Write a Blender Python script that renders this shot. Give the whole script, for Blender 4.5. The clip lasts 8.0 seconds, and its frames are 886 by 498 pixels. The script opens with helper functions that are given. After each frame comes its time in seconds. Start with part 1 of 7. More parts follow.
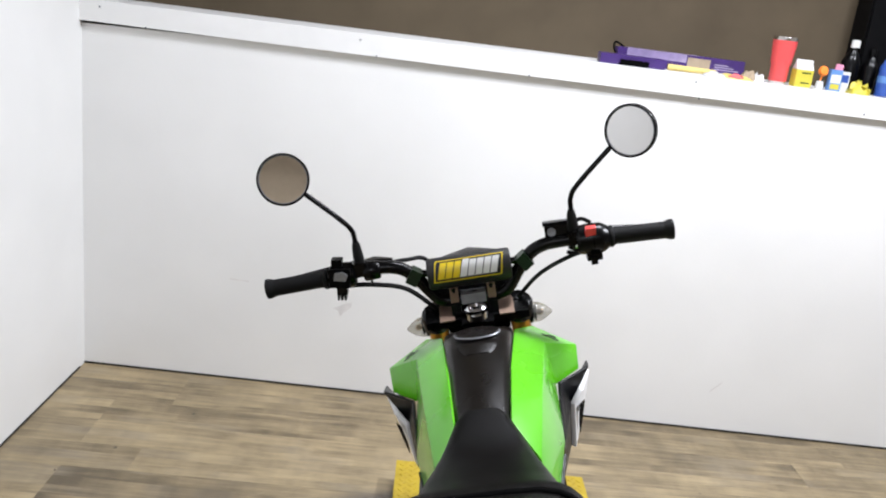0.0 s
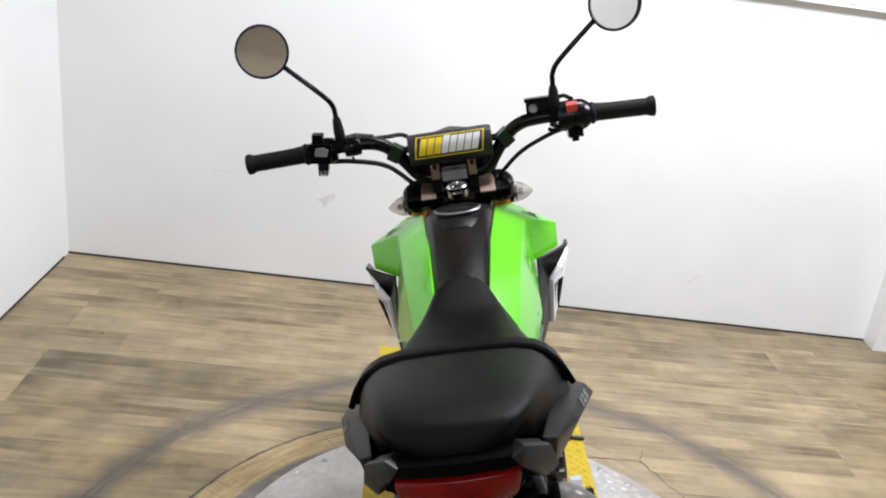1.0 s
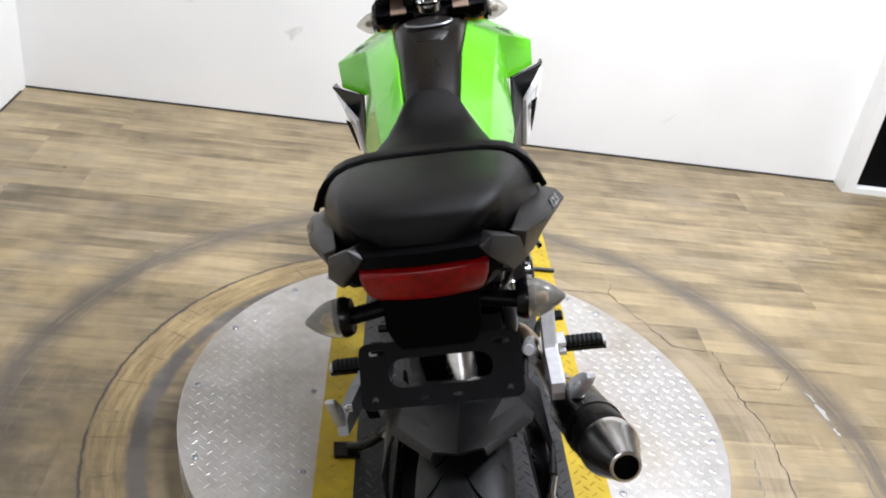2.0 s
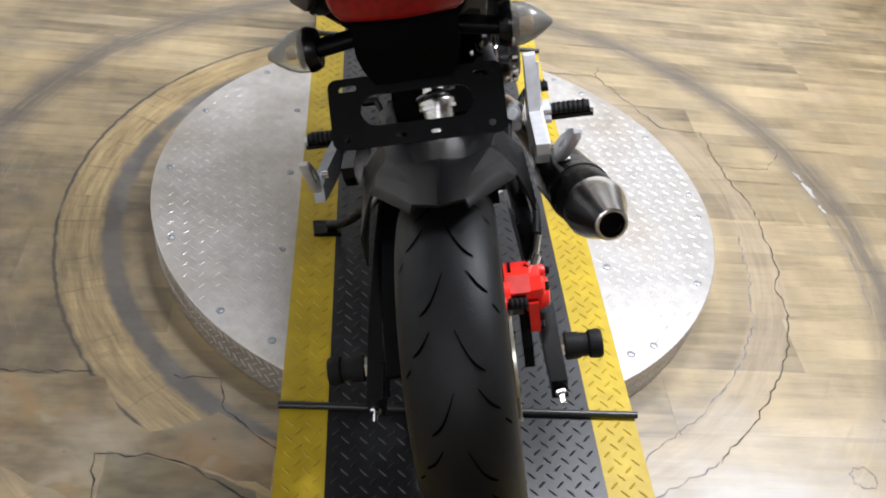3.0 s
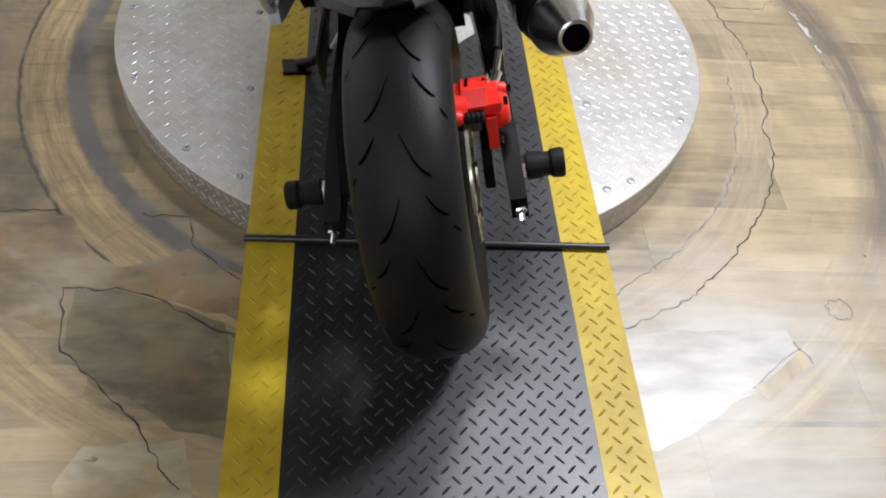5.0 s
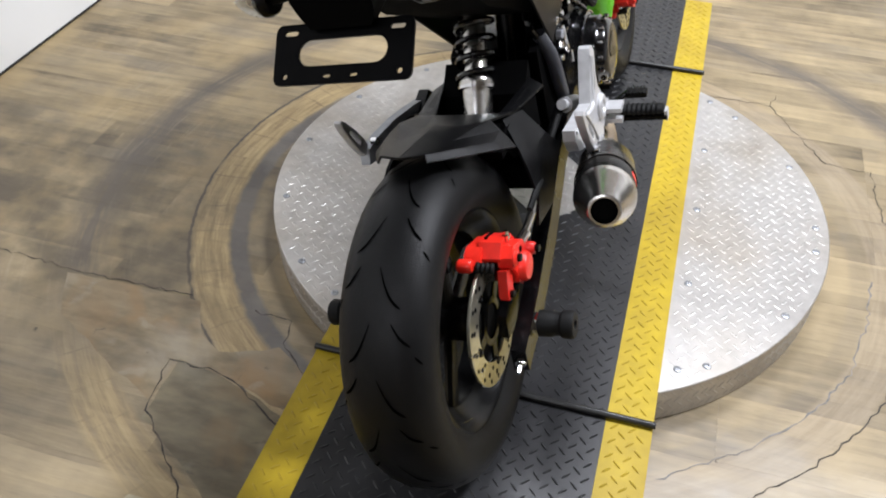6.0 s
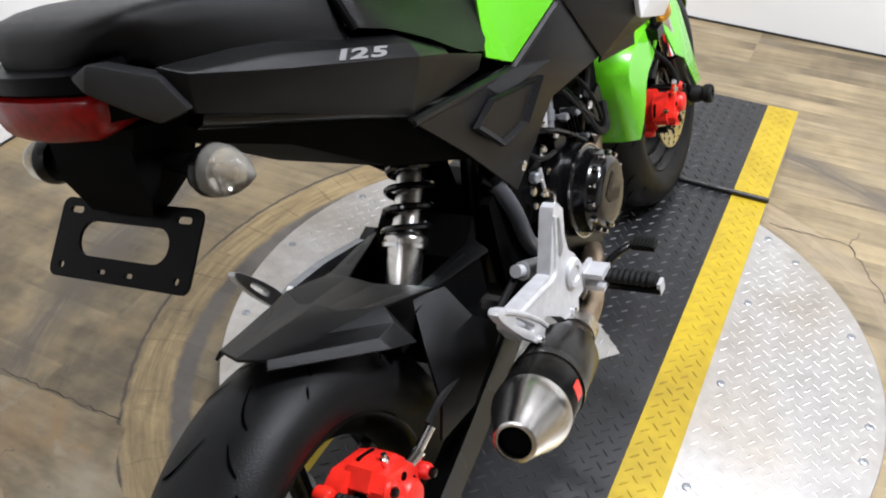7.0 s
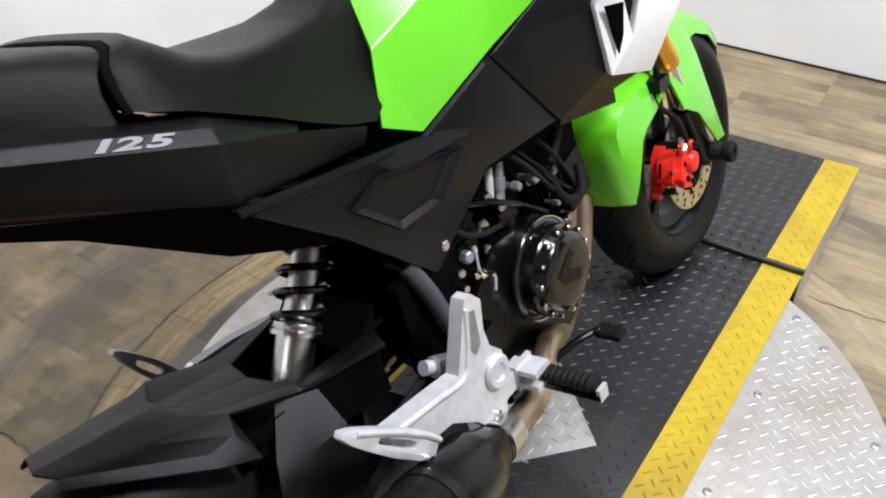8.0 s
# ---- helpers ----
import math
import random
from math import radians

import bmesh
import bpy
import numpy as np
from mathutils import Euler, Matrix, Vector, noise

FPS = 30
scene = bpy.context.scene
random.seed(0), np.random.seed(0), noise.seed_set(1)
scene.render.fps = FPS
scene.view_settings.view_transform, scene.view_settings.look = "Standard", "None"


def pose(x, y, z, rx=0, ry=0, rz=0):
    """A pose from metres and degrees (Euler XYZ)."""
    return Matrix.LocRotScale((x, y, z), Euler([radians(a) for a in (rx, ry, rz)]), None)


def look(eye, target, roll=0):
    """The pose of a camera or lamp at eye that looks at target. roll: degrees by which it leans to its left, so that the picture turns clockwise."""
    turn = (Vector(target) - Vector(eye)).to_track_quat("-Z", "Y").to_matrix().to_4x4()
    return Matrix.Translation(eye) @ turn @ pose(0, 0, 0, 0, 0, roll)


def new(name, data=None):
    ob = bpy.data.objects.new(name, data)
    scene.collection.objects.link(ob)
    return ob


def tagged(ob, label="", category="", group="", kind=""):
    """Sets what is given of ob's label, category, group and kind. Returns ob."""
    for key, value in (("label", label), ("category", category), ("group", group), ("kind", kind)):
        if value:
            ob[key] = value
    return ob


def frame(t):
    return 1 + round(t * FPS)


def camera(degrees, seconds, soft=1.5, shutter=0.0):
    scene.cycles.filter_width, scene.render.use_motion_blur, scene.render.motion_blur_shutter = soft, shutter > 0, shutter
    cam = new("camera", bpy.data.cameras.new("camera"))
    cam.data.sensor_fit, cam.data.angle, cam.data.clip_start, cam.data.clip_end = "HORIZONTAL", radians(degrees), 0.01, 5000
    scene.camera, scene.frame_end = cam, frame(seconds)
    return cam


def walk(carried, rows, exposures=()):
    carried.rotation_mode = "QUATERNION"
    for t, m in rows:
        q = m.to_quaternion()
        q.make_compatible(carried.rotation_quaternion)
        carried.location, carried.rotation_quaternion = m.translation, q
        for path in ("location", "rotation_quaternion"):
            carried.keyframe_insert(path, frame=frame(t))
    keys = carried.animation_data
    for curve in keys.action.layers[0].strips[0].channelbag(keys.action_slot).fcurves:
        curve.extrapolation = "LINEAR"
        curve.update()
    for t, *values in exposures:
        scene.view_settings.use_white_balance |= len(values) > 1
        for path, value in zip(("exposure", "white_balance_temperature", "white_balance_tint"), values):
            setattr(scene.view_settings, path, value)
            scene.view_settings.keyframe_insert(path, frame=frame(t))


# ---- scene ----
cam = camera(53.7, 8.0, soft=2.0)
PATH = [
    (0, (-0.283, -0.76, 1.471), (-0.233, 1.165, 0.932), 6.1),
    (0.5, (-0.278, -0.781, 1.457), (-0.202, 1.125, 0.854), 6.9),
    (1, (-0.268, -0.787, 1.419), (-0.165, 1.07, 0.685), 6.9),
    (1.2, (-0.264, -0.784, 1.404), (-0.141, 1.044, 0.601), 7.3),
    (2.3, (-0.245, -0.782, 1.311), (-0.027, 0.861, 0.191), 8.9),
    (2.5, (-0.24, -0.78, 1.287), (-0.006, 0.801, 0.085), 9.1),
    (3, (-0.231, -0.778, 1.238), (0.029, 0.68, -0.106), 9.9),
    (3.5, (-0.225, -0.782, 1.196), (0.069, 0.578, -0.241), 12.0),
    (4, (-0.217, -0.793, 1.155), (0.098, 0.453, -0.378), 13.0),
    (4.2, (-0.215, -0.799, 1.144), (0.111, 0.404, -0.42), 13.9),
    (5.3, (-0.047, -0.86, 1.195), (0.055, 0.492, -0.275), 3.6),
    (5.5, (0.056, -0.895, 1.222), (-0.014, 0.518, -0.191), 0.9),
    (5.7, (0.128, -0.921, 1.224), (-0.047, 0.523, -0.149), 3.1),
    (6, (0.194, -0.86, 1.237), (-0.208, 0.586, -0.084), 1.3),
    (6.2, (0.222, -0.781, 1.214), (-0.193, 0.667, -0.101), 6.7),
    (6.5, (0.248, -0.636, 1.24), (-0.161, 0.783, -0.109), 5.2),
    (6.7, (0.279, -0.575, 1.224), (-0.212, 0.837, -0.104), 1.4),
    (7, (0.346, -0.448, 1.221), (-0.342, 0.942, -0.042), -0.0),
    (7.2, (0.376, -0.36, 1.216), (-0.418, 0.976, -0.042), 1.2),
    (7.5, (0.447, -0.257, 1.208), (-0.47, 1.002, -0.045), -0.5),
    (7.7, (0.452, -0.213, 1.205), (-0.468, 1.048, -0.045), -2.7),
    (8, (0.48, -0.18, 1.2), (-0.439, 1.095, -0.037), -2.9),
]
walk(cam, [(t, look(eye, target, roll)) for t, eye, target, roll in PATH], [(0, -0.30), (1.0, -0.20), (2.5, 0.10), (3.0, 0.10), (4.0, 0.02), (5.5, -0.06), (6.5, -0.02), (7.5, 0.0), (8.0, -0.08)])

# ---- light ----
world = bpy.data.worlds.new("world")
scene.world = world
world.use_nodes = True
world.node_tree.nodes["Background"].inputs[0].default_value = (0.9, 0.95, 1.0, 1)
world.node_tree.nodes["Background"].inputs[1].default_value = 0.03


def area(name, at, target, size, size_y, watts, colour=(0.97, 1.0, 1.09)):
    data = bpy.data.lights.new(name, "AREA")
    data.shape, data.size, data.size_y, data.energy, data.color = "RECTANGLE", size, size_y, watts, colour
    ob = new(name, data)
    ob.matrix_world = look(at, target)
    return ob


KEY, WALL, FILL = 124, 64, 38
area("ceiling_light_right", (1.50, 0.85, 2.85), (0.60, 0.35, 0), 0.5, 0.4, KEY)
area("ceiling_light_front", (0.25, 1.30, 2.9), (0.30, 1.50, 0), 0.8, 0.3, WALL)
# unseen fill lamp, added to brighten the rear-left floor and the tail
area("fill_light_rear", (-0.60, -2.9, 2.9), (-0.55, -1.7, 0), 1.2, 0.3, FILL)
scene.view_settings.exposure = 0.0

# ---- materials ----


def mat(name, colour, rough=0.5, metal=0.0, vary=0.15, scale=30.0, bump=0.0, bump_scale=200.0, coat=0.0, second=None, second_scale=6.0, rough_vary=0.1, stretch=(1, 1, 1), spec=0.5):
    """A surface with variation at two scales, relief and uneven gloss."""
    m = bpy.data.materials.new(name)
    m.use_nodes = True
    t = m.node_tree
    b = t.nodes["Principled BSDF"]
    co = t.nodes.new("ShaderNodeTexCoord")
    mp = t.nodes.new("ShaderNodeMapping")
    mp.inputs["Scale"].default_value = stretch
    t.links.new(co.outputs["Object"], mp.inputs[0])
    n1 = t.nodes.new("ShaderNodeTexNoise")
    n1.inputs["Scale"].default_value, n1.inputs["Detail"].default_value = scale, 6
    n2 = t.nodes.new("ShaderNodeTexNoise")
    n2.inputs["Scale"].default_value, n2.inputs["Detail"].default_value = second_scale, 4
    for n in (n1, n2):
        t.links.new(mp.outputs[0], n.inputs["Vector"])
    r1 = t.nodes.new("ShaderNodeMapRange")
    r1.inputs[1].default_value, r1.inputs[2].default_value = 0.3, 0.7
    r1.inputs[3].default_value, r1.inputs[4].default_value = 1 - vary, 1 + vary
    t.links.new(n1.outputs["Fac"], r1.inputs[0])
    mix = t.nodes.new("ShaderNodeMix")
    mix.data_type = "RGBA"
    mix.inputs["A"].default_value = (*colour, 1)
    mix.inputs["B"].default_value = (*(second or tuple(c * (1 - vary) for c in colour)), 1)
    r2 = t.nodes.new("ShaderNodeMapRange")
    r2.inputs[1].default_value, r2.inputs[2].default_value = 0.45, 0.7
    t.links.new(n2.outputs["Fac"], r2.inputs[0])
    t.links.new(r2.outputs[0], mix.inputs["Factor"])
    mul = t.nodes.new("ShaderNodeMix")
    mul.data_type, mul.blend_type = "RGBA", "MULTIPLY"
    mul.inputs["Factor"].default_value = 1
    t.links.new(mix.outputs["Result"], mul.inputs["A"])
    t.links.new(r1.outputs[0], mul.inputs["B"])
    t.links.new(mul.outputs["Result"], b.inputs["Base Color"])
    r3 = t.nodes.new("ShaderNodeMapRange")
    r3.inputs[3].default_value, r3.inputs[4].default_value = max(0.03, rough - rough_vary), min(1, rough + rough_vary)
    t.links.new(n2.outputs["Fac"], r3.inputs[0])
    t.links.new(r3.outputs[0], b.inputs["Roughness"])
    b.inputs["Metallic"].default_value = metal
    b.inputs["Coat Weight"].default_value = coat
    b.inputs["Coat Roughness"].default_value = 0.08
    b.inputs["Specular IOR Level"].default_value = spec
    if bump:
        n3 = t.nodes.new("ShaderNodeTexNoise")
        n3.inputs["Scale"].default_value, n3.inputs["Detail"].default_value = bump_scale, 3
        t.links.new(mp.outputs[0], n3.inputs["Vector"])
        bp = t.nodes.new("ShaderNodeBump")
        bp.inputs["Strength"].default_value, bp.inputs["Distance"].default_value = bump, 0.002
        t.links.new(n3.outputs["Fac"], bp.inputs["Height"])
        t.links.new(bp.outputs[0], b.inputs["Normal"])
    return m


GREEN = mat("green_paint", (0.105, 0.47, 0.012), 0.28, vary=0.03, scale=8, coat=0.5, bump=0.02, bump_scale=900)
BLACK = mat("matte_black_plastic", (0.0016, 0.0016, 0.0019), 0.30, vary=0.2, scale=60, bump=0.16, bump_scale=1500, second=(0.0028, 0.0028, 0.0031), second_scale=9, spec=0.055)
GRAINED = mat("grained_black_plastic", (0.0024, 0.0024, 0.0027), 0.34, vary=0.2, scale=60, bump=0.22, bump_scale=1500, second=(0.0038, 0.0038, 0.0042), second_scale=9, spec=0.15)
COVERBLACK = mat("satin_black_cover_plastic", (0.0024, 0.0026, 0.0033), 0.34, vary=0.2, scale=60, bump=0.18, bump_scale=1500, second=(0.0042, 0.0042, 0.0046), second_scale=9, spec=0.20)
SATIN = mat("satin_black_metal", (0.0015, 0.0015, 0.0017), 0.26, vary=0.2, bump=0.05, bump_scale=800, spec=0.20)
GLOSS = mat("gloss_black_paint", (0.003, 0.003, 0.0034), 0.16, vary=0.1, coat=0.3, spec=0.5)
# also stands in for shade in holes, slots and gaps
DEEP = mat("dark_plastic_and_gap_shade", (0.0012, 0.0012, 0.0013), 0.7, vary=0.2, spec=0.04)
SEAT = mat("black_seat_vinyl", (0.0018, 0.0016, 0.0015), 0.37, vary=0.12, scale=90, bump=0.30, bump_scale=1300, second=(0.0030, 0.0026, 0.0024), second_scale=7, spec=0.12)
TANKBLACK = mat("black_tank_cover", (0.006, 0.0048, 0.0040), 0.30, vary=0.1, bump=0.1, bump_scale=1400, spec=0.30)
# lit copy of the black tail plastic, some of the light in its colour
LITCAP = mat("lit_black_plastic", (0.008, 0.008, 0.0088), 0.40, vary=0.15, bump=0.2, bump_scale=1400, spec=0.5)
RUBBER = mat("tyre_rubber", (0.0032, 0.0032, 0.0035), 0.46, vary=0.18, scale=40, bump=0.25, bump_scale=600, second=(0.0062, 0.0062, 0.0064), second_scale=8, spec=0.20)
# near-black stands in for the shade inside the tread grooves
GROOVE_SHADE = mat("tyre_groove_shade", (0.0012, 0.0012, 0.0012), 0.9, spec=0.0)
GRIP = mat("grip_rubber", (0.006, 0.006, 0.006), 0.6, bump=0.4, bump_scale=500, spec=0.15)
RED = mat("red_caliper_paint", (0.72, 0.022, 0.012), 0.34, vary=0.12, scale=50, bump=0.12, bump_scale=500, second=(0.55, 0.014, 0.010), second_scale=20)
REDLENS = mat("red_lens", (0.21, 0.0015, 0.0026), 0.28, vary=0.35, scale=120, coat=0.0, spec=0.3)
REDSWITCH = mat("red_switch", (0.8, 0.03, 0.02), 0.4)
GOLD = mat("gold_anodised", (0.72, 0.36, 0.04), 0.3, metal=0.75, vary=0.08)
STEEL = mat("brushed_steel", (0.62, 0.60, 0.57), 0.25, metal=1, vary=0.12, scale=40, bump=0.08, bump_scale=500, stretch=(1, 1, 6))
CHROME = mat("chrome", (0.75, 0.75, 0.76), 0.10, metal=1, vary=0.05)
DISCSTEEL = mat("brake_disc_steel", (0.60, 0.57, 0.46), 0.28, metal=0.9, vary=0.12, scale=90)
CAST = mat("cast_aluminium", (0.52, 0.52, 0.53), 0.34, metal=0.25, vary=0.1, scale=70, bump=0.12, bump_scale=700)
DULL = mat("dull_alloy", (0.32, 0.33, 0.35), 0.42, metal=0.7, vary=0.15, scale=60)
TITAN = mat("heat_tinted_pipe", (0.36, 0.27, 0.19), 0.34, metal=0.9, vary=0.2, scale=18, second=(0.5, 0.4, 0.28), second_scale=9)
MUFFLER = mat("dark_muffler_steel", (0.011, 0.0107, 0.0103), 0.26, metal=0.55, vary=0.25, scale=25, second=(0.022, 0.020, 0.018), second_scale=14, spec=0.3)
SMOKED = mat("smoked_lens", (0.60, 0.58, 0.52), 0.24, vary=0.08, scale=80, coat=0.25, rough_vary=0.03)
SMOKED.node_tree.nodes["Principled BSDF"].inputs["Transmission Weight"].default_value = 0.80
AMBER = mat("amber_bulb_glass", (0.42, 0.30, 0.16), 0.3, vary=0.05)
SMOKED.node_tree.nodes["Principled BSDF"].inputs["IOR"].default_value = 1.12
WHITEPL = mat("white_plastic", (0.80, 0.80, 0.80), 0.35, vary=0.03, bump=0.1, bump_scale=1200)
WHITEINK = mat("white_print", (0.80, 0.80, 0.78), 0.45, vary=0.03)
NUMERAL = mat("worn_white_numeral", (0.14, 0.14, 0.14), 0.5, vary=0.12)
YELLOWINK = mat("yellow_print", (0.85, 0.62, 0.015), 0.45, vary=0.03)
DARKINK = mat("dark_print", (0.015, 0.05, 0.01), 0.4)
PADVINYL = mat("bar_pad_vinyl", (0.010, 0.010, 0.010), 0.45, bump=0.3, bump_scale=900)
BRONZE = mat("bronze_clamp", (0.36, 0.25, 0.19), 0.36, metal=0.8)
GREENMETAL = mat("green_tinted_clamp", (0.006, 0.024, 0.009), 0.35, metal=0.2)
YELLOWDECAL = mat("yellow_rim_tape", (0.75, 0.58, 0.02), 0.4)
WALLPAINT = mat("white_wall_paint", (0.80, 0.80, 0.79), 0.55, vary=0.02, scale=3, bump=0.12, bump_scale=90, second=(0.76, 0.76, 0.75), second_scale=1.2)
TRIMPAINT = mat("white_trim_paint", (0.80, 0.80, 0.79), 0.4, vary=0.03, scale=12, bump=0.06, bump_scale=120)
BEIGE = mat("beige_wall_paint", (0.50, 0.41, 0.30), 0.7, vary=0.05, scale=4, bump=0.1, bump_scale=90)
# the recess's shade is put into this darker beige
SHADED_BEIGE = mat("shaded_beige_paint", (0.082, 0.063, 0.040), 0.8, vary=0.1, scale=4, bump=0.1, bump_scale=90, spec=0.2)
PRIMER = mat("pale_primer", (0.40, 0.37, 0.32), 0.55, vary=0.12, scale=20)
CEILING = mat("ceiling_paint", (0.22, 0.20, 0.18), 0.8, vary=0.04, scale=3)
DARKDOOR = mat("flat_black_panel", (0.003, 0.003, 0.0034), 0.5, vary=0.2, spec=0.06)
DARKLINE = mat("dark_gap", (0.02, 0.018, 0.016), 0.8)
CRACK = mat("floor_crack_dirt", (0.026, 0.021, 0.017), 0.8, vary=0.6, scale=60, second=(0.085, 0.068, 0.050), second_scale=22)
STAIN = mat("grey_scuff", (0.70, 0.685, 0.675), 0.7, vary=0.1)
ROD = mat("black_rod", (0.012, 0.012, 0.012), 0.35, vary=0.2)


def plate_mat(name, colour, wear, rough, metal, rough_vary=0.14):
    """Painted or bare tread plate: dirt in blotches, worn spots and fine scratches."""
    m = mat(name, colour, rough, metal, vary=0.10, scale=45, bump=0.10, bump_scale=260, second=wear, second_scale=5, rough_vary=rough_vary)
    return m


ALU = plate_mat("bare_tread_plate", (0.53, 0.51, 0.485), (0.41, 0.37, 0.32), 0.40, 0.82)
LUGALU = plate_mat("worn_tread_lug", (0.53, 0.515, 0.495), (0.42, 0.38, 0.335), 0.47, 0.82)
PLATEBLACK = plate_mat("black_painted_tread_plate", (0.0125, 0.0127, 0.0140), (0.020, 0.020, 0.0215), 0.37, 0.0)
LUGBLACK = plate_mat("worn_black_tread_lug", (0.012, 0.0123, 0.0135), (0.022, 0.022, 0.0235), 0.42, 0.0)
PLATEYELLOW = plate_mat("yellow_painted_tread_plate", (0.430, 0.308, 0.020), (0.340, 0.236, 0.018), 0.42, 0.0)
LUGYELLOW = plate_mat("worn_yellow_tread_lug", (0.41, 0.290, 0.024), (0.26, 0.180, 0.022), 0.45, 0.0)
for paint in (PLATEYELLOW, LUGYELLOW):
    paint.node_tree.nodes["Principled BSDF"].inputs["Specular IOR Level"].default_value = 0.28


def mirror_glass():
    m = bpy.data.materials.new("mirror_glass")
    m.use_nodes = True
    b = m.node_tree.nodes["Principled BSDF"]
    b.inputs["Base Color"].default_value = (0.97, 0.97, 0.97, 1)
    b.inputs["Metallic"].default_value, b.inputs["Roughness"].default_value = 1, 0.02
    return m


MIRROR = mirror_glass()

DISC = (0.0, 0.673)          # centre of the turntable
DECK = 0.083                 # top of the tread plates


def floor_mat():
    """Vinyl wood planks with long grain, scuffed in rings round the turntable."""
    m = bpy.data.materials.new("vinyl_plank")
    m.use_nodes = True
    t = m.node_tree
    N, L = t.nodes.new, t.links.new
    b = t.nodes["Principled BSDF"]

    def math_node(op, a, c=None, d=None):
        n = N("ShaderNodeMath")
        n.operation = op
        for i, v in enumerate((a, c, d)):
            if v is None:
                continue
            if isinstance(v, (int, float)):
                n.inputs[i].default_value = v
            else:
                L(v, n.inputs[i])
        return n.outputs[0]

    def noise_node(vec, scale, detail=5, rough=0.55):
        n = N("ShaderNodeTexNoise")
        n.inputs["Scale"].default_value, n.inputs["Detail"].default_value, n.inputs["Roughness"].default_value = scale, detail, rough
        L(vec, n.inputs["Vector"])
        return n.outputs["Fac"]

    def band(v, lo, hi, soft):
        """1 between lo and hi, falling off over soft."""
        up = N("ShaderNodeMapRange")
        up.inputs[1].default_value, up.inputs[2].default_value = lo - soft, lo + soft
        L(v, up.inputs[0])
        down = N("ShaderNodeMapRange")
        down.inputs[1].default_value, down.inputs[2].default_value = hi - soft, hi + soft
        down.inputs[3].default_value, down.inputs[4].default_value = 1, 0
        L(v, down.inputs[0])
        return math_node("MULTIPLY", up.outputs[0], down.outputs[0])

    def ramp(v, lo, hi):
        n = N("ShaderNodeMapRange")
        n.inputs[1].default_value, n.inputs[2].default_value = lo, hi
        L(v, n.inputs[0])
        return n.outputs[0]

    def mixed(f, a, c):
        n = N("ShaderNodeMix")
        n.data_type = "RGBA"
        L(f, n.inputs["Factor"])
        for key, v in (("A", a), ("B", c)):
            if isinstance(v, tuple):
                n.inputs[key].default_value = (*v, 1)
            else:
                L(v, n.inputs[key])
        return n.outputs["Result"]

    def combined(x, y, z=0.0):
        n = N("ShaderNodeCombineXYZ")
        for k, v in enumerate((x, y, z)):
            if isinstance(v, (int, float)):
                n.inputs[k].default_value = v
            else:
                L(v, n.inputs[k])
        return n.outputs[0]

    def strength(f, amount):
        return math_node("MULTIPLY", f, amount)

    pos = N("ShaderNodeNewGeometry").outputs["Position"]
    info = N("ShaderNodeObjectInfo").outputs["Random"]
    sep = N("ShaderNodeSeparateXYZ")
    L(pos, sep.inputs[0])
    px, py = sep.outputs["X"], sep.outputs["Y"]
    big = noise_node(pos, 2.2, 3)
    mid = noise_node(pos, 9.0, 4)
    wob = noise_node(pos, 30.0, 3)
    # printed wood: narrow strips, each with its own run of tones, under long grain
    plank_x = math_node("ADD", px, math_node("MULTIPLY", info, 40.0))
    strip_y = math_node("ADD", py, math_node("MULTIPLY", math_node("SUBTRACT", noise_node(pos, 3.0, 2), 0.5), 0.02))
    strip = math_node("FLOOR", math_node("DIVIDE", strip_y, 0.0507))
    runs = noise_node(combined(math_node("MULTIPLY", plank_x, 3.3), math_node("MULTIPLY", strip, 7.31)), 1.0, 4, 0.62)
    streak = noise_node(combined(math_node("MULTIPLY", plank_x, 4.0), math_node("MULTIPLY", py, 46.0)), 1.0, 7, 0.66)
    fine = noise_node(combined(math_node("MULTIPLY", plank_x, 16.0), math_node("MULTIPLY", py, 150.0)), 1.0, 7, 0.7)
    tone = math_node("ADD", math_node("ADD", strength(runs, 0.46), strength(streak, 0.30)), math_node("ADD", strength(fine, 0.12), strength(info, 0.10)))
    col = mixed(ramp(tone, 0.37, 0.645), (0.092, 0.070, 0.040), (0.400, 0.313, 0.178))
    col = mixed(strength(ramp(noise_node(combined(math_node("MULTIPLY", plank_x, 2.2), math_node("MULTIPLY", strip, 3.77), 4.0), 1.0, 3), 0.54, 0.68), 0.28), col, (0.235, 0.212, 0.172))
    col = mixed(strength(ramp(fine, 0.54, 0.72), 0.40), col, (0.050, 0.038, 0.024))
    # shade beside the turntable, painted as ragged brown in the planks
    floor_shade = math_node("MULTIPLY", ramp(math_node("ADD", px, math_node("MULTIPLY", math_node("SUBTRACT", big, 0.5), 0.5)), -0.42, -0.66), band(math_node("ADD", py, strength(streak, 0.10)), 0.16, 0.76, 0.12))
    col = mixed(strength(math_node("MULTIPLY", floor_shade, ramp(mid, 0.30, 0.60)), 0.58), col, (0.046, 0.036, 0.023))
    amber = math_node("MULTIPLY", ramp(noise_node(pos, 5.5, 5, 0.6), 0.46, 0.64), ramp(px, 0.10, -0.45))
    col = mixed(strength(math_node("MULTIPLY", amber, band(py, 0.0, 1.3, 0.2)), 0.42), col, (0.420, 0.305, 0.140))
    # rings worn round the turntable
    rel = N("ShaderNodeVectorMath")
    rel.operation = "SUBTRACT"
    L(pos, rel.inputs[0])
    rel.inputs[1].default_value = (DISC[0], DISC[1], 0)
    length = N("ShaderNodeVectorMath")
    length.operation = "LENGTH"
    L(rel.outputs[0], length.inputs[0])
    dist = length.outputs["Value"]
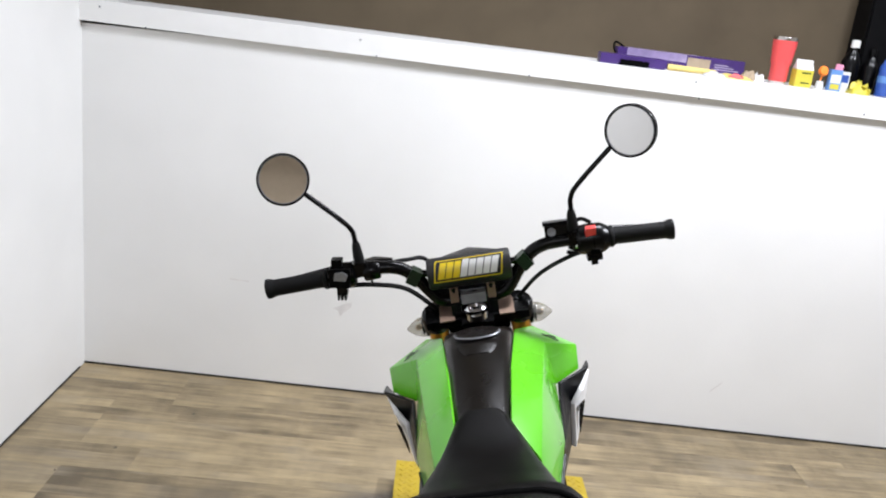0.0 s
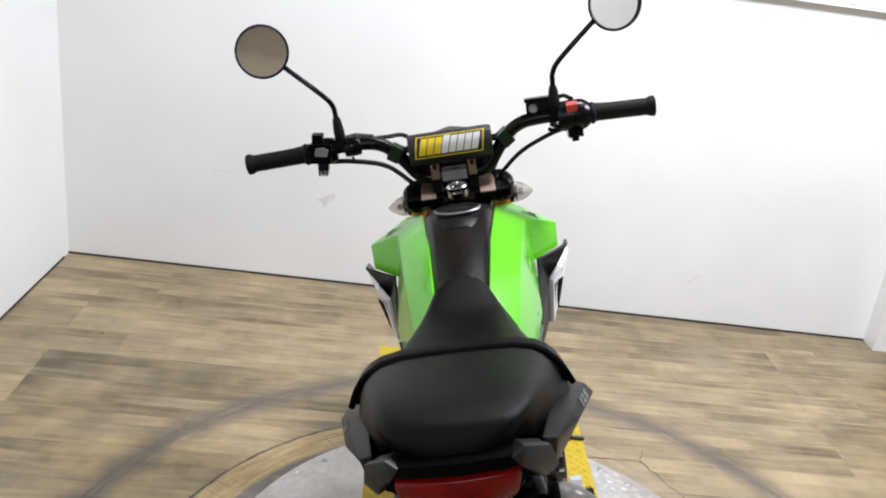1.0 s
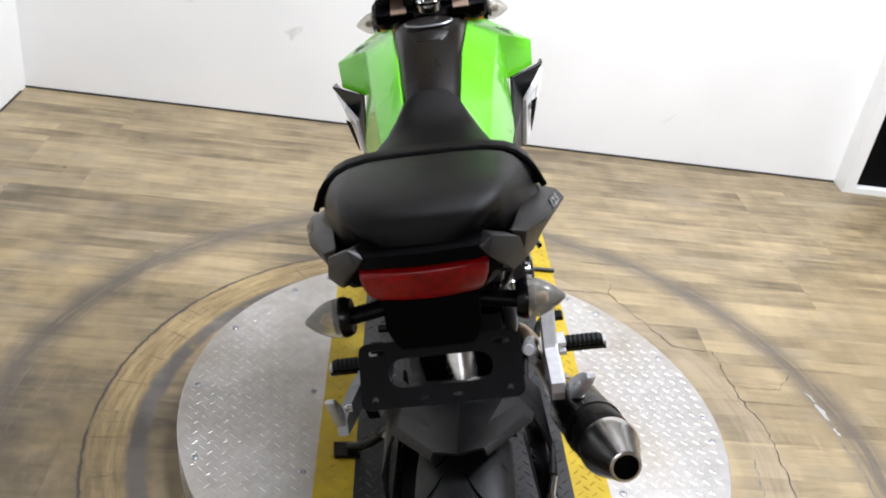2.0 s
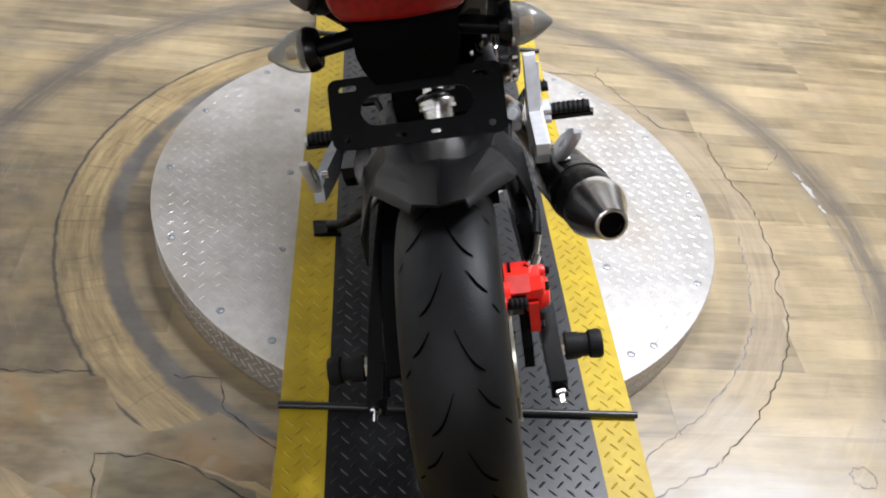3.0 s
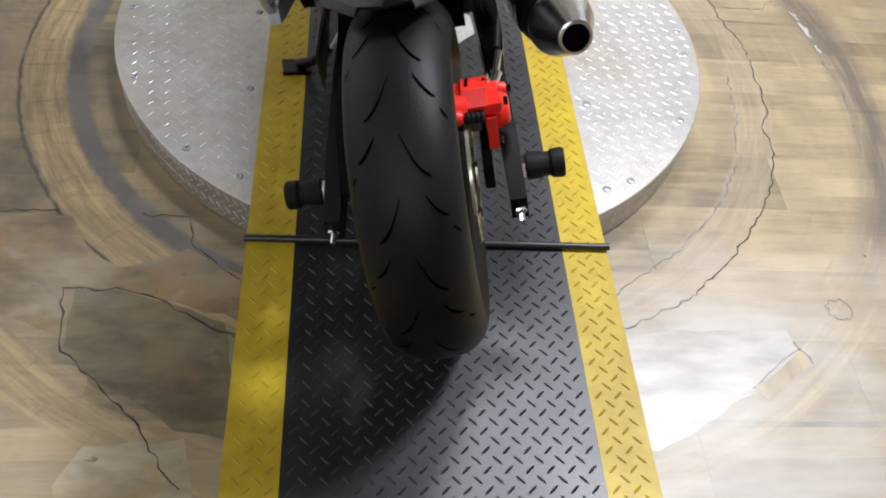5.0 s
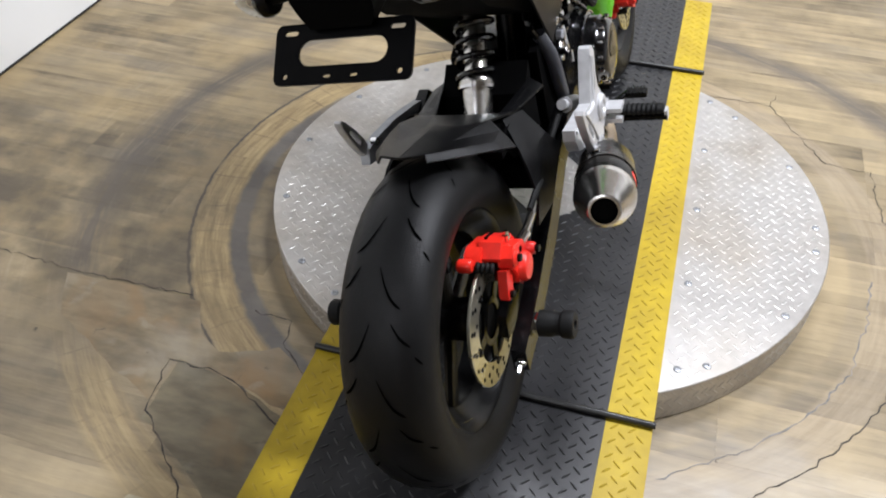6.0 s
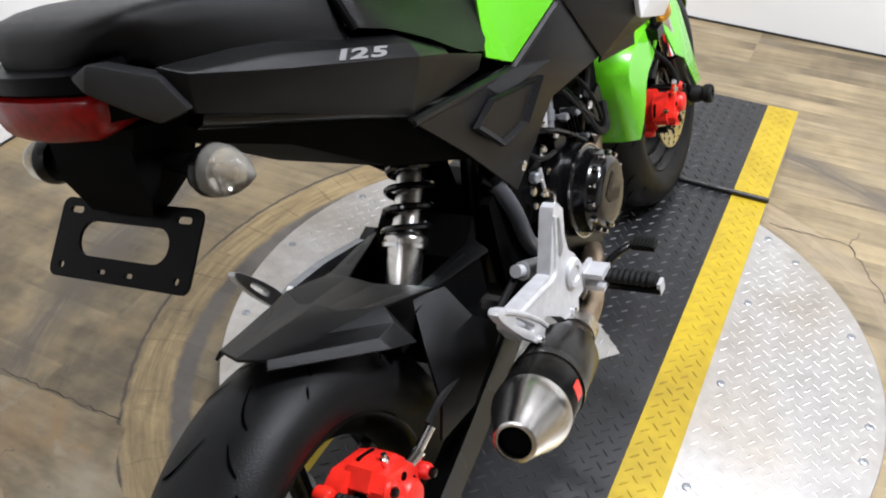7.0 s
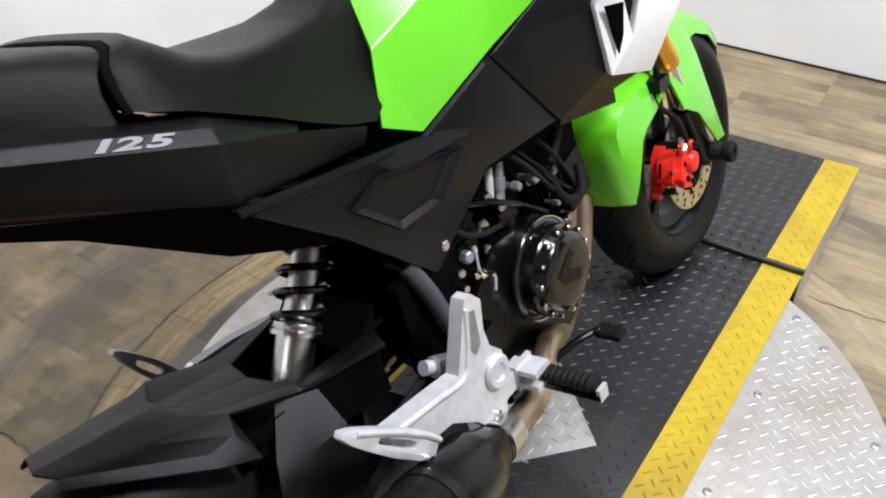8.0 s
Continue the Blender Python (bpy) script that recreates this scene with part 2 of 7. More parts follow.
    parts = N("ShaderNodeSeparateXYZ")
    L(rel.outputs[0], parts.inputs[0])
    turn = math_node("ARCTAN2", parts.outputs["Y"], parts.outputs["X"])
    r = math_node("ADD", dist, math_node("MULTIPLY", math_node("SUBTRACT", mid, 0.5), 0.030))
    r2 = math_node("ADD", dist, math_node("MULTIPLY", math_node("SUBTRACT", wob, 0.5), 0.012))
    side = ramp(math_node("ADD", px, math_node("MULTIPLY", math_node("SUBTRACT", big, 0.5), 0.6)), 0.45, -0.15)
    swirl = noise_node(combined(math_node("MULTIPLY", dist, 70.0), math_node("MULTIPLY", turn, 5.0)), 1.0, 6, 0.65)
    ticks = noise_node(combined(math_node("MULTIPLY", dist, 6.0), math_node("MULTIPLY", turn, 60.0)), 1.0, 3, 0.6)
    arc = mixed(ramp(swirl, 0.34, 0.66), (0.180, 0.123, 0.053), (0.440, 0.328, 0.158))
    arc = mixed(strength(ramp(ticks, 0.60, 0.70), 0.70), arc, (0.120, 0.078, 0.036))
    pale = mixed(ramp(swirl, 0.36, 0.64), (0.200, 0.155, 0.105), (0.345, 0.285, 0.205))
    ring = mixed(side, pale, arc)
    col = mixed(math_node("MULTIPLY", band(r2, 0.692, 0.770, 0.006), math_node("ADD", 0.42, strength(side, 0.46))), col, ring)
    grey = mixed(ramp(mid, 0.35, 0.65), (0.058, 0.054, 0.054), (0.150, 0.138, 0.125))
    col = mixed(math_node("MULTIPLY", band(r2, 0.652, 0.689, 0.005), math_node("MULTIPLY", math_node("ADD", 0.16, strength(side, 0.74)), ramp(mid, 0.20, 0.40))), col, grey)
    col = mixed(math_node("MULTIPLY", band(r2, 0.600, 0.622, 0.012), strength(side, 0.45)), col, (0.085, 0.068, 0.045))
    rubber = math_node("MULTIPLY", band(r, 0.955, 1.030, 0.030), ramp(py, -0.02, 0.25))
    col = mixed(strength(math_node("MULTIPLY", rubber, ramp(swirl, 0.26, 0.50)), 0.85), col, (0.085, 0.072, 0.060))
    rear = math_node("MULTIPLY", band(r2, 0.955, 1.040, 0.008), ramp(py, 0.10, -0.02))
    col = mixed(strength(math_node("MULTIPLY", rear, ramp(swirl, 0.30, 0.50)), 0.60), col, arc)
    col = mixed(strength(math_node("MULTIPLY", band(r, 1.20, 1.26, 0.03), ramp(mid, 0.42, 0.7)), 0.30), col, (0.12, 0.10, 0.08))
    worn = math_node("MULTIPLY", band(r, 0.80, 1.20, 0.05), ramp(big, 0.38, 0.6))
    col = mixed(strength(math_node("MULTIPLY", worn, ramp(swirl, 0.56, 0.70)), 0.25), col, (0.42, 0.35, 0.24))
    col = mixed(strength(math_node("MULTIPLY", worn, ramp(swirl, 0.42, 0.30)), 0.28), col, (0.11, 0.095, 0.075))
    col = mixed(math_node("MULTIPLY", band(r2, 0.7735, 0.7790, 0.0020), math_node("MULTIPLY", side, math_node("ADD", 0.45, ramp(mid, 0.35, 0.6)))), col, (0.045, 0.035, 0.026))
    # shade painted over ring and planks on the left; brown streaks on the right
    ring_shade = math_node("MULTIPLY", ramp(math_node("ADD", px, math_node("MULTIPLY", math_node("SUBTRACT", big, 0.5), 0.4)), -0.32, -0.60), band(math_node("ADD", py, strength(mid, 0.16)), 0.14, 0.74, 0.12))
    col = mixed(strength(math_node("MULTIPLY", ring_shade, ramp(math_node("ADD", strength(mid, 0.6), strength(streak, 0.4)), 0.34, 0.60)), 0.52), col, (0.062, 0.048, 0.029))
    tracks = math_node("MULTIPLY", ramp(px, 0.50, 0.78), band(py, 0.10, 1.25, 0.20))
    col = mixed(strength(math_node("MULTIPLY", tracks, ramp(streak, 0.49, 0.66)), 0.48), col, (0.110, 0.084, 0.050))
    # worn, chalky covering to the rear
    back = ramp(math_node("ADD", py, strength(mid, 0.30)), 0.36, 0.14)
    patch = mixed(ramp(noise_node(combined(math_node("MULTIPLY", px, 3.0), math_node("MULTIPLY", py, 14.0)), 1.0, 5), 0.36, 0.64), (0.310, 0.275, 0.225), (0.405, 0.392, 0.368))
    back = math_node("MULTIPLY", math_node("MULTIPLY", back, ramp(r, 1.75, 1.20)), math_node("SUBTRACT", 1.0, strength(side, 0.85)))
    col = mixed(strength(math_node("MULTIPLY", back, ramp(noise_node(pos, 3.0, 3), 0.30, 0.55)), 0.70), col, patch)
    # specks and scuffs
    vor = N("ShaderNodeTexVoronoi")
    vor.inputs["Scale"].default_value = 7
    L(pos, vor.inputs["Vector"])
    speck = math_node("LESS_THAN", vor.outputs["Distance"], 0.045)
    col = mixed(math_node("MULTIPLY", speck, math_node("MULTIPLY", ramp(wob, 0.5, 0.56), 0.8)), col, (0.03, 0.025, 0.02))
    lift = N("ShaderNodeMix")
    lift.data_type, lift.blend_type = "RGBA", "MULTIPLY"
    lift.inputs["Factor"].default_value, lift.inputs["B"].default_value = 1, (1.05, 1.04, 1.04, 1)
    L(col, lift.inputs["A"])
    L(lift.outputs["Result"], b.inputs["Base Color"])
    b.inputs["Specular IOR Level"].default_value = 0.50
    rough = N("ShaderNodeMapRange")
    rough.inputs[3].default_value, rough.inputs[4].default_value = 0.36, 0.52
    L(fine, rough.inputs[0]), L(rough.outputs[0], b.inputs["Roughness"])
    bump = N("ShaderNodeBump")
    bump.inputs["Strength"].default_value, bump.inputs["Distance"].default_value = 0.18, 0.002
    L(fine, bump.inputs["Height"]), L(bump.outputs[0], b.inputs["Normal"])
    return m


PLANK = floor_mat()

# ---- building blocks ----


def part(name, bm, material, parent=None, label="", sharp=38, kind=""):
    """Links a bmesh as one mesh object, under a thing or a part of it."""
    bmesh.ops.recalc_face_normals(bm, faces=bm.faces[:])
    for f in bm.faces:
        f.smooth = True
    for e in bm.edges:
        if len(e.link_faces) == 2 and e.calc_face_angle(0) > radians(sharp):
            e.smooth = False
    me = bpy.data.meshes.new(name)
    bm.to_mesh(me)
    bm.free()
    me.materials.append(material)
    ob = new(name, me)
    ob.parent = parent
    return tagged(ob, label=label, kind=kind)


def thing(name, label, category, at=None, group="", kind=""):
    ob = new(name)
    ob.empty_display_size = 0.05
    if at is not None:
        ob.matrix_world = at
    return tagged(ob, label, category, group, kind)


def bevel(bm, width, segments=2, angle=25):
    edges = [e for e in bm.edges if len(e.link_faces) == 2 and e.calc_face_angle(0) > radians(angle)]
    if edges:
        bmesh.ops.bevel(bm, geom=edges, offset=width, segments=segments, profile=0.6, affect="EDGES", clamp_overlap=True)
    return bm


def box(bm, lo, hi, m=None):
    """Adds an axis-aligned box."""
    vs = [bm.verts.new((x, y, z)) for x in (lo[0], hi[0]) for y in (lo[1], hi[1]) for z in (lo[2], hi[2])]
    for f in ((0, 1, 3, 2), (4, 6, 7, 5), (0, 4, 5, 1), (2, 3, 7, 6), (0, 2, 6, 4), (1, 5, 7, 3)):
        bm.faces.new([vs[i] for i in f])
    if m is not None:
        bmesh.ops.transform(bm, matrix=m, verts=vs)
    return bm


def boxes(*pairs, width=0.0, segments=2):
    bm = bmesh.new()
    for lo, hi in pairs:
        box(bm, lo, hi)
    if width:
        bevel(bm, width, segments)
    return bm


def frame_of(direction):
    d = Vector(direction).normalized()
    return d.to_track_quat("Z", "Y").to_matrix()


def smooth_path(points, steps=6):
    """A Catmull-Rom curve through the points."""
    p = [Vector(q) for q in points]
    p = [p[0] * 2 - p[1]] + p + [p[-1] * 2 - p[-2]]
    out = []
    for i in range(1, len(p) - 2):
        for k in range(steps):
            u = k / steps
            out.append(0.5 * (2 * p[i] + (p[i + 1] - p[i - 1]) * u + (2 * p[i - 1] - 5 * p[i] + 4 * p[i + 1] - p[i + 2]) * u * u
                              + (3 * p[i] - p[i - 1] - 3 * p[i + 1] + p[i + 2]) * u ** 3))
    return out + [p[-2]]


def sweep(bm, path, radius, sides=10, flat=1.0, radii=None):
    """A round (or flattened) bar along a path, with closed ends."""
    path = [Vector(p) for p in path]
    rings, q = [], None
    for i, p in enumerate(path):
        d = (path[min(i + 1, len(path) - 1)] - path[max(i - 1, 0)]).normalized()
        if q is None:
            q = d.to_track_quat("Z", "Y")
        else:
            q = (q @ Vector((0, 0, 1))).rotation_difference(d) @ q
        rad = radii[i] if radii else radius
        rings.append([bm.verts.new(p + q @ Vector((rad * math.cos(a), rad * flat * math.sin(a), 0))) for a in (2 * math.pi * k / sides for k in range(sides))])
    for a, c in zip(rings, rings[1:]):
        for k in range(sides):
            bm.faces.new((a[k], a[(k + 1) % sides], c[(k + 1) % sides], c[k]))
    bm.faces.new(rings[0]), bm.faces.new(rings[-1])
    return bm


def tube(*runs, sides=10, flat=1.0):
    """runs: (points, radius) pairs, straight from point to point."""
    bm = bmesh.new()
    for pts, r in runs:
        sweep(bm, pts, r, sides, flat)
    return bm


def lathe(profile, at=(0, 0, 0), axis=(1, 0, 0), n=48, closed=False, bm=None):
    """Turns (along, radius) pairs round an axis."""
    bm = bm or bmesh.new()
    rot = frame_of(axis)
    rings = []
    for a, r in profile:
        if r < 1e-6:
            rings.append([bm.verts.new(Vector(at) + rot @ Vector((0, 0, a)))])
        else:
            rings.append([bm.verts.new(Vector(at) + rot @ Vector((r * math.cos(t), r * math.sin(t), a))) for t in (2 * math.pi * k / n for k in range(n))])
    pairs = list(zip(rings, rings[1:])) + ([(rings[-1], rings[0])] if closed else [])
    for a, c in pairs:
        for k in range(n):
            quad = [a[k % len(a)], a[(k + 1) % n % len(a)], c[(k + 1) % n % len(c)], c[k % len(c)]]
            quad = list(dict.fromkeys(quad))
            if len(quad) > 2:
                bm.faces.new(quad)
    if not closed:
        for ring in (rings[0], rings[-1]):
            if len(ring) > 2:
                bm.faces.new(ring)
    return bm


def loft(sections, cap=True, bm=None):
    """Skins closed rings of equal length."""
    bm = bm or bmesh.new()
    rings = [[bm.verts.new(p) for p in s] for s in sections]
    n = len(rings[0])
    for a, c in zip(rings, rings[1:]):
        for k in range(n):
            bm.faces.new((a[k], a[(k + 1) % n], c[(k + 1) % n], c[k]))
    if cap:
        bm.faces.new(rings[0]), bm.faces.new(rings[-1])
    return bm


def prism(outline, x0, x1, bm=None):
    """A (y, z) outline drawn out from x0 to x1."""
    bm = bm or bmesh.new()
    return loft([[(x0, y, z) for y, z in outline], [(x1, y, z) for y, z in outline]], bm=bm)


def shell(verts, faces, thick, side=1, width=0.0, inward=(0, 0, 0)):
    """A faceted panel with thickness, grown towards the point inward. side -1 mirrors it."""
    inner = Vector(inward)
    bm = bmesh.new()
    vs = {k: bm.verts.new(v) for k, v in verts.items()}
    for f in faces:
        bm.faces.new([vs[k] for k in f])
    bmesh.ops.recalc_face_normals(bm, faces=bm.faces[:])
    bm.normal_update()
    mid = sum((f.calc_center_median() for f in bm.faces), Vector()) / len(bm.faces)
    vote = sum((f.normal.dot(f.calc_center_median() - inner) * f.calc_area() for f in bm.faces))
    if vote < 0:
        bmesh.ops.reverse_faces(bm, faces=bm.faces[:])
        bm.normal_update()
    move = {v: v.normal.copy() for v in bm.verts}
    old = list(bm.verts)
    top = list(bm.faces)
    rim = [(e.verts[0], e.verts[1]) for e in bm.edges if len(e.link_faces) == 1]
    twin = {v: bm.verts.new(v.co - move[v] * thick) for v in old}
    for f in top:
        bm.faces.new([twin[v] for v in reversed(f.verts)])
    for a, c in rim:
        bm.faces.new((a, c, twin[c], twin[a]))
    bmesh.ops.recalc_face_normals(bm, faces=bm.faces[:])
    if width:
        bevel(bm, width, 2, 14)
    if side < 0:
        mirror(bm)
    return bm


def mirror(bm):
    for v in bm.verts:
        v.co.x = -v.co.x
    bmesh.ops.reverse_faces(bm, faces=bm.faces[:])
    return bm


def turned(bm, m):
    bmesh.ops.transform(bm, matrix=m, verts=bm.verts[:])
    return bm


def letters(text, size, depth, m, fat=0.0006):
    """Text as a bmesh, drawn with the built-in font, centred, in the pose m."""
    cu = bpy.data.curves.new("letters", "FONT")
    cu.body, cu.size, cu.extrude, cu.align_x, cu.align_y = text, size, depth, "CENTER", "CENTER"
    cu.resolution_u, cu.offset = 3, fat
    ob = bpy.data.objects.new("letters", cu)
    me = bpy.data.meshes.new_from_object(ob)
    bm = bmesh.new()
    bm.from_mesh(me)
    bpy.data.objects.remove(ob)
    bpy.data.curves.remove(cu)
    bpy.data.meshes.remove(me)
    return turned(bm, m)

# ---- the room ----
WALL_Y, LEFT_X, RIGHT_X, REAR_Y, CEIL = 2.325, -1.532, 4.2, -4.6, 3.0
LEDGE = 1.322                # top of the half wall


NORTH = pose(0, WALL_Y, 0) @ pose(0, 0, 0, 0, 0, -1.7) @ pose(0, -WALL_Y, 0)      # the end wall stands a little askew
SLOPE = NORTH @ pose(0, 0, LEDGE + 0.010, 0, 1.03, 0) @ pose(0, 0, -LEDGE)                       # its capping board, tilted and raised to fit the camera's view


def structure(name, bm, material, label, category="wall"):
    if name in ("wall_north", "ledge_trim", "door_jamb", "door_sill", "door_1", "wall_north_east", "baseboard", "wall_north_upper"):
        turned(bm, SLOPE if name == "ledge_trim" else NORTH)
    return tagged(part(name, bm, material), label, category, kind="structure")


structure("wall_west", boxes(((LEFT_X - 0.12, REAR_Y, -0.05), (LEFT_X, 3.0, CEIL))), WALLPAINT, "plain white painted side wall")
structure("wall_north", boxes(((LEFT_X - 0.05, WALL_Y, -0.05), (1.60, WALL_Y + 0.36, LEDGE - 0.045))), WALLPAINT, "white painted half wall with a deep ledge on top")
structure("wall_north_upper", boxes(((LEFT_X - 0.05, WALL_Y + 0.36, -0.05), (RIGHT_X + 0.1, WALL_Y + 0.46, CEIL))), SHADED_BEIGE, "beige wall set back behind the ledge, recess shade in its paint")
# unseen wall added to close the room, white for neutral reflections
structure("unseen_wall_east", boxes(((RIGHT_X, REAR_Y, -0.05), (RIGHT_X + 0.12, WALL_Y + 0.36, CEIL))), WALLPAINT, "plain white painted side wall")
structure("wall_south", boxes(((LEFT_X, REAR_Y - 0.12, -0.05), (RIGHT_X, REAR_Y, CEIL))), BEIGE, "plain beige painted wall behind the walk")
# unseen ceiling, its paint kept dark to cut bounced light
structure("ceiling", boxes(((LEFT_X - 0.12, REAR_Y - 0.12, CEIL), (RIGHT_X + 0.12, 3.0, CEIL + 0.1))), CEILING, "unseen ceiling, kept dark to limit bounced light", "ceiling")

ledge = structure("ledge_trim", boxes(((LEFT_X + 0.001, WALL_Y - 0.022, LEDGE - 0.072), (1.60, WALL_Y - 0.0005, LEDGE)), ((LEFT_X + 0.001, WALL_Y + 0.0005, LEDGE - 0.0115), (1.60, WALL_Y + 0.359, LEDGE)), width=0.002), TRIMPAINT,
                  "white painted board capping the half wall", "ledge")
for x, z in ((-1.46, 1.302), (-1.30, 1.250), (-0.56, 1.30), (-0.50, 1.252), (0.60, 1.300), (0.62, 1.246), (1.19, 1.262), (0.03, 1.251)):
    part("screw", lathe([(0, 0), (0, 0.004), (0.0015, 0.0035), (0.0018, 0)], (x, WALL_Y - 0.022, z), (0, -1, 0), 10), DULL, ledge).data.transform(SLOPE)

jamb = structure("door_jamb", boxes(((1.60, WALL_Y - 0.085, 0), (1.645, WALL_Y + 0.1, 2.2)), width=0.003), TRIMPAINT, "white painted door jamb beside the dark doorway", "door frame")
structure("door_sill", boxes(((1.645, WALL_Y - 0.085, 0), (RIGHT_X, WALL_Y + 0.1, 0.022)), width=0.003), TRIMPAINT, "white painted threshold under the dark door", "threshold")
# the opening's darkness is built as a flat black slab
structure("door_1", boxes(((1.646, WALL_Y - 0.05, 0.023), (2.52, WALL_Y - 0.01, 2.15)), ((1.70, WALL_Y - 0.056, 0.20), (2.46, WALL_Y - 0.049, 1.0)), width=0.003), DARKDOOR, "flat black slab standing in for the dark door opening", "door")
structure("wall_north_east", boxes(((2.53, WALL_Y - 0.04, 0), (RIGHT_X, WALL_Y + 0.1, CEIL)), ((1.60, WALL_Y - 0.04, 2.2), (2.53, WALL_Y + 0.1, CEIL))), WALLPAINT, "white painted wall round the doorway")
structure("baseboard", boxes(((LEFT_X, WALL_Y - 0.004, 0.0005), (1.598, WALL_Y - 0.0006, 0.007))), DARKLINE, "dark gap along the foot of the wall", "baseboard")
structure("baseboard_west", boxes(((LEFT_X + 0.0006, REAR_Y, 0.0005), (LEFT_X + 0.004, WALL_Y - 0.005, 0.006))), DARKLINE, "dark gap along the foot of the side wall", "baseboard")


def wall_scuff(outline, y):
    """A flat smear on the wall, from (x, z) points."""
    bm = bmesh.new()
    bm.faces.new([bm.verts.new((x, y, z)) for x, z in outline])
    return turned(bm, NORTH)


tagged(part("wall_scuff", wall_scuff([(-0.590, 0.330), (-0.548, 0.352), (-0.520, 0.362), (-0.522, 0.340), (-0.548, 0.318), (-0.560, 0.300), (-0.570, 0.322)], WALL_Y - 0.0008), STAIN), "faint grey smear on the white wall", "scuff mark", kind="structure")
tagged(part("wall_scuff", wall_scuff([(-0.985, 0.405), (-0.91, 0.402), (-0.912, 0.397), (-0.98, 0.400)], WALL_Y - 0.0008), STAIN), "faint grey scratch on the white wall", "scuff mark", kind="structure")
tagged(part("wall_scuff", wall_scuff([(0.86, 0.16), (0.90, 0.20), (0.905, 0.20), (0.865, 0.158)], WALL_Y - 0.0008), STAIN), "faint grey scratch on the white wall", "scuff mark", kind="structure")

# ---- the turntable ----
DISC_R = 0.590
LUG = ((-1.0, 0.0), (-0.45, 0.8), (0.45, 0.8), (1.0, 0.0), (0.45, -0.8), (-0.45, -0.8))


def lug(vs, fs, m, length=0.0108, width=0.0031, height=0.0013):
    """One raised bar of tread plate: a low hip-roofed lozenge."""
    i = len(vs)
    for u, v in LUG:
        vs.append(m @ Vector((u * length, v * width, -0.0004)))
    vs.append(m @ Vector((-0.5 * length, 0, height)))
    vs.append(m @ Vector((0.5 * length, 0, height)))
    fs += [(i, i + 6, i + 1), (i + 1, i + 6, i + 7, i + 2), (i + 2, i + 7, i + 3), (i + 3, i + 7, i + 4), (i + 4, i + 7, i + 6, i + 5), (i + 5, i + 6, i)]


def lug_field(inside, x0, x1, y0, y1, z, turn=45.0, pitch=0.0205, height=0.0017):
    vs, fs = [], []
    c, s = math.cos(radians(turn)), math.sin(radians(turn))
    half = max(x1 - x0, y1 - y0) * 0.75
    cx, cy = (x0 + x1) / 2, (y0 + y1) / 2
    n = int(half / pitch)
    for i in range(-n, n + 1):
        for j in range(-n, n + 1):
            u, v = i * pitch, j * pitch
            x, y = cx + c * u - s * v, cy + s * u + c * v
            if x0 < x < x1 and y0 < y < y1 and inside(x, y):
                lug(vs, fs, pose(x, y, z, 0, 0, turn + (90 if (i + j) % 2 else 0)), height=height)
    return vs, fs


def raw_part(name, vs, fs, material, parent, label="", kind="stuff"):
    me = bpy.data.meshes.new(name)
    me.from_pydata(vs, [], fs)
    me.update()
    me.materials.append(material)
    ob = new(name, me)
    ob.parent = parent
    return tagged(ob, label=label, kind=kind)


turntable = thing("turntable", "round silver tread-plate turntable with a black and yellow runway", "turntable", pose(0, 0, 0), kind="structure")
STRIP, YELLOW = 0.2935, 0.076
RODS = (0.083, 1.265)
REAR_END, FRONT_END = -1.05, 1.703

disc_top = part("disc_plate", lathe([(0.02, 0), (0.02, DISC_R - 0.004), (DECK - 0.009, DISC_R - 0.004), (DECK - 0.009, DISC_R), (DECK - 0.0045, DISC_R), (DECK - 0.003, DISC_R - 0.0015), (DECK - 0.003, 0)], (*DISC, 0), (0, 0, 1), 128), ALU, turntable, "bare silver tread plate", sharp=30)
vs, fs = lug_field(lambda x, y: math.hypot(x - DISC[0], y - DISC[1]) < DISC_R - 0.014 and abs(x) > STRIP + 0.010, -0.6, 0.6, 0.05, 1.30, DECK - 0.003, turn=53, height=0.0006)
raw_part("tread_lugs", vs, fs, LUGALU, disc_top)
part("skirt", lathe([(0.003, DISC_R - 0.008), (0.003, DISC_R - 0.003), (DECK - 0.0092, DISC_R - 0.003), (DECK - 0.0092, DISC_R - 0.008)], (*DISC, 0), (0, 0, 1), 128, closed=True), ALU, turntable, "silver tread-plate skirt")
vs, fs = [], []
for k in range(200):
    for row in range(4):
        a = 2 * math.pi * (k + 0.5 * (row % 2)) / 200
        m = pose(*DISC, 0) @ pose(0, 0, 0, 0, 0, math.degrees(a)) @ pose(DISC_R - 0.003, 0, 0.014 + row * 0.0165, 0, 90, 0) @ pose(0, 0, 0, 0, 0, 45 if row % 2 else -45)
        lug(vs, fs, m)
raw_part("skirt_lugs", vs, fs, LUGALU, turntable)
for a in range(0, 360, 22):
    x, y = DISC[0] + 0.5635 * math.cos(radians(a + 3)), DISC[1] + 0.5635 * math.sin(radians(a + 3))
    if abs(x) > STRIP + 0.02:
        bolt = part("bolt", lathe([(0, 0.0075), (0.001, 0.0075), (0.0022, 0.0055), (0.0024, 0.0032), (0.0012, 0.0028), (0.0012, 0)], (x, y, DECK - 0.003), (0, 0, 1), 14), DULL, turntable)
for x in (-0.318, 0.321):
    for y in (0.225, 0.452, 0.690, 0.92, 1.14):
        part("bolt", lathe([(0, 0.0075), (0.001, 0.0075), (0.0022, 0.0055), (0.0024, 0.0032), (0.0012, 0.0028), (0.0012, 0)], (x, y, DECK - 0.003), (0, 0, 1), 14), DULL, turntable)

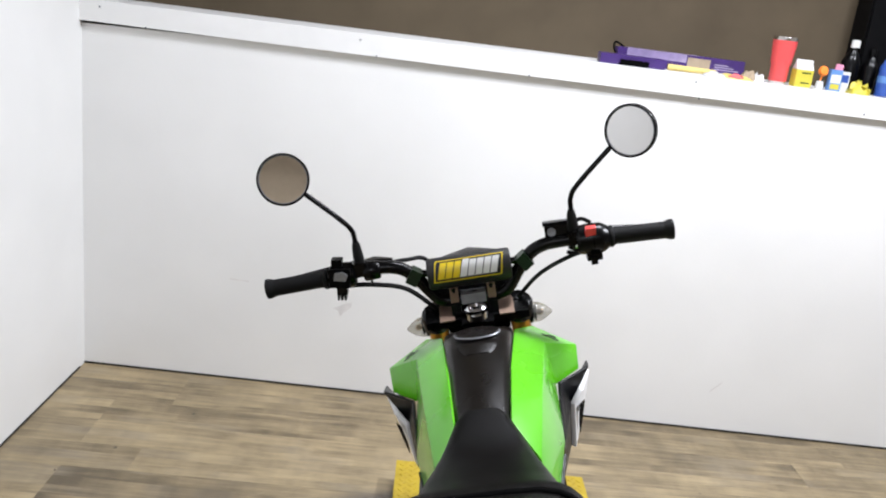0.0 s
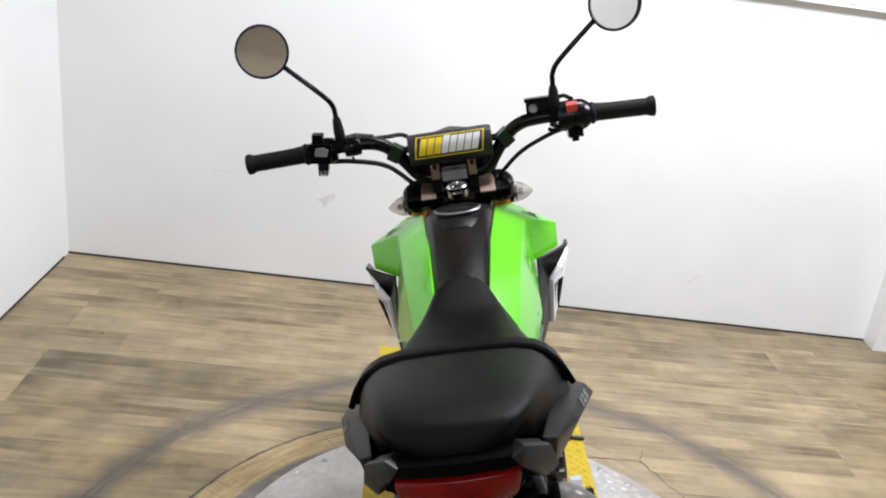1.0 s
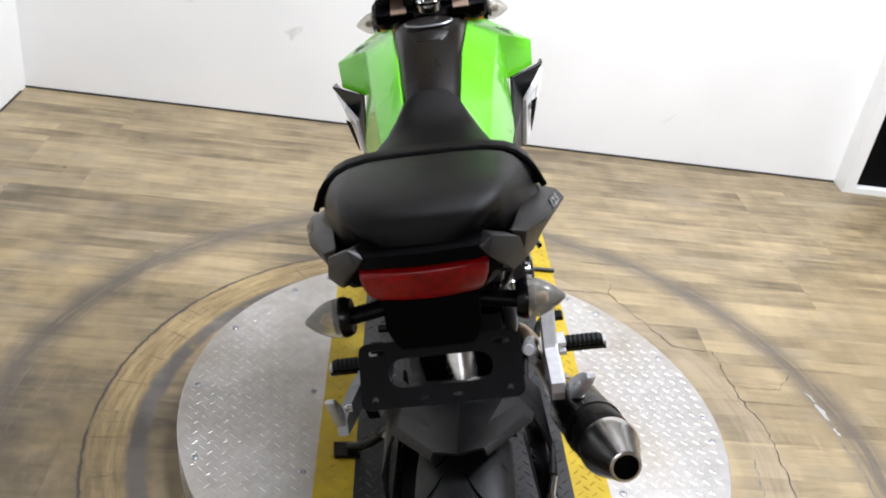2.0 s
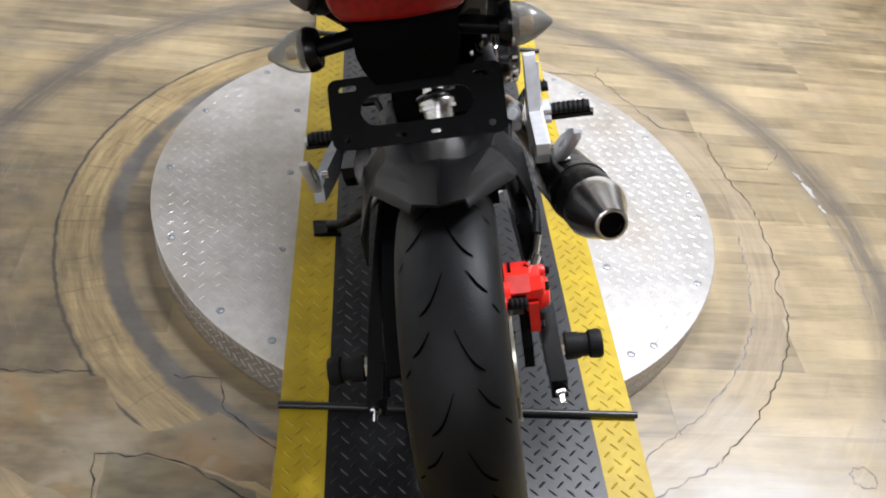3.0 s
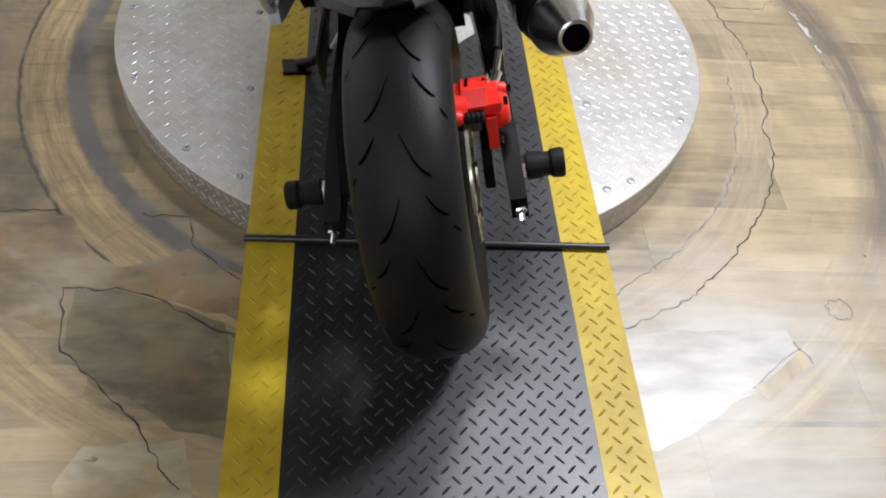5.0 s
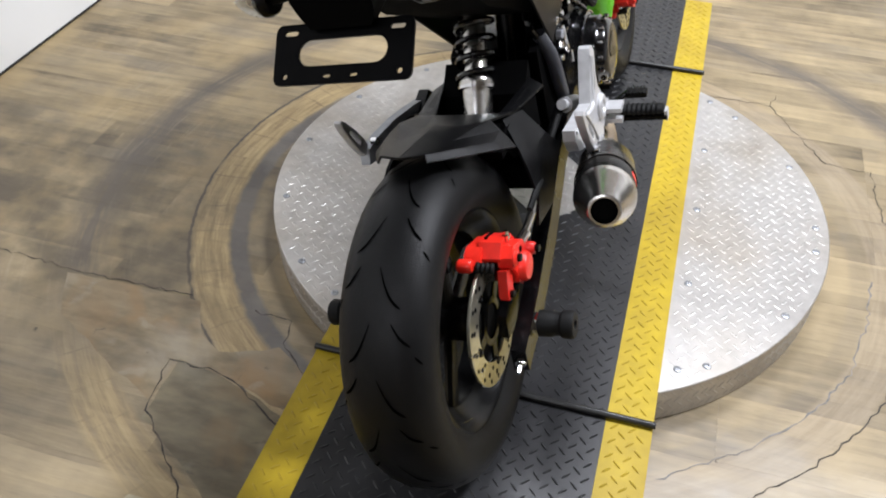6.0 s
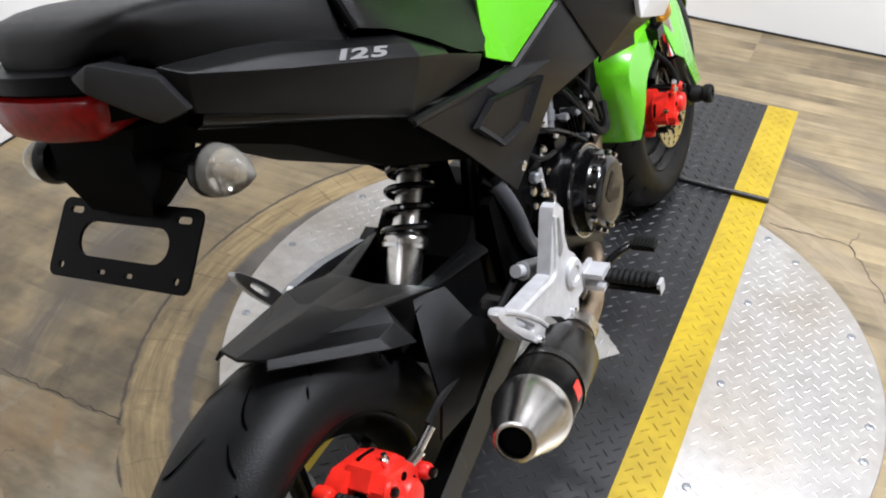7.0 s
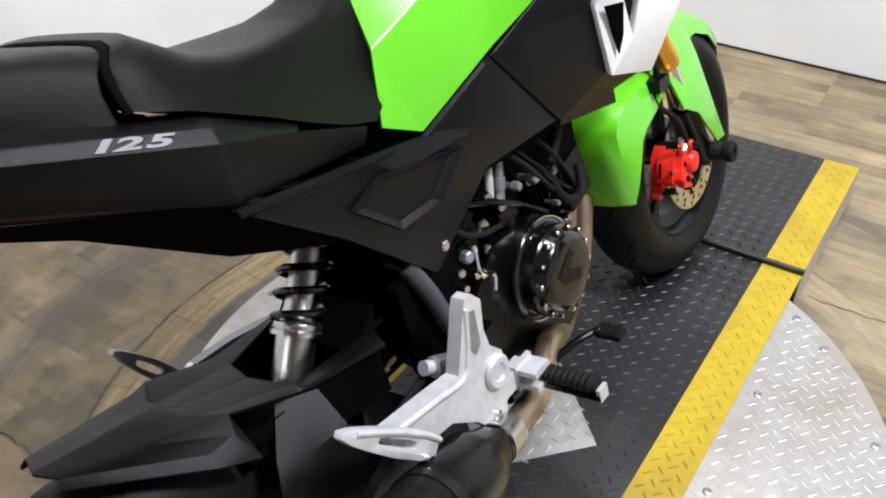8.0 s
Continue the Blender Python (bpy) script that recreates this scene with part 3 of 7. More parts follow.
HATCH = [(0.143, 0.678), (0.015, 0.545), (-0.125, 0.668), (0.005, 0.812)]


def in_hatch(x, y):
    inside = True
    for (ax, ay), (bx, by) in zip(HATCH, HATCH[1:] + HATCH[:1]):
        inside &= (bx - ax) * (y - ay) - (by - ay) * (x - ax) <= 0
    return inside


def plank_plate(name, y0, y1, folded):
    """One length of the runway: black in the middle, yellow along both edges."""
    deck = part(name, boxes(((-STRIP + YELLOW, y0, DECK - 0.003), (STRIP - YELLOW, y1, DECK)), width=0.0006, segments=1), PLATEBLACK, turntable, "black painted tread plate")
    vs, fs = lug_field(lambda x, y: abs(x) < STRIP - YELLOW - 0.004 and not in_hatch(x, y), -0.3, 0.3, y0 + 0.006, y1 - 0.006, DECK)
    raw_part("tread_lugs", vs, fs, LUGBLACK, deck)
    for s in (-1, 1):
        xs = sorted((s * (STRIP - YELLOW + 0.0002), s * STRIP))
        edge = part("yellow_edge", boxes(((xs[0], y0, DECK - 0.003), (xs[1], y1, DECK)), width=0.0006, segments=1), PLATEYELLOW, turntable, "yellow painted tread-plate edge")
        vs, fs = lug_field(lambda x, y: STRIP - YELLOW + 0.009 < s * x < STRIP - 0.008, -0.3, 0.3, y0 + 0.006, y1 - 0.006, DECK)
        raw_part("tread_lugs", vs, fs, LUGYELLOW, edge)
        if folded:
            part("side_flange", boxes(((min(s * (STRIP - 0.004), s * (STRIP - 0.0005)), y0 + 0.001, 0.001), (max(s * (STRIP - 0.004), s * (STRIP - 0.0005)), y1 - 0.001, DECK - 0.0032))), PRIMER, turntable, "pale primed side flange")


plank_plate("runway_plate", RODS[0] + 0.001, RODS[1] - 0.001, False)
plank_plate("ramp_plate", REAR_END, RODS[0] - 0.001, True)
plank_plate("ramp_plate", RODS[1] + 0.001, FRONT_END, True)
part("end_flange", boxes(((-STRIP + 0.004, FRONT_END - 0.004, 0.001), (STRIP - 0.004, FRONT_END - 0.0005, DECK - 0.0032))), PRIMER, turntable)
bm = bmesh.new()
loft([[(x, y, DECK + z) for x, y in HATCH] for z in (0.0002, 0.0016)], bm=bm)
hatch = part("hatch_plate", bm, ALU, turntable, "bare silver hatch plate")
vs, fs = lug_field(lambda x, y: in_hatch(x, y), -0.15, 0.15, 0.53, 0.82, DECK + 0.0016, turn=88)
raw_part("tread_lugs", vs, fs, LUGALU, hatch)
for y in RODS:
    part("hinge_rod", tube(([(-STRIP - 0.003, y, DECK + 0.0062), (STRIP + 0.003, y, DECK + 0.0062)], 0.006), sides=14), ROD, turntable, "black steel hinge rod")

# ---- the motorcycle ----
# Built upright with its rear contact patch at the origin, y ahead, then leaned on its side stand.
bike = thing("motorcycle", "small lime-green and black motorcycle leaning on its side stand", "motorcycle", pose(0.0244, 0, DECK) @ pose(0, 0, 0, 0, 0, -1.52) @ pose(0, 0, 0, 0, -14.5, 0))
REAR_AXLE, FRONT_AXLE = Vector((0, 0, 0.243)), Vector((0, 1.2, 0.236))
PIVOT, RAKE = Vector((0, 0.841, 0.95)), 25.0
STEER = Matrix.Translation(PIVOT) @ Matrix.Rotation(radians(1.0), 4, Vector((0, -math.sin(radians(RAKE)), math.cos(radians(RAKE))))) @ Matrix.Translation(-PIVOT)


def steered(bm):
    return turned(bm, STEER)


def mirrored(profile):
    return profile + [(-a, r) for a, r in reversed(profile[:-1])]


def tyre_bm(at, outer, half):
    k = half / 0.065
    d = outer - 0.243
    prof = [(-0.046 * k, 0.157), (-0.050 * k, 0.163), (-0.060 * k, 0.175), (-0.0645 * k, 0.190 + d * 0.4), (-0.0650 * k, 0.200 + d * 0.6), (-0.0625 * k, 0.211 + d * 0.8),
            (-0.056 * k, 0.222 + d), (-0.046 * k, 0.2315 + d), (-0.033 * k, 0.2385 + d), (-0.018 * k, 0.2422 + d), (0, 0.243 + d)]
    prof = mirrored(prof)
    inner = [(0.040 * k, 0.150), (-0.040 * k, 0.150)]
    return lathe(prof + inner, at, (1, 0, 0), 96, closed=True)


def crown(x, outer, half):
    """Height of the tread over the axle at x across."""
    k, d = half / 0.065, outer - 0.243
    xs = [0, 0.018, 0.033, 0.046, 0.056, 0.0625, 0.065]
    zs = [0.243, 0.2422, 0.2385, 0.2315, 0.222, 0.211 - d * 0.2, 0.200 - d * 0.4]
    return float(np.interp(abs(x), [v * k for v in xs], zs)) + d - 0.0010


def tread_slits(at, outer, half, wheel, m, sense=1, count=11):
    """Slits of the tread: narrow strips bowed with it, groove shade in their colour."""
    for k in range(count):
        a0 = 2 * math.pi * k / count
        for side, lag in ((1, 0.0), (-1, math.pi / count)):
            for x0, x1, spread, bow, width in ((0.004, 0.034, 0.20, 0.020, 0.0017), (0.024, 0.046, 0.11, 0.008, 0.0015), (0.050, 0.057, 0.04, 0.0, 0.0012)):
                lagk = lag + (0.0 if x0 < 0.02 else 0.29 if x0 < 0.04 else 0.12)
                left, right = [], []
                bm = bmesh.new()
                for i in range(9):
                    u = i / 8
                    x = side * (x0 + (x1 - x0) * u) * half / 0.065
                    a = a0 + lagk + sense * (spread * u + bow * math.sin(math.pi * u) * 2)
                    w = width * (0.35 + 1.3 * math.sin(math.pi * min(1, u * 0.9 + 0.08)) ** 0.6)
                    r = crown(x, outer, half) + 0.0021
                    for edge, da in ((left, -w / r), (right, w / r)):
                        edge.append(bm.verts.new(Vector(at) + Vector((x, r * math.sin(a + da), r * math.cos(a + da)))))
                for i in range(8):
                    bm.faces.new((left[i], left[i + 1], right[i + 1], right[i]))
                part("tread_groove_strip", turned(bm, m), GROOVE_SHADE, wheel)


def rim_bm(at, half):
    prof = [(-half, 0.160), (-half - 0.003, 0.164), (-half - 0.004, 0.158), (-half + 0.002, 0.150), (-half + 0.014, 0.146), (-0.018, 0.128), (0.018, 0.128), (half - 0.014, 0.146), (half - 0.002, 0.150), (half + 0.004, 0.158), (half + 0.003, 0.164), (half, 0.160)]
    bm = lathe(prof + [(0.012, 0.138), (-0.012, 0.138)], at, (1, 0, 0), 72, closed=True)
    return bm


def hub_and_spokes(at, wheel, turn):
    part("hub", turned(lathe([(-0.045, 0.0), (-0.045, 0.024), (-0.030, 0.032), (0.030, 0.032), (0.045, 0.024), (0.045, 0.0)], at, (1, 0, 0), 32), turn), SATIN, wheel)
    for k in range(5):
        for lean in (-1, 1):
            m = Matrix.Translation(at) @ pose(0, 0, 0, 72 * k + lean * 7, 0, 0)
            part("spoke", turned(sweep(bmesh.new(), [m @ Vector((0.004, lean * 0.006, 0.026)), m @ Vector((0.006, lean * 0.012, 0.07)), m @ Vector((0.008, lean * 0.020, 0.132))], 0.0085, 8, 1.5), turn), SATIN, wheel)


def rotor_bm(at, x, outer, inner):
    return lathe([(x, inner), (x + 0.0045, inner), (x + 0.0045, outer - 0.0005), (x + 0.004, outer), (x + 0.0005, outer), (x, outer - 0.0005)], at, (1, 0, 0), 72, closed=True)


def rotor_holes(at, x, rows, wheel, m):
    for r, count, size in rows:
        for k in range(count):
            a = 2 * math.pi * k / count + r * 40
            # dark plug in the disc, the hole's shade in its colour
            part("disc_hole_shade", turned(lathe([(x - 0.0004, size), (x + 0.0049, size), (x + 0.0049, 0)], Vector(at) + Vector((0, r * math.sin(a), r * math.cos(a))), (1, 0, 0), 10), m), DEEP, wheel)


def carrier_bm(at, x, inner):
    bm = lathe([(x - 0.001, 0.026), (x + 0.003, 0.026), (x + 0.003, 0.036), (x - 0.001, 0.036)], at, (1, 0, 0), 32, closed=True)
    for k in range(5):
        m = Matrix.Translation(at) @ pose(0, 0, 0, 72 * k + 20, 0, 0)
        box(bm, (x - 0.001, -0.008, 0.033), (x + 0.003, 0.008, inner + 0.006), m)
        lathe([(x - 0.002, 0.006), (x + 0.006, 0.006), (x + 0.007, 0.004), (x + 0.007, 0)], m @ Vector((0, 0, inner + 0.004)), (1, 0, 0), 10, bm=bm)
    return bm


# wheels
rear_wheel = part("rear_wheel", rim_bm(REAR_AXLE, 0.046), SATIN, bike, "black cast alloy wheel")
hub_and_spokes(REAR_AXLE, rear_wheel, Matrix())
part("tyre", tyre_bm(REAR_AXLE, 0.243, 0.065), RUBBER, rear_wheel, "wide black rubber tyre")
tread_slits(REAR_AXLE, 0.243, 0.065, rear_wheel, Matrix(), sense=-1)
disc = part("brake_disc", rotor_bm(REAR_AXLE, 0.066, 0.095, 0.060), DISCSTEEL, rear_wheel, "drilled steel brake disc")
rotor_holes(REAR_AXLE, 0.066, ((0.068, 12, 0.0035), (0.078, 15, 0.004), (0.087, 18, 0.0035)), rear_wheel, Matrix())
part("disc_carrier", carrier_bm(REAR_AXLE, 0.066, 0.060), SATIN, rear_wheel)
part("sprocket", lathe([(-0.064, 0.03), (-0.059, 0.03), (-0.059, 0.074), (-0.064, 0.074)], REAR_AXLE, (1, 0, 0), 36, closed=True), DULL, rear_wheel)
for a0 in (-0.5, 1.6, 3.7):
    bm = bmesh.new()
    arc = [a0 + 0.03 * k for k in range(9)]
    ring = [[Vector((0.047, r * math.sin(a), r * math.cos(a))) + REAR_AXLE + Vector(((0.1635 - r) * -0.9, 0, 0)) for a in arc] for r in (0.147, 0.1525)]
    vv = [[bm.verts.new(p + Vector((0.0035, 0, 0))) for p in row] for row in ring]
    for k in range(8):
        bm.faces.new((vv[0][k], vv[0][k + 1], vv[1][k + 1], vv[1][k]))
    part("rim_tape", bm, YELLOWDECAL, rear_wheel, "yellow rim sticker")

front_wheel = part("front_wheel", steered(rim_bm(FRONT_AXLE, 0.042)), SATIN, bike, "black cast alloy wheel")
hub_and_spokes(FRONT_AXLE, front_wheel, STEER)
part("tyre", steered(tyre_bm(FRONT_AXLE, 0.236, 0.060)), RUBBER, front_wheel, "black rubber tyre")
tread_slits(FRONT_AXLE, 0.236, 0.060, front_wheel, STEER, sense=1)
part("brake_disc", steered(rotor_bm(FRONT_AXLE, 0.060, 0.110, 0.075)), DISCSTEEL, front_wheel, "drilled steel brake disc")
rotor_holes(FRONT_AXLE, 0.060, ((0.083, 12, 0.0035), (0.093, 15, 0.004), (0.102, 18, 0.0035)), front_wheel, STEER)
part("disc_carrier", steered(carrier_bm(FRONT_AXLE, 0.060, 0.075)), SATIN, front_wheel)


def caliper_bm():
    """A one-piston sliding caliper, its bridge over the disc's edge, round the origin; y along the disc, x outward."""
    bm = prism([(-0.048, 0.002), (-0.044, 0.012), (-0.030, 0.023), (0.020, 0.025), (0.044, 0.014), (0.047, 0.002), (0.030, -0.005), (-0.030, -0.005)], -0.030, -0.007)
    prism([(-0.034, 0.008), (-0.024, 0.029), (-0.006, 0.033), (0.018, 0.031), (0.037, 0.017), (0.031, 0.003), (-0.028, 0.002)], -0.013, 0.019, bm=bm)
    prism([(-0.030, 0.008), (-0.018, 0.023), (0.024, 0.021), (0.040, 0.008), (0.041, -0.012), (0.034, -0.032), (0.014, -0.041), (-0.002, -0.034), (-0.010, -0.016), (-0.026, -0.006)], 0.013, 0.034, bm=bm)
    prism([(0.030, 0.008), (0.050, 0.008), (0.050, -0.008), (0.032, -0.009)], 0.020, 0.033, bm=bm)
    prism([(-0.052, 0.010), (-0.034, 0.012), (-0.034, -0.004), (-0.052, -0.005)], -0.030, -0.019, bm=bm)
    prism([(-0.036, -0.008), (-0.010, -0.012), (-0.012, -0.044), (-0.018, -0.052), (-0.030, -0.052), (-0.036, -0.044)], 0.015, 0.028, bm=bm)
    bevel(bm, 0.0052, 3)
    lathe([(0.028, 0.0), (0.028, 0.0215), (0.040, 0.0215), (0.0445, 0.0185), (0.046, 0.013), (0.046, 0)], (0, 0.016, -0.016), (1, 0, 0), 28, bm=bm)
    lathe([(0.028, 0.0), (0.028, 0.0125), (0.036, 0.0125), (0.039, 0.009), (0.039, 0)], (0, -0.016, 0.006), (1, 0, 0), 20, bm=bm)
    for x, y, z in ((0.022, 0.050, 0.0), (-0.036, -0.052, 0.003)):
        lathe([(0.0, 0.0), (0.0, 0.0070), (0.003, 0.0098), (0.018, 0.0098), (0.022, 0.0078), (0.023, 0)], (x, y, z), (1, 0, 0), 16, bm=bm)
    return bm


def caliper_bolts(cal, m):
    for y, z, x in ((0.050, 0.0, 0.044), (-0.024, -0.044, 0.027), (-0.016, 0.006, 0.038)):
        part("caliper_bolt", turned(lathe([(x, 0.0058), (x + 0.006, 0.0058), (x + 0.007, 0.004), (x + 0.007, 0)], (0, y, z), (1, 0, 0), 6), m), SATIN, cal)
    for run in ([(-0.012, -0.047, 0.0), (0.013, -0.043, -0.003)], [(-0.026, 0.046, 0.002), (0.022, 0.048, 0.002)]):
        rings = [Vector(run[0]).lerp(Vector(run[1]), k / 8) for k in range(9)]
        part("slide_pin", turned(sweep(bmesh.new(), rings, 0.007, 12, radii=[0.0085 if k % 2 else 0.0065 for k in range(9)]), m), GRIP, cal, "black rubber slide pin boot")
    # dark spots and a strip laid on the casting, gap shade in their colour
    for y, z, r in ((0.012, 0.010, 0.0050), (0.030, -0.002, 0.0045)):
        part("recess", turned(lathe([(0.030, r), (0.0349, r), (0.0349, 0)], (0, y, z), (1, 0, 0), 12), m), DEEP, cal)
    part("bridge_slot_shade", turned(boxes(((-0.0075, -0.016, 0.0255), (-0.0035, 0.012, 0.0340)), width=0.001, segments=1), m), DEEP, cal)
    part("bleed_nipple", turned(tube(([(0.020, 0.000, 0.020), (0.020, -0.004, 0.040)], 0.0036), ([(0.020, -0.002, 0.030), (0.020, -0.003, 0.034)], 0.0052), sides=8), m), CHROME, cal)
    part("banjo_bolt", turned(tube(([(0.026, 0.034, 0.012), (0.034, 0.046, 0.026)], 0.0080), ([(0.031, 0.042, 0.021), (0.040, 0.060, 0.050)], 0.0058), sides=10), m), CHROME, cal, "chrome hose union")


REAR_CAL = pose(0.080, 0.036, 0.330, -22, 0, 0)
cal = part("rear_caliper", turned(caliper_bm(), REAR_CAL), RED, bike, "red painted brake caliper")
caliper_bolts(cal, REAR_CAL)
part("rear_brake_hose", tube((smooth_path([(0.118, 0.108, 0.360), (0.122, 0.150, 0.372), (0.112, 0.230, 0.352), (0.100, 0.330, 0.348), (0.105, 0.380, 0.366)]), 0.0052), sides=8), GRIP, cal, "black rear brake hose")
for low, high in (((-0.008, -0.028, -0.026), (0.008, 0.030, -0.004)), ((-0.026, -0.026, -0.024), (-0.010, 0.026, -0.004))):
    part("brake_pad", turned(boxes((low, high), width=0.002), REAR_CAL), GLOSS, cal)
part("caliper_bracket", prism([(0.06, 0.300), (0.085, 0.310), (0.07, 0.265), (0.02, 0.218), (-0.015, 0.225), (-0.012, 0.262), (0.02, 0.275)], 0.082, 0.096), SATIN, cal)
FRONT_CAL = STEER @ pose(0.080, 1.076, 0.262, 66, 0, 0)
FRONT_CAL = FRONT_CAL @ Matrix.Scale(0.88, 4)
fcal = part("front_caliper", turned(caliper_bm(), FRONT_CAL), RED, bike, "red painted brake caliper")
caliper_bolts(fcal, FRONT_CAL)

# swingarm, chain, sliders
for s in (1, -1):
    arm = bmesh.new()
    x = s * 0.118
    sec = lambda y, z, w, h, cx: [(cx - w, y, z - h), (cx + w, y, z - h), (cx + w, y, z + h), (cx - w, y, z + h)]
    loft([sec(0.52, 0.315, 0.014, 0.022, s * 0.085), sec(0.36, 0.300, 0.014, 0.026, s * 0.092), sec(0.18, 0.270, 0.013, 0.024, s * 0.110), sec(0.04, 0.246, 0.012, 0.021, s * 0.120), sec(-0.062, 0.230, 0.011, 0.018, s * 0.124)], bm=arm)
    bevel(arm, 0.004)
    side_arm = part("swingarm", arm, SATIN, bike, "gloss black swingarm")
    adj = tube(([(s * 0.124, -0.040, 0.232), (s * 0.126, -0.082, 0.226)], 0.0035), ([(s * 0.125, -0.062, 0.229), (s * 0.1255, -0.068, 0.228)], 0.008), sides=8)
    part("chain_adjuster", adj, CHROME, side_arm)
    part("axle_nut", lathe([(0.131, 0.015), (0.140, 0.015), (0.142, 0.012), (0.142, 0)], (0, 0, 0.243), (s, 0, 0), 6), CHROME, side_arm)
    spool = lathe([(0.136, 0.010), (0.140, 0.019), (0.158, 0.0185), (0.161, 0.0165), (0.170, 0.0165), (0.173, 0.0195), (0.186, 0.0205), (0.190, 0.018), (0.190, 0.008), (0.184, 0.007), (0.184, 0)], (0, 0, 0.243), (s, 0, 0), 28)
    part("axle_slider", spool, GRIP, bike, "black nylon axle slider")
    fsp = lathe([(0.100, 0.010), (0.104, 0.018), (0.118, 0.0175), (0.121, 0.0155), (0.128, 0.0155), (0.131, 0.0185), (0.142, 0.0190), (0.146, 0.016), (0.146, 0.008), (0.140, 0.007), (0.140, 0)], FRONT_AXLE, (s, 0, 0), 28)
    part("axle_slider", steered(fsp), GRIP, bike, "black nylon axle slider")
part("swingarm_bridge", boxes(((-0.10, 0.30, 0.285), (0.10, 0.37, 0.325)), width=0.008), GLOSS, bike)
part("chain_guard", loft([[(-0.062, y, z + 0.10), (-0.098, y, z + 0.098), (-0.104, y, z + 0.06), (-0.100, y, z + 0.055), (-0.094, y, z + 0.092), (-0.062, y, z + 0.094)] for y, z in ((-0.07, 0.205), (0.0, 0.243), (0.15, 0.262), (0.34, 0.292))]), BLACK, bike, "black plastic chain guard")
links = bmesh.new()
for k in range(58):
    for top in (1, -1):
        u = k / 57
        y, z = u * 0.47, 0.243 + 0.062 * u + top * (0.076 - 0.042 * u)
        if k % 2:
            box(links, (-0.069, y - 0.006, z - 0.004), (-0.056, y + 0.006, z + 0.004))
        else:
            box(links, (-0.067, y - 0.005, z - 0.0035), (-0.058, y + 0.005, z + 0.0035))
part("drive_chain", links, DULL, bike, "dull steel drive chain", kind="stuff")

# shock absorber
LOW, HIGH = Vector((0.004, 0.262, 0.398)), Vector((-0.012, 0.402, 0.572))
axis = (HIGH - LOW).normalized()
L = (HIGH - LOW).length
shock = part("shock_absorber", lathe([(0, 0.010), (0.004, 0.0225), (0.068, 0.0235), (0.070, 0.027), (0.076, 0.0285), (0.080, 0.0275), (0.084, 0.022), (0.098, 0.0185), (0.185, 0.018), (0.187, 0.024), (L, 0.024), (L, 0)], LOW, axis, 32), STEEL, bike, "polished steel shock absorber")
rot = frame_of(axis)
coil = [LOW + rot @ Vector((0.0285 * math.cos(a), 0.0285 * math.sin(a), 0.082 + 0.115 * a / (2 * math.pi * 4.4))) for a in (2 * math.pi * 4.4 * k / 120 for k in range(121))]
part("spring", sweep(bmesh.new(), coil, 0.0048, 8), GLOSS, shock, "black coil spring")
part("collar", lathe([(0.066, 0.024), (0.066, 0.030), (0.071, 0.0305), (0.071, 0.024)], LOW, axis, 32, closed=True), CHROME, shock)

# rear mudguard over the tyre
HUG = {"a": (0, -0.001, 0.521), "s": (0.032, 0.008, 0.519), "t": (0.036, 0.001, 0.512), "u": (0.040, 0.083, 0.493), "g": (0, 0.085, 0.503), "w": (0.030, 0.128, 0.488), "h": (0, 0.128, 0.492), "n": (0.086, 0.143, 0.470), "m": (0.102, 0.152, 0.438),
       "e": (0.086, 0.113, 0.471), "f": (0.098, 0.112, 0.460), "v": (0.070, 0.154, 0.482), "x": (0.030, 0.134, 0.478), "y": (0, 0.134, 0.482), "o": (0.052, 0.242, 0.442), "c": (0, 0.226, 0.450), "k": (0.078, 0.236, 0.447), "p": (0.072, 0.350, 0.442), "q": (0.094, 0.345, 0.430)}
HUG_F = [("a", "s", "u", "g"), ("g", "u", "w", "h"), ("s", "t", "f", "e"), ("s", "e", "n", "u"), ("u", "n", "v"), ("u", "v", "w"), ("h", "w", "x", "y"), ("w", "v", "x"), ("y", "x", "o", "c"), ("x", "v", "o"), ("v", "k", "o"), ("e", "f", "m", "n"), ("n", "m", "v"), ("o", "k", "q", "p")]
WING = {"a": (0.068, 0.205, 0.452), "b": (0.087, 0.246, 0.443), "c": (0.100, 0.164, 0.424), "d": (0.112, 0.150, 0.404), "e": (0.127, 0.132, 0.366), "m": (0.112, 0.197, 0.409), "r": (0.116, 0.245, 0.405), "z": (0.129, 0.185, 0.318), "y": (0.120, 0.300, 0.350), "j": (0.125, 0.116, 0.326)}
WING_F = [("a", "b", "m", "c"), ("c", "m", "e", "d"), ("b", "r", "m"), ("m", "r", "y", "z", "e"), ("e", "z", "j")]
bm = bmesh.new()
for s in (1, -1):
    half_bm = shell(HUG, HUG_F, 0.004, s, 0.0012, (0, 0.15, 0.25))
    me = bpy.data.meshes.new("half")
    half_bm.to_mesh(me)
    half_bm.free()
    bm.from_mesh(me)
    bpy.data.meshes.remove(me)
part("rear_mudguard", bm, GRAINED, bike, "faceted matte black plastic rear mudguard", sharp=20)
for s in (1, -1):
    part("mudguard_wing", shell(WING, WING_F, 0.004, s, 0.0, (0, 0.25, 0.38)), GRAINED, bike, "matte black mudguard side wing", sharp=20)
# added dark plates that stand in for shaded gaps beside the mudguard
for s in (1, -1):
    part("mudguard_gap_filler", prism([(0.150, 0.448), (0.250, 0.440), (0.345, 0.425), (0.345, 0.36), (0.205, 0.385)], s * 0.074, s * 0.078), DEEP, bike)
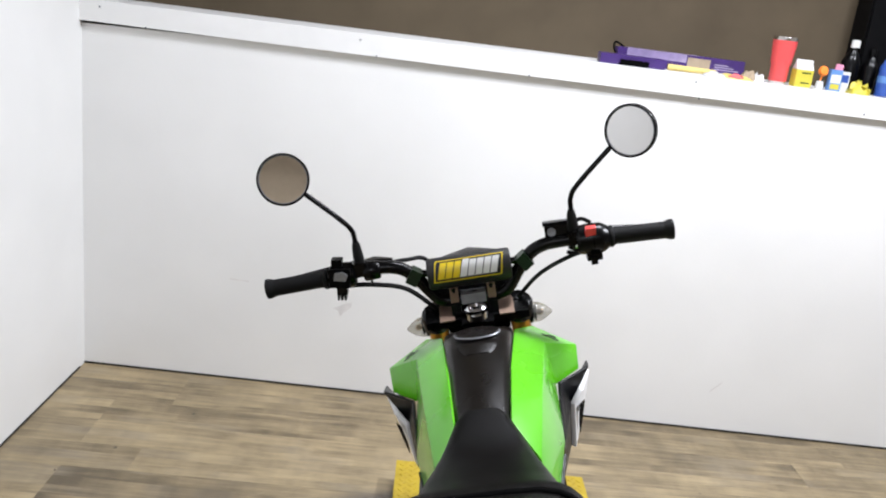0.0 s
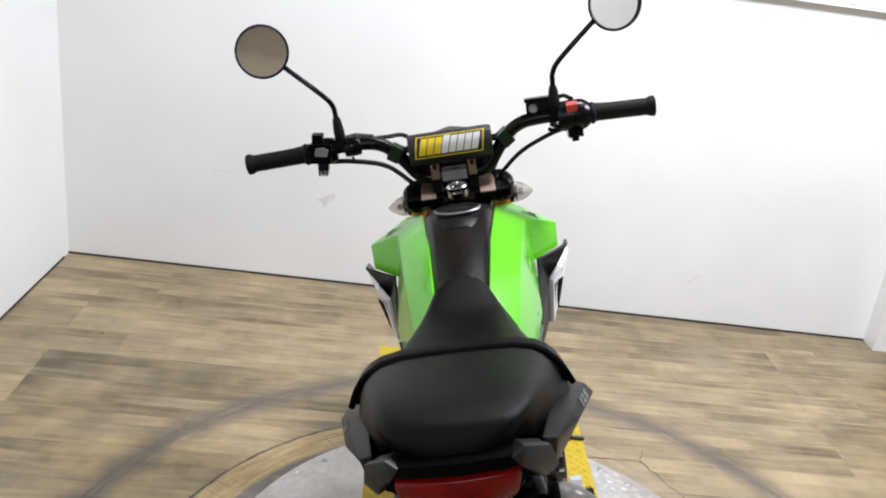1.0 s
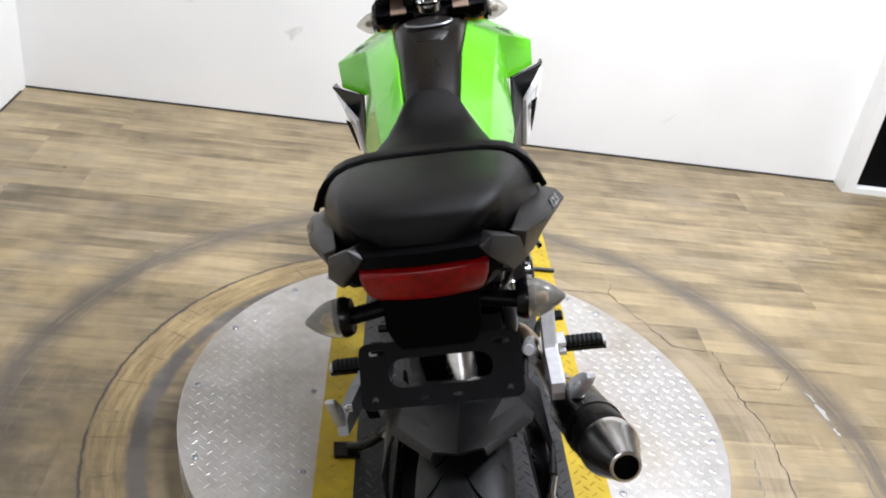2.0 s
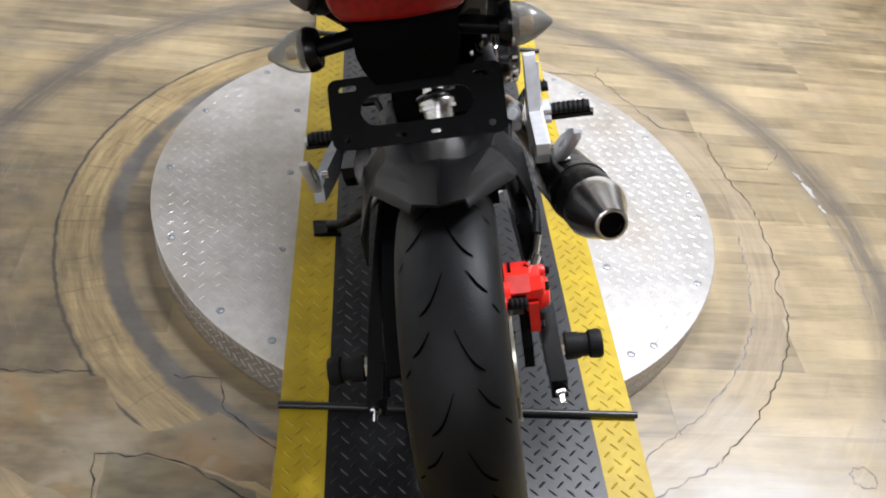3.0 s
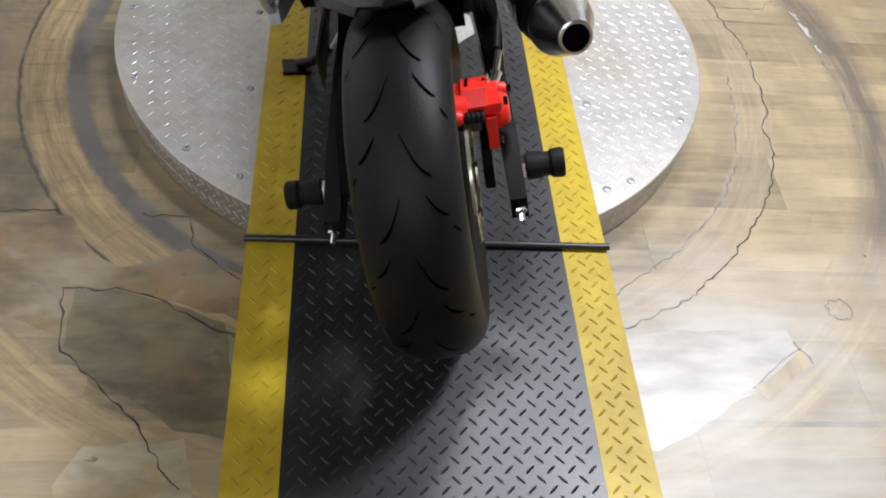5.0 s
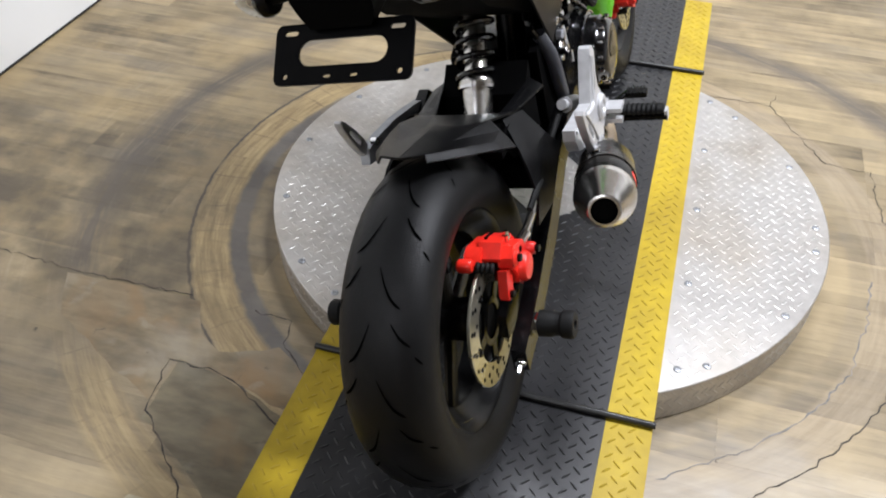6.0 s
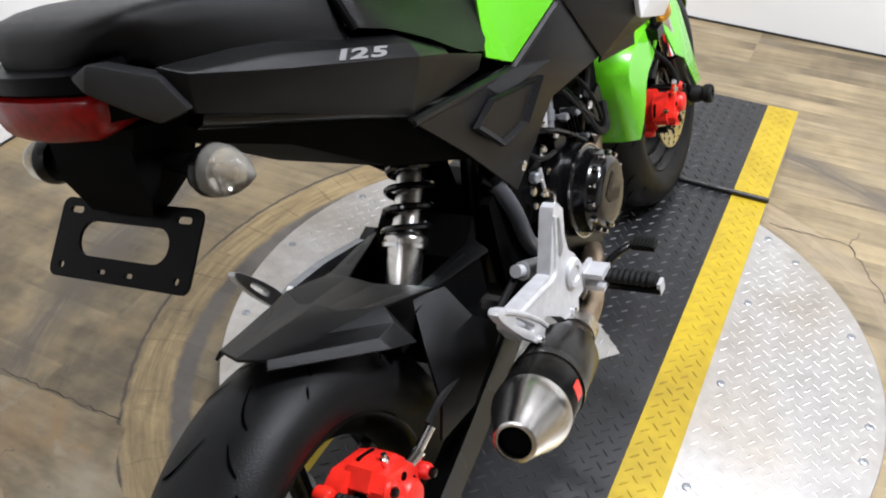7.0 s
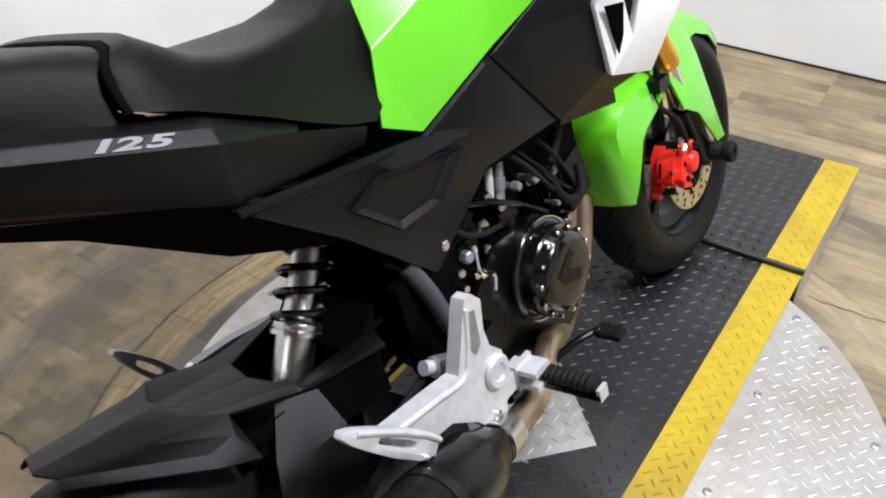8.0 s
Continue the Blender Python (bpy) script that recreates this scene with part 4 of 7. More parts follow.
part("mudguard_gap_plate", loft([[(-0.078, y, z), (0.078, y, z), (0.078, y, z - 0.012), (-0.078, y, z - 0.012)] for y, z in ((0.150, 0.430), (0.20, 0.426), (0.262, 0.412))]), DEEP, bike)
part("inner_mudguard", loft([[(-0.075, y, z), (0.075, y, z), (0.07, y + 0.02, z + 0.05), (-0.07, y + 0.02, z + 0.05)] for y, z in ((0.275, 0.28), (0.300, 0.38), (0.345, 0.415))]), DEEP, bike)

# tail: seats
def seat_ring(y, top, low, wide, narrow, slant=0.0, bow=0.0):
    """A rounded loaf section: wide at the bottom edge, narrow on top."""
    pts = []
    side = [(1.0, 0.0), (1.0, 0.30), (0.995, 0.58), (0.965, 0.80), (0.90, 0.925), (0.80, 0.980), (0.60, 1.0), (0.30, 1.004)]
    shape = [(-u, v) for u, v in side] + [(0, 1.005)] + side[::-1]
    for u, v in shape:
        w = wide + (narrow - wide) * v
        z = low + (top - low) * v 
        pts.append((u * w, y + slant * (1 - v) - bow * abs(u) ** 5, z))
    return pts


PILLION = [(-0.060, 0.856, 0.846, 0.060, 0.062, -0.030), (-0.058, 0.864, 0.844, 0.068, 0.072, -0.035), (-0.053, 0.874, 0.840, 0.075, 0.080, -0.036), (-0.045, 0.880, 0.835, 0.081, 0.085, -0.036), (-0.034, 0.883, 0.830, 0.085, 0.088, -0.034), (-0.012, 0.883, 0.822, 0.092, 0.092, -0.028), (0.02, 0.879, 0.815, 0.101, 0.098, -0.018), (0.06, 0.871, 0.806, 0.110, 0.104, -0.004), (0.11, 0.860, 0.797, 0.120, 0.110, 0.012), (0.155, 0.849, 0.790, 0.128, 0.115, 0.026), (0.186, 0.838, 0.786, 0.132, 0.117, 0.036)]
part("pillion_seat", loft([seat_ring(y, t, lo, w, n, 0, bow) for y, t, lo, w, n, bow in PILLION]), SEAT, bike, "black vinyl pillion seat pad", sharp=60)
RIDER = [(0.190, 0.832, 0.800, 0.136, 0.120, 0.038), (0.194, 0.840, 0.797, 0.140, 0.123, 0.038), (0.210, 0.840, 0.790, 0.141, 0.123, 0.038), (0.232, 0.824, 0.780, 0.141, 0.120, 0.036), (0.262, 0.802, 0.762, 0.138, 0.114, 0.032), (0.300, 0.787, 0.738, 0.132, 0.106, 0.026), (0.345, 0.779, 0.708, 0.122, 0.097, 0.020), (0.390, 0.775, 0.680, 0.111, 0.086, 0.012), (0.430, 0.773, 0.662, 0.101, 0.074, 0.006), (0.465, 0.780, 0.676, 0.088, 0.060, 0), (0.495, 0.794, 0.700, 0.068, 0.046, 0), (0.512, 0.798, 0.730, 0.050, 0.032, 0)]
seat = part("rider_seat", loft([seat_ring(y, t, lo, w, n, 0, bow) for y, t, lo, w, n, bow in RIDER]), SEAT, bike, "black vinyl rider seat with a raised back edge", sharp=60)
edge = [Vector(p) for p in seat_ring(0.189, 0.837, 0.797, 0.139, 0.122, 0, 0.038)]
part("seat_piping", sweep(bmesh.new(), edge, 0.004, 8), DEEP, seat)

# tail: side panels, corner caps, lamp
for s in (1, -1):
    name = "right" if s > 0 else "left"
    TAIL = {"a": (0.090, -0.026, 0.842), "b": (0.106, -0.012, 0.830), "c": (0.127, 0.060, 0.8135), "d": (0.157, 0.200, 0.7645), "p": (0.135, 0.060, 0.802), "q": (0.167, 0.197, 0.752), "e": (0.132, 0.300, 0.712), "f": (0.112, 0.400, 0.668), "g": (0.106, 0.395, 0.650),
            "h": (0.128, 0.215, 0.682), "i": (0.114, 0.060, 0.762), "j": (0.100, -0.014, 0.798), "k": (0.108, 0.080, 0.820), "l": (0.126, 0.215, 0.770), "m": (0.120, 0.310, 0.715)}
    TAIL_F = [("a", "b", "c", "k"), ("k", "c", "d", "l"), ("l", "d", "e", "m"), ("b", "p", "c"), ("c", "p", "q", "d"), ("d", "q", "e"), ("b", "j", "i", "p"), ("p", "i", "h", "q"), ("q", "h", "e"), ("e", "h", "g", "f"), ("a", "j", "b")]
    tail = part("tail_panel", shell(TAIL, TAIL_F, 0.004, s, 0.002, (0, 0.15, 0.74)), GRAINED, bike, "matte black tail side panel with white numerals", sharp=18)
    CAP = {"a": (0.056, -0.072, 0.854), "b": (0.071, -0.066, 0.862), "c": (0.098, -0.034, 0.838), "d": (0.105, -0.022, 0.806), "e": (0.088, -0.040, 0.802), "f": (0.079, -0.060, 0.828), "g": (0.065, -0.073, 0.842)}
    hull = bmesh.new()
    for x, y, z in CAP.values():
        hull.verts.new((x, y, z))
        hull.verts.new((x * 0.86, y + 0.026, z - 0.008))
    inner = [v for v in bmesh.ops.convex_hull(hull, input=hull.verts[:])["geom_interior"] if isinstance(v, bmesh.types.BMVert)]
    bmesh.ops.delete(hull, geom=inner, context="VERTS")
    bmesh.ops.dissolve_limit(hull, angle_limit=radians(9), verts=hull.verts[:], edges=hull.edges[:])
    bevel(hull, 0.003, 2)
    part("tail_corner", mirror(hull) if s < 0 else hull, LITCAP, bike, "black plastic tail corner, light on it put into its colour", sharp=18)
    # numerals on the slanting face along the upper edge
    c, d, p, q = (Vector(TAIL[k]) for k in "cdpq")
    right = (d - c + q - p).normalized()
    nrm = right.cross(c - p).normalized()
    nrm = nrm if nrm.x > 0 else -nrm
    up = nrm.cross(right)
    m = Matrix((right, up, nrm)).transposed().to_4x4()
    m.translation = (c + p).lerp(d + q, 0.55) / 2 + nrm * 0.0008
    if s < 0:
        # on the other flank the numerals read from outside too
        q = m.translation.copy()
        m = Matrix((Vector((-right.x, right.y, right.z)) * -1, Vector((-up.x, up.y, up.z)), Vector((-nrm.x, nrm.y, nrm.z)))).transposed().to_4x4()
        m.translation = Vector((-q.x, q.y, q.z))
    for k, digit in enumerate("125"):
        part("numeral", letters(digit, 0.026, 0.0004, m @ Matrix.Translation(((-0.0190, 0, 0.0235)[k], 0, 0)) @ Matrix(((1, 0.80, 0, 0), (0, 1, 0, 0), (0, 0, 1, 0), (0, 0, 0, 1))) @ Matrix.Diagonal((1.58, 0.54, 1, 1)), 0.0010), NUMERAL, tail, "white printed numeral")

part("tail_rim", bevel(loft([[(x, y - 0.002, z + 0.004), (x, y - 0.004, z - 0.009), (x, y + 0.045, z - 0.012), (x, y + 0.045, z + 0.002)] for x, y, z in ((-0.064, -0.062, 0.850), (-0.050, -0.071, 0.852), (0, -0.076, 0.853), (0.050, -0.071, 0.852), (0.064, -0.062, 0.850))]), 0.0012), BLACK, bike, "black plastic tail rim", sharp=30)
part("tail_deck", loft([[(-w, y, z), (w, y, z), (w, y, z - 0.03), (-w, y, z - 0.03)] for y, z, w in ((-0.066, 0.844, 0.054), (-0.05, 0.842, 0.072), (0.0, 0.822, 0.094), (0.2, 0.760, 0.116), (0.40, 0.675, 0.096))]), DEEP, bike)
lamp = bmesh.new()
LAMP = [(-0.063, -0.050), (-0.062, -0.066), (-0.058, -0.071), (-0.030, -0.076), (0, -0.078), (0.030, -0.076), (0.058, -0.071), (0.062, -0.066), (0.063, -0.050)]
rows = []
for z, grow in ((0.802, 0.86), (0.804, 0.91), (0.809, 0.96), (0.817, 1.0), (0.829, 1.03), (0.835, 1.02), (0.837, 0.98)):
    rows.append([(x * grow, y + (1 - grow) * 0.03, z) for x, y in LAMP] + [(0.058, -0.03, z), (-0.058, -0.03, z)])
loft(rows, bm=lamp)
light = part("tail_light", lamp, REDLENS, bike, "red plastic tail light lens", sharp=60)

# under the tail
part("under_tray", loft([[(-w, y, z), (w, y, z), (w * 0.8, y, z - h), (-w * 0.8, y, z - h)] for y, z, w, h in ((-0.045, 0.800, 0.062, 0.02), (0.0, 0.795, 0.078, 0.030), (0.10, 0.765, 0.092, 0.055), (0.22, 0.715, 0.096, 0.095), (0.34, 0.66, 0.095, 0.10), (0.42, 0.62, 0.09, 0.10))]), DEEP, bike, "black inner tail tray")
part("plate_arm", loft([[(-w, y, z), (w, y, z), (w, y + d, z), (-w, y + d, z)] for y, d, z, w in ((-0.045, 0.07, 0.785, 0.050), (-0.050, 0.065, 0.755, 0.050), (-0.045, 0.045, 0.735, 0.046), (-0.044, 0.020, 0.720, 0.038))]), DEEP, bike, "black plastic number plate arm")


def stadium(cx, cz, w, h, n=8):
    pts = []
    for k in range(n + 1):
        a = math.pi / 2 - math.pi * k / n
        pts.append((cx + w / 2 - h / 2 + h / 2 * math.cos(a), cz + h / 2 * math.sin(a)))
    for k in range(n + 1):
        a = -math.pi / 2 - math.pi * k / n
        pts.append((cx - w / 2 + h / 2 + h / 2 * math.cos(a), cz + h / 2 * math.sin(a)))
    return pts


def bracket_bm():
    """Flat plate holder with a long opening and small slots: a filled outline with holes, drawn out."""
    outer = []
    for cx, cz, a0 in ((0.078, 0.025, 90), (0.078, -0.028, 0), (-0.078, -0.028, -90), (-0.078, 0.025, 180)):
        for k in range(5):
            a = radians(a0 - 22.5 * k)
            outer.append((cx + 0.009 * math.cos(a), cz + 0.009 * math.sin(a)))
    loops = [outer, stadium(0, -0.0005, 0.112, 0.031), stadium(-0.067, 0.0235, 0.018, 0.006), stadium(0.067, 0.0235, 0.018, 0.006), stadium(-0.072, -0.0265, 0.007, 0.0066), stadium(0.072, -0.0265, 0.007, 0.0066), stadium(-0.018, -0.028, 0.010, 0.004), stadium(0.016, -0.028, 0.010, 0.004)]
    bm = bmesh.new()
    edges = []
    for lp in loops:
        vv = [bm.verts.new((x, 0, z)) for x, z in lp]
        edges += [bm.edges.new((a, c)) for a, c in zip(vv, vv[1:] + vv[:1])]
    bmesh.ops.triangle_fill(bm, use_beauty=True, use_dissolve=False, edges=edges)
    ext = bmesh.ops.extrude_face_region(bm, geom=bm.faces[:])
    bmesh.ops.translate(bm, verts=[v for v in ext["geom"] if isinstance(v, bmesh.types.BMVert)], vec=(0, 0.003, 0))
    return bm


plate = part("plate_bracket", turned(bracket_bm(), pose(0, -0.056, 0.699, -45, 0, 0)), BLACK, bike, "empty black number plate bracket with a long slot")

for s in (1, -1):
    # rear and front turn signals
    for name, at, tilt in (("rear", Vector((s * 0.100, -0.018, 0.752)), 0), ("front", Vector((s * 0.112, 0.955, 0.788)), 0)):
        sig = part("turn_signal", lathe([(-0.006, 0.0), (-0.006, 0.018), (0.0, 0.0215), (0.004, 0.0215), (0.012, 0.0205), (0.022, 0.0165), (0.031, 0.0105), (0.037, 0.0055), (0.040, 0.003), (0.041, 0)], at, (s, 0, -0.06), 28), SMOKED, bike, "smoked clear bullet turn signal")
        part("signal_cap", lathe([(-0.012, 0.008), (-0.012, 0.019), (-0.005, 0.0222), (0.0, 0.0222), (0.0, 0.018)], at, (s, 0, -0.06), 28), SATIN, sig)
        part("reflector", lathe([(0.001, 0.0), (0.001, 0.010), (0.007, 0.0165), (0.0075, 0.0165), (0.003, 0.010), (0.003, 0)], at, (s, 0, -0.06), 20), CHROME, sig)
        part("bulb", lathe([(0.003, 0.0045), (0.010, 0.0050), (0.015, 0.0062), (0.020, 0.0050), (0.022, 0)], at, (s, 0, -0.06), 14), AMBER, sig, "amber bulb")
        part("signal_stalk", tube(([at + Vector((-s * 0.010, 0, 0)), at + Vector((-s * 0.060, 0.006, 0.006))], 0.011), sides=12, flat=0.8), BLACK, sig)

HOSE = mat("grey_rubber_hose", (0.045, 0.047, 0.055), 0.4, vary=0.1)

# tank cover, green panels, shrouds
COVER = [(0.500, 0.784, 0.046, 0.700), (0.56, 0.800, 0.050, 0.70), (0.64, 0.815, 0.055, 0.70), (0.70, 0.826, 0.060, 0.71), (0.76, 0.828, 0.066, 0.72), (0.81, 0.820, 0.070, 0.73), (0.845, 0.795, 0.070, 0.74), (0.86, 0.760, 0.066, 0.735)]
cover = part("tank_cover", loft([[(-w, y, lo), (-w, y, z - 0.022), (-w * 0.93, y, z - 0.006), (-w * 0.75, y, z), (0, y, z + 0.003), (w * 0.75, y, z), (w * 0.93, y, z - 0.006), (w, y, z - 0.022), (w, y, lo)] for y, z, w, lo in COVER]), TANKBLACK, bike, "black textured tank cover between the green panels", sharp=50)
part("tank_step", loft([[(-w, y, z), (w, y, z), (w * 0.8, y, z + 0.003), (-w * 0.8, y, z + 0.003)] for y, z, w in ((0.678, 0.8225, 0.024), (0.70, 0.829, 0.036), (0.706, 0.8302, 0.036))]), TANKBLACK, cover)
ring = [(0.042 * math.cos(a), 0.756 + 0.030 * math.sin(a), 0.8335 - 0.002 * math.sin(a)) for a in (2 * math.pi * k / 40 for k in range(41))]
cap = part("fuel_cap", loft([[(x * f, 0.756 + (y - 0.756) * f, z + dz) for x, y, z in ring[:-1]] for f, dz in ((1.0, -0.008), (1.0, 0.001), (0.96, 0.004), (0.5, 0.006), (0.05, 0.0065))]), TANKBLACK, bike, "black oval fuel cap lid")
part("cap_ring", sweep(bmesh.new(), ring, 0.0022, 6), DULL, cap)

PANEL = {"A": (0.046, 0.488, 0.782), "A2": (0.056, 0.640, 0.812), "A3": (0.070, 0.800, 0.816), "B": (0.105, 0.848, 0.800), "C": (0.185, 0.828, 0.757), "D": (0.183, 0.812, 0.712), "E": (0.134, 0.768, 0.706), "F": (0.130, 0.605, 0.672), "G": (0.102, 0.486, 0.620), "H": (0.098, 0.432, 0.650), "M": (0.102, 0.60, 0.770), "N": (0.122, 0.775, 0.790), "P": (0.084, 0.462, 0.724)}
PANEL_F = [("A", "A2", "M", "P"), ("A2", "A3", "N", "M"), ("A3", "B", "C", "N"), ("N", "C", "D", "E"), ("M", "N", "E", "F"), ("P", "M", "F", "G"), ("P", "G", "H")]
SHROUD = {"a": (0.140, 0.760, 0.712), "b": (0.203, 0.815, 0.714), "c": (0.206, 0.872, 0.700), "d": (0.160, 0.800, 0.650), "e": (0.150, 0.800, 0.556), "f": (0.124, 0.862, 0.506), "g": (0.1225, 0.720, 0.524), "h": (0.1285, 0.597, 0.663), "i": (0.120, 0.870, 0.482), "j": (0.118, 0.722, 0.515), "k": (0.180, 0.930, 0.62), "l": (0.140, 0.930, 0.51)}
SHROUD_F = [("a", "b", "d", "h"), ("h", "d", "e", "g"), ("g", "e", "f"), ("g", "f", "i", "j"), ("b", "c", "k", "d"), ("d", "k", "l", "e"), ("e", "l", "f")]
SIDE = {"t": (0.130, 0.206, 0.682), "u": (0.110, 0.385, 0.640), "v": (0.100, 0.484, 0.616), "w": (0.126, 0.598, 0.664), "x": (0.119, 0.722, 0.526), "y": (0.104, 0.575, 0.530), "z": (0.086, 0.462, 0.446), "s": (0.104, 0.332, 0.575), "p": (0.116, 0.420, 0.605), "q": (0.114, 0.560, 0.590)}
SIDE_F = [("t", "u", "p", "s"), ("u", "v", "q", "p"), ("v", "w", "q"), ("w", "x", "q"), ("q", "x", "y"), ("p", "q", "y", "z"), ("s", "p", "z")]
WHITE_OUT = {"a": (0.184, 0.786, 0.678), "b": (0.207, 0.868, 0.683), "c": (0.205, 0.945, 0.612), "d": (0.156, 0.918, 0.510), "e": (0.160, 0.800, 0.552), "f": (0.165, 0.776, 0.655), "g": (0.187, 0.810, 0.664), "h": (0.196, 0.850, 0.668), "i": (0.176, 0.842, 0.590)}
WHITE_F = [("a", "b", "h", "g"), ("a", "g", "f"), ("f", "g", "i", "e"), ("b", "c", "i", "h"), ("c", "d", "e", "i")]
for s in (1, -1):
    green = part("tank_panel", shell(PANEL, PANEL_F, 0.005, s, 0.0022, (0, 0.62, 0.66)), GREEN, bike, "glossy lime-green tank side panel", sharp=30)
    # maker's mark: dark bars on the wing
    n = (Vector(PANEL["B"]) - Vector(PANEL["A3"])).cross(Vector(PANEL["C"]) - Vector(PANEL["A3"])).normalized()
    n = n if n.z > 0 else -n
    base = Vector((0.136, 0.822, 0.783))
    al = (Vector(PANEL["C"]) - Vector(PANEL["B"])).normalized()
    up = n.cross(al)
    mark = bmesh.new()
    mm = Matrix((al, up, n)).transposed().to_4x4()
    mm.translation = base + n * 0.0003
    for k in range(5):
        box(mark, (-0.016 + k * 0.0072, -0.010, 0), (-0.0105 + k * 0.0072, -0.004, 0.0006), mm)
    box(mark, (-0.006, 0.000, 0), (0.012, 0.003, 0.0006), mm)
    box(mark, (-0.002, 0.004, 0), (0.012, 0.006, 0.0006), mm)
    part("emblem", mirror(mark) if s < 0 else mark, DARKINK, green, "small dark printed emblem")
    part("side_shroud", shell(SHROUD, SHROUD_F, 0.005, s, 0.002, (0, 0.75, 0.6)), COVERBLACK, bike, "matte black radiator-style shroud", sharp=16)
    trim = part("shroud_trim", shell(WHITE_OUT, WHITE_F, 0.010, s, 0.0025, (0, 0.82, 0.62)), WHITEPL, bike, "white V-shaped plastic shroud trim", sharp=18)
    slot = bmesh.new()
    SLOT = [Vector(v) + Vector((0.93, -0.27, -0.25)) * 0.0012 for v in ((0.1730, 0.7830, 0.6520), (0.1850, 0.8092, 0.6478), (0.1760, 0.8136, 0.6044), (0.1690, 0.8083, 0.5798), (0.1690, 0.7983, 0.6103))]
    loft([SLOT, [v + Vector((0.0015, 0, 0)) for v in SLOT]], bm=slot)
    part("trim_slot", mirror(slot) if s < 0 else slot, DEEP, trim)
    sidep = part("frame_cover", shell(SIDE, SIDE_F, 0.005, s, 0.002, (0, 0.45, 0.55)), COVERBLACK, bike, "matte black frame side cover with a diamond recess", sharp=16)
    edge = [Vector(SIDE[k]) for k in "tuvw"]
    lip_bm = loft([[p + Vector((0.0005, 0, 0.0008)), p + Vector((0.0052, 0, -0.0022)), p + Vector((0.0048, 0.001, -0.0068)), p + Vector((0.0005, 0.001, -0.0100))] for p in [edge[0] + (edge[1] - edge[0]) * 0.02] + edge[1:3] + [edge[2].lerp(edge[3], 0.9)]])
    part("cover_lip", mirror(lip_bm) if s < 0 else lip_bm, COVERBLACK, sidep, sharp=20)
    DIA = [Vector((0.1155, 0.338, 0.604)), Vector((0.1190, 0.380, 0.621)), Vector((0.1185, 0.520, 0.588)), Vector((0.1120, 0.468, 0.545)), Vector((0.1105, 0.398, 0.548))]
    mid = sum(DIA, Vector()) / 5
    bm = bmesh.new()
    outer = [bm.verts.new(p + Vector((0.0005, 0, 0))) for p in DIA]
    lip = [bm.verts.new(p + (mid - p) * 0.03 + Vector((0.0080, 0, 0))) for p in DIA]
    inn = [bm.verts.new(p + (mid - p) * 0.21 + Vector((0.0030, 0, 0))) for p in DIA]
    pit = [bm.verts.new(p + (mid - p) * 0.24 + Vector((0.0016, 0, 0))) for p in DIA]
    for a, c in ((outer, lip), (lip, inn), (inn, pit)):
        for k in range(5):
            bm.faces.new((a[k], a[(k + 1) % 5], c[(k + 1) % 5], c[k]))
    bm.faces.new(pit)
    part("diamond_recess", mirror(bm) if s < 0 else bm, COVERBLACK, sidep, sharp=20)
    bolt = lathe([(0, 0.0075), (0.004, 0.0075), (0.006, 0.0055), (0.0065, 0)], (s * 0.090, 0.478, 0.476), (s, 0, -0.1), 14)
    part("cover_bolt", bolt, CHROME, sidep)

# frame and engine
part("main_frame", tube((smooth_path([(0, 0.86, 0.74), (0, 0.72, 0.66), (0, 0.56, 0.56), (0, 0.50, 0.40), (0, 0.48, 0.28)]), 0.026), ([(0, 0.90, 0.72), (0, 0.82, 0.50)], 0.02), sides=12), SATIN, bike, "black steel backbone frame")
for s in (1, -1):
    part("seat_rail", tube((smooth_path([(s * 0.075, 0.52, 0.60), (s * 0.085, 0.35, 0.63), (s * 0.09, 0.15, 0.72), (s * 0.08, 0.0, 0.79)]), 0.012), sides=10), SATIN, bike)
    part("frame_plate", prism([(0.40, 0.46), (0.52, 0.50), (0.545, 0.36), (0.50, 0.25), (0.43, 0.25), (0.40, 0.34)], s * 0.060, s * 0.075), DEEP, bike)
    part("pivot_bolt", lathe([(0.074, 0.012), (0.086, 0.012), (0.089, 0.009), (0.089, 0)], (0, 0.50, 0.318), (s, 0, 0), 6), CHROME, bike)
crank = bmesh.new()
loft([[(x, y, z) for y, z in ((0.50, 0.24), (0.53, 0.20), (0.66, 0.195), (0.72, 0.22), (0.745, 0.29), (0.72, 0.37), (0.66, 0.415), (0.56, 0.42), (0.50, 0.37))] for x in (-0.085, 0.090)], bm=crank)
bevel(crank, 0.012, 3)
engine = part("engine_crankcase", crank, SATIN, bike, "black engine crankcase")
clutch = part("clutch_cover", lathe([(0.088, 0.072), (0.100, 0.072), (0.103, 0.066), (0.122, 0.064), (0.128, 0.058), (0.136, 0.057), (0.141, 0.052), (0.143, 0.044), (0.142, 0.020), (0.1415, 0)], (0, 0.645, 0.338), (1, 0, 0), 40), GLOSS, engine, "round gloss black clutch cover")
for k in range(14):
    a = 2 * math.pi * k / 14
    part("cover_bolt", lathe([(0.128, 0.0034), (0.1360, 0.0034), (0.137, 0.0025), (0.137, 0)], (0, 0.645 + 0.061 * math.sin(a), 0.338 + 0.061 * math.cos(a)), (1, 0, 0), 8), CHROME, clutch)
part("cover_badge", prism([(0.615, 0.348), (0.652, 0.372), (0.660, 0.362), (0.640, 0.345), (0.672, 0.330), (0.662, 0.318), (0.628, 0.330)], 0.1418, 0.1436), SATIN, clutch)
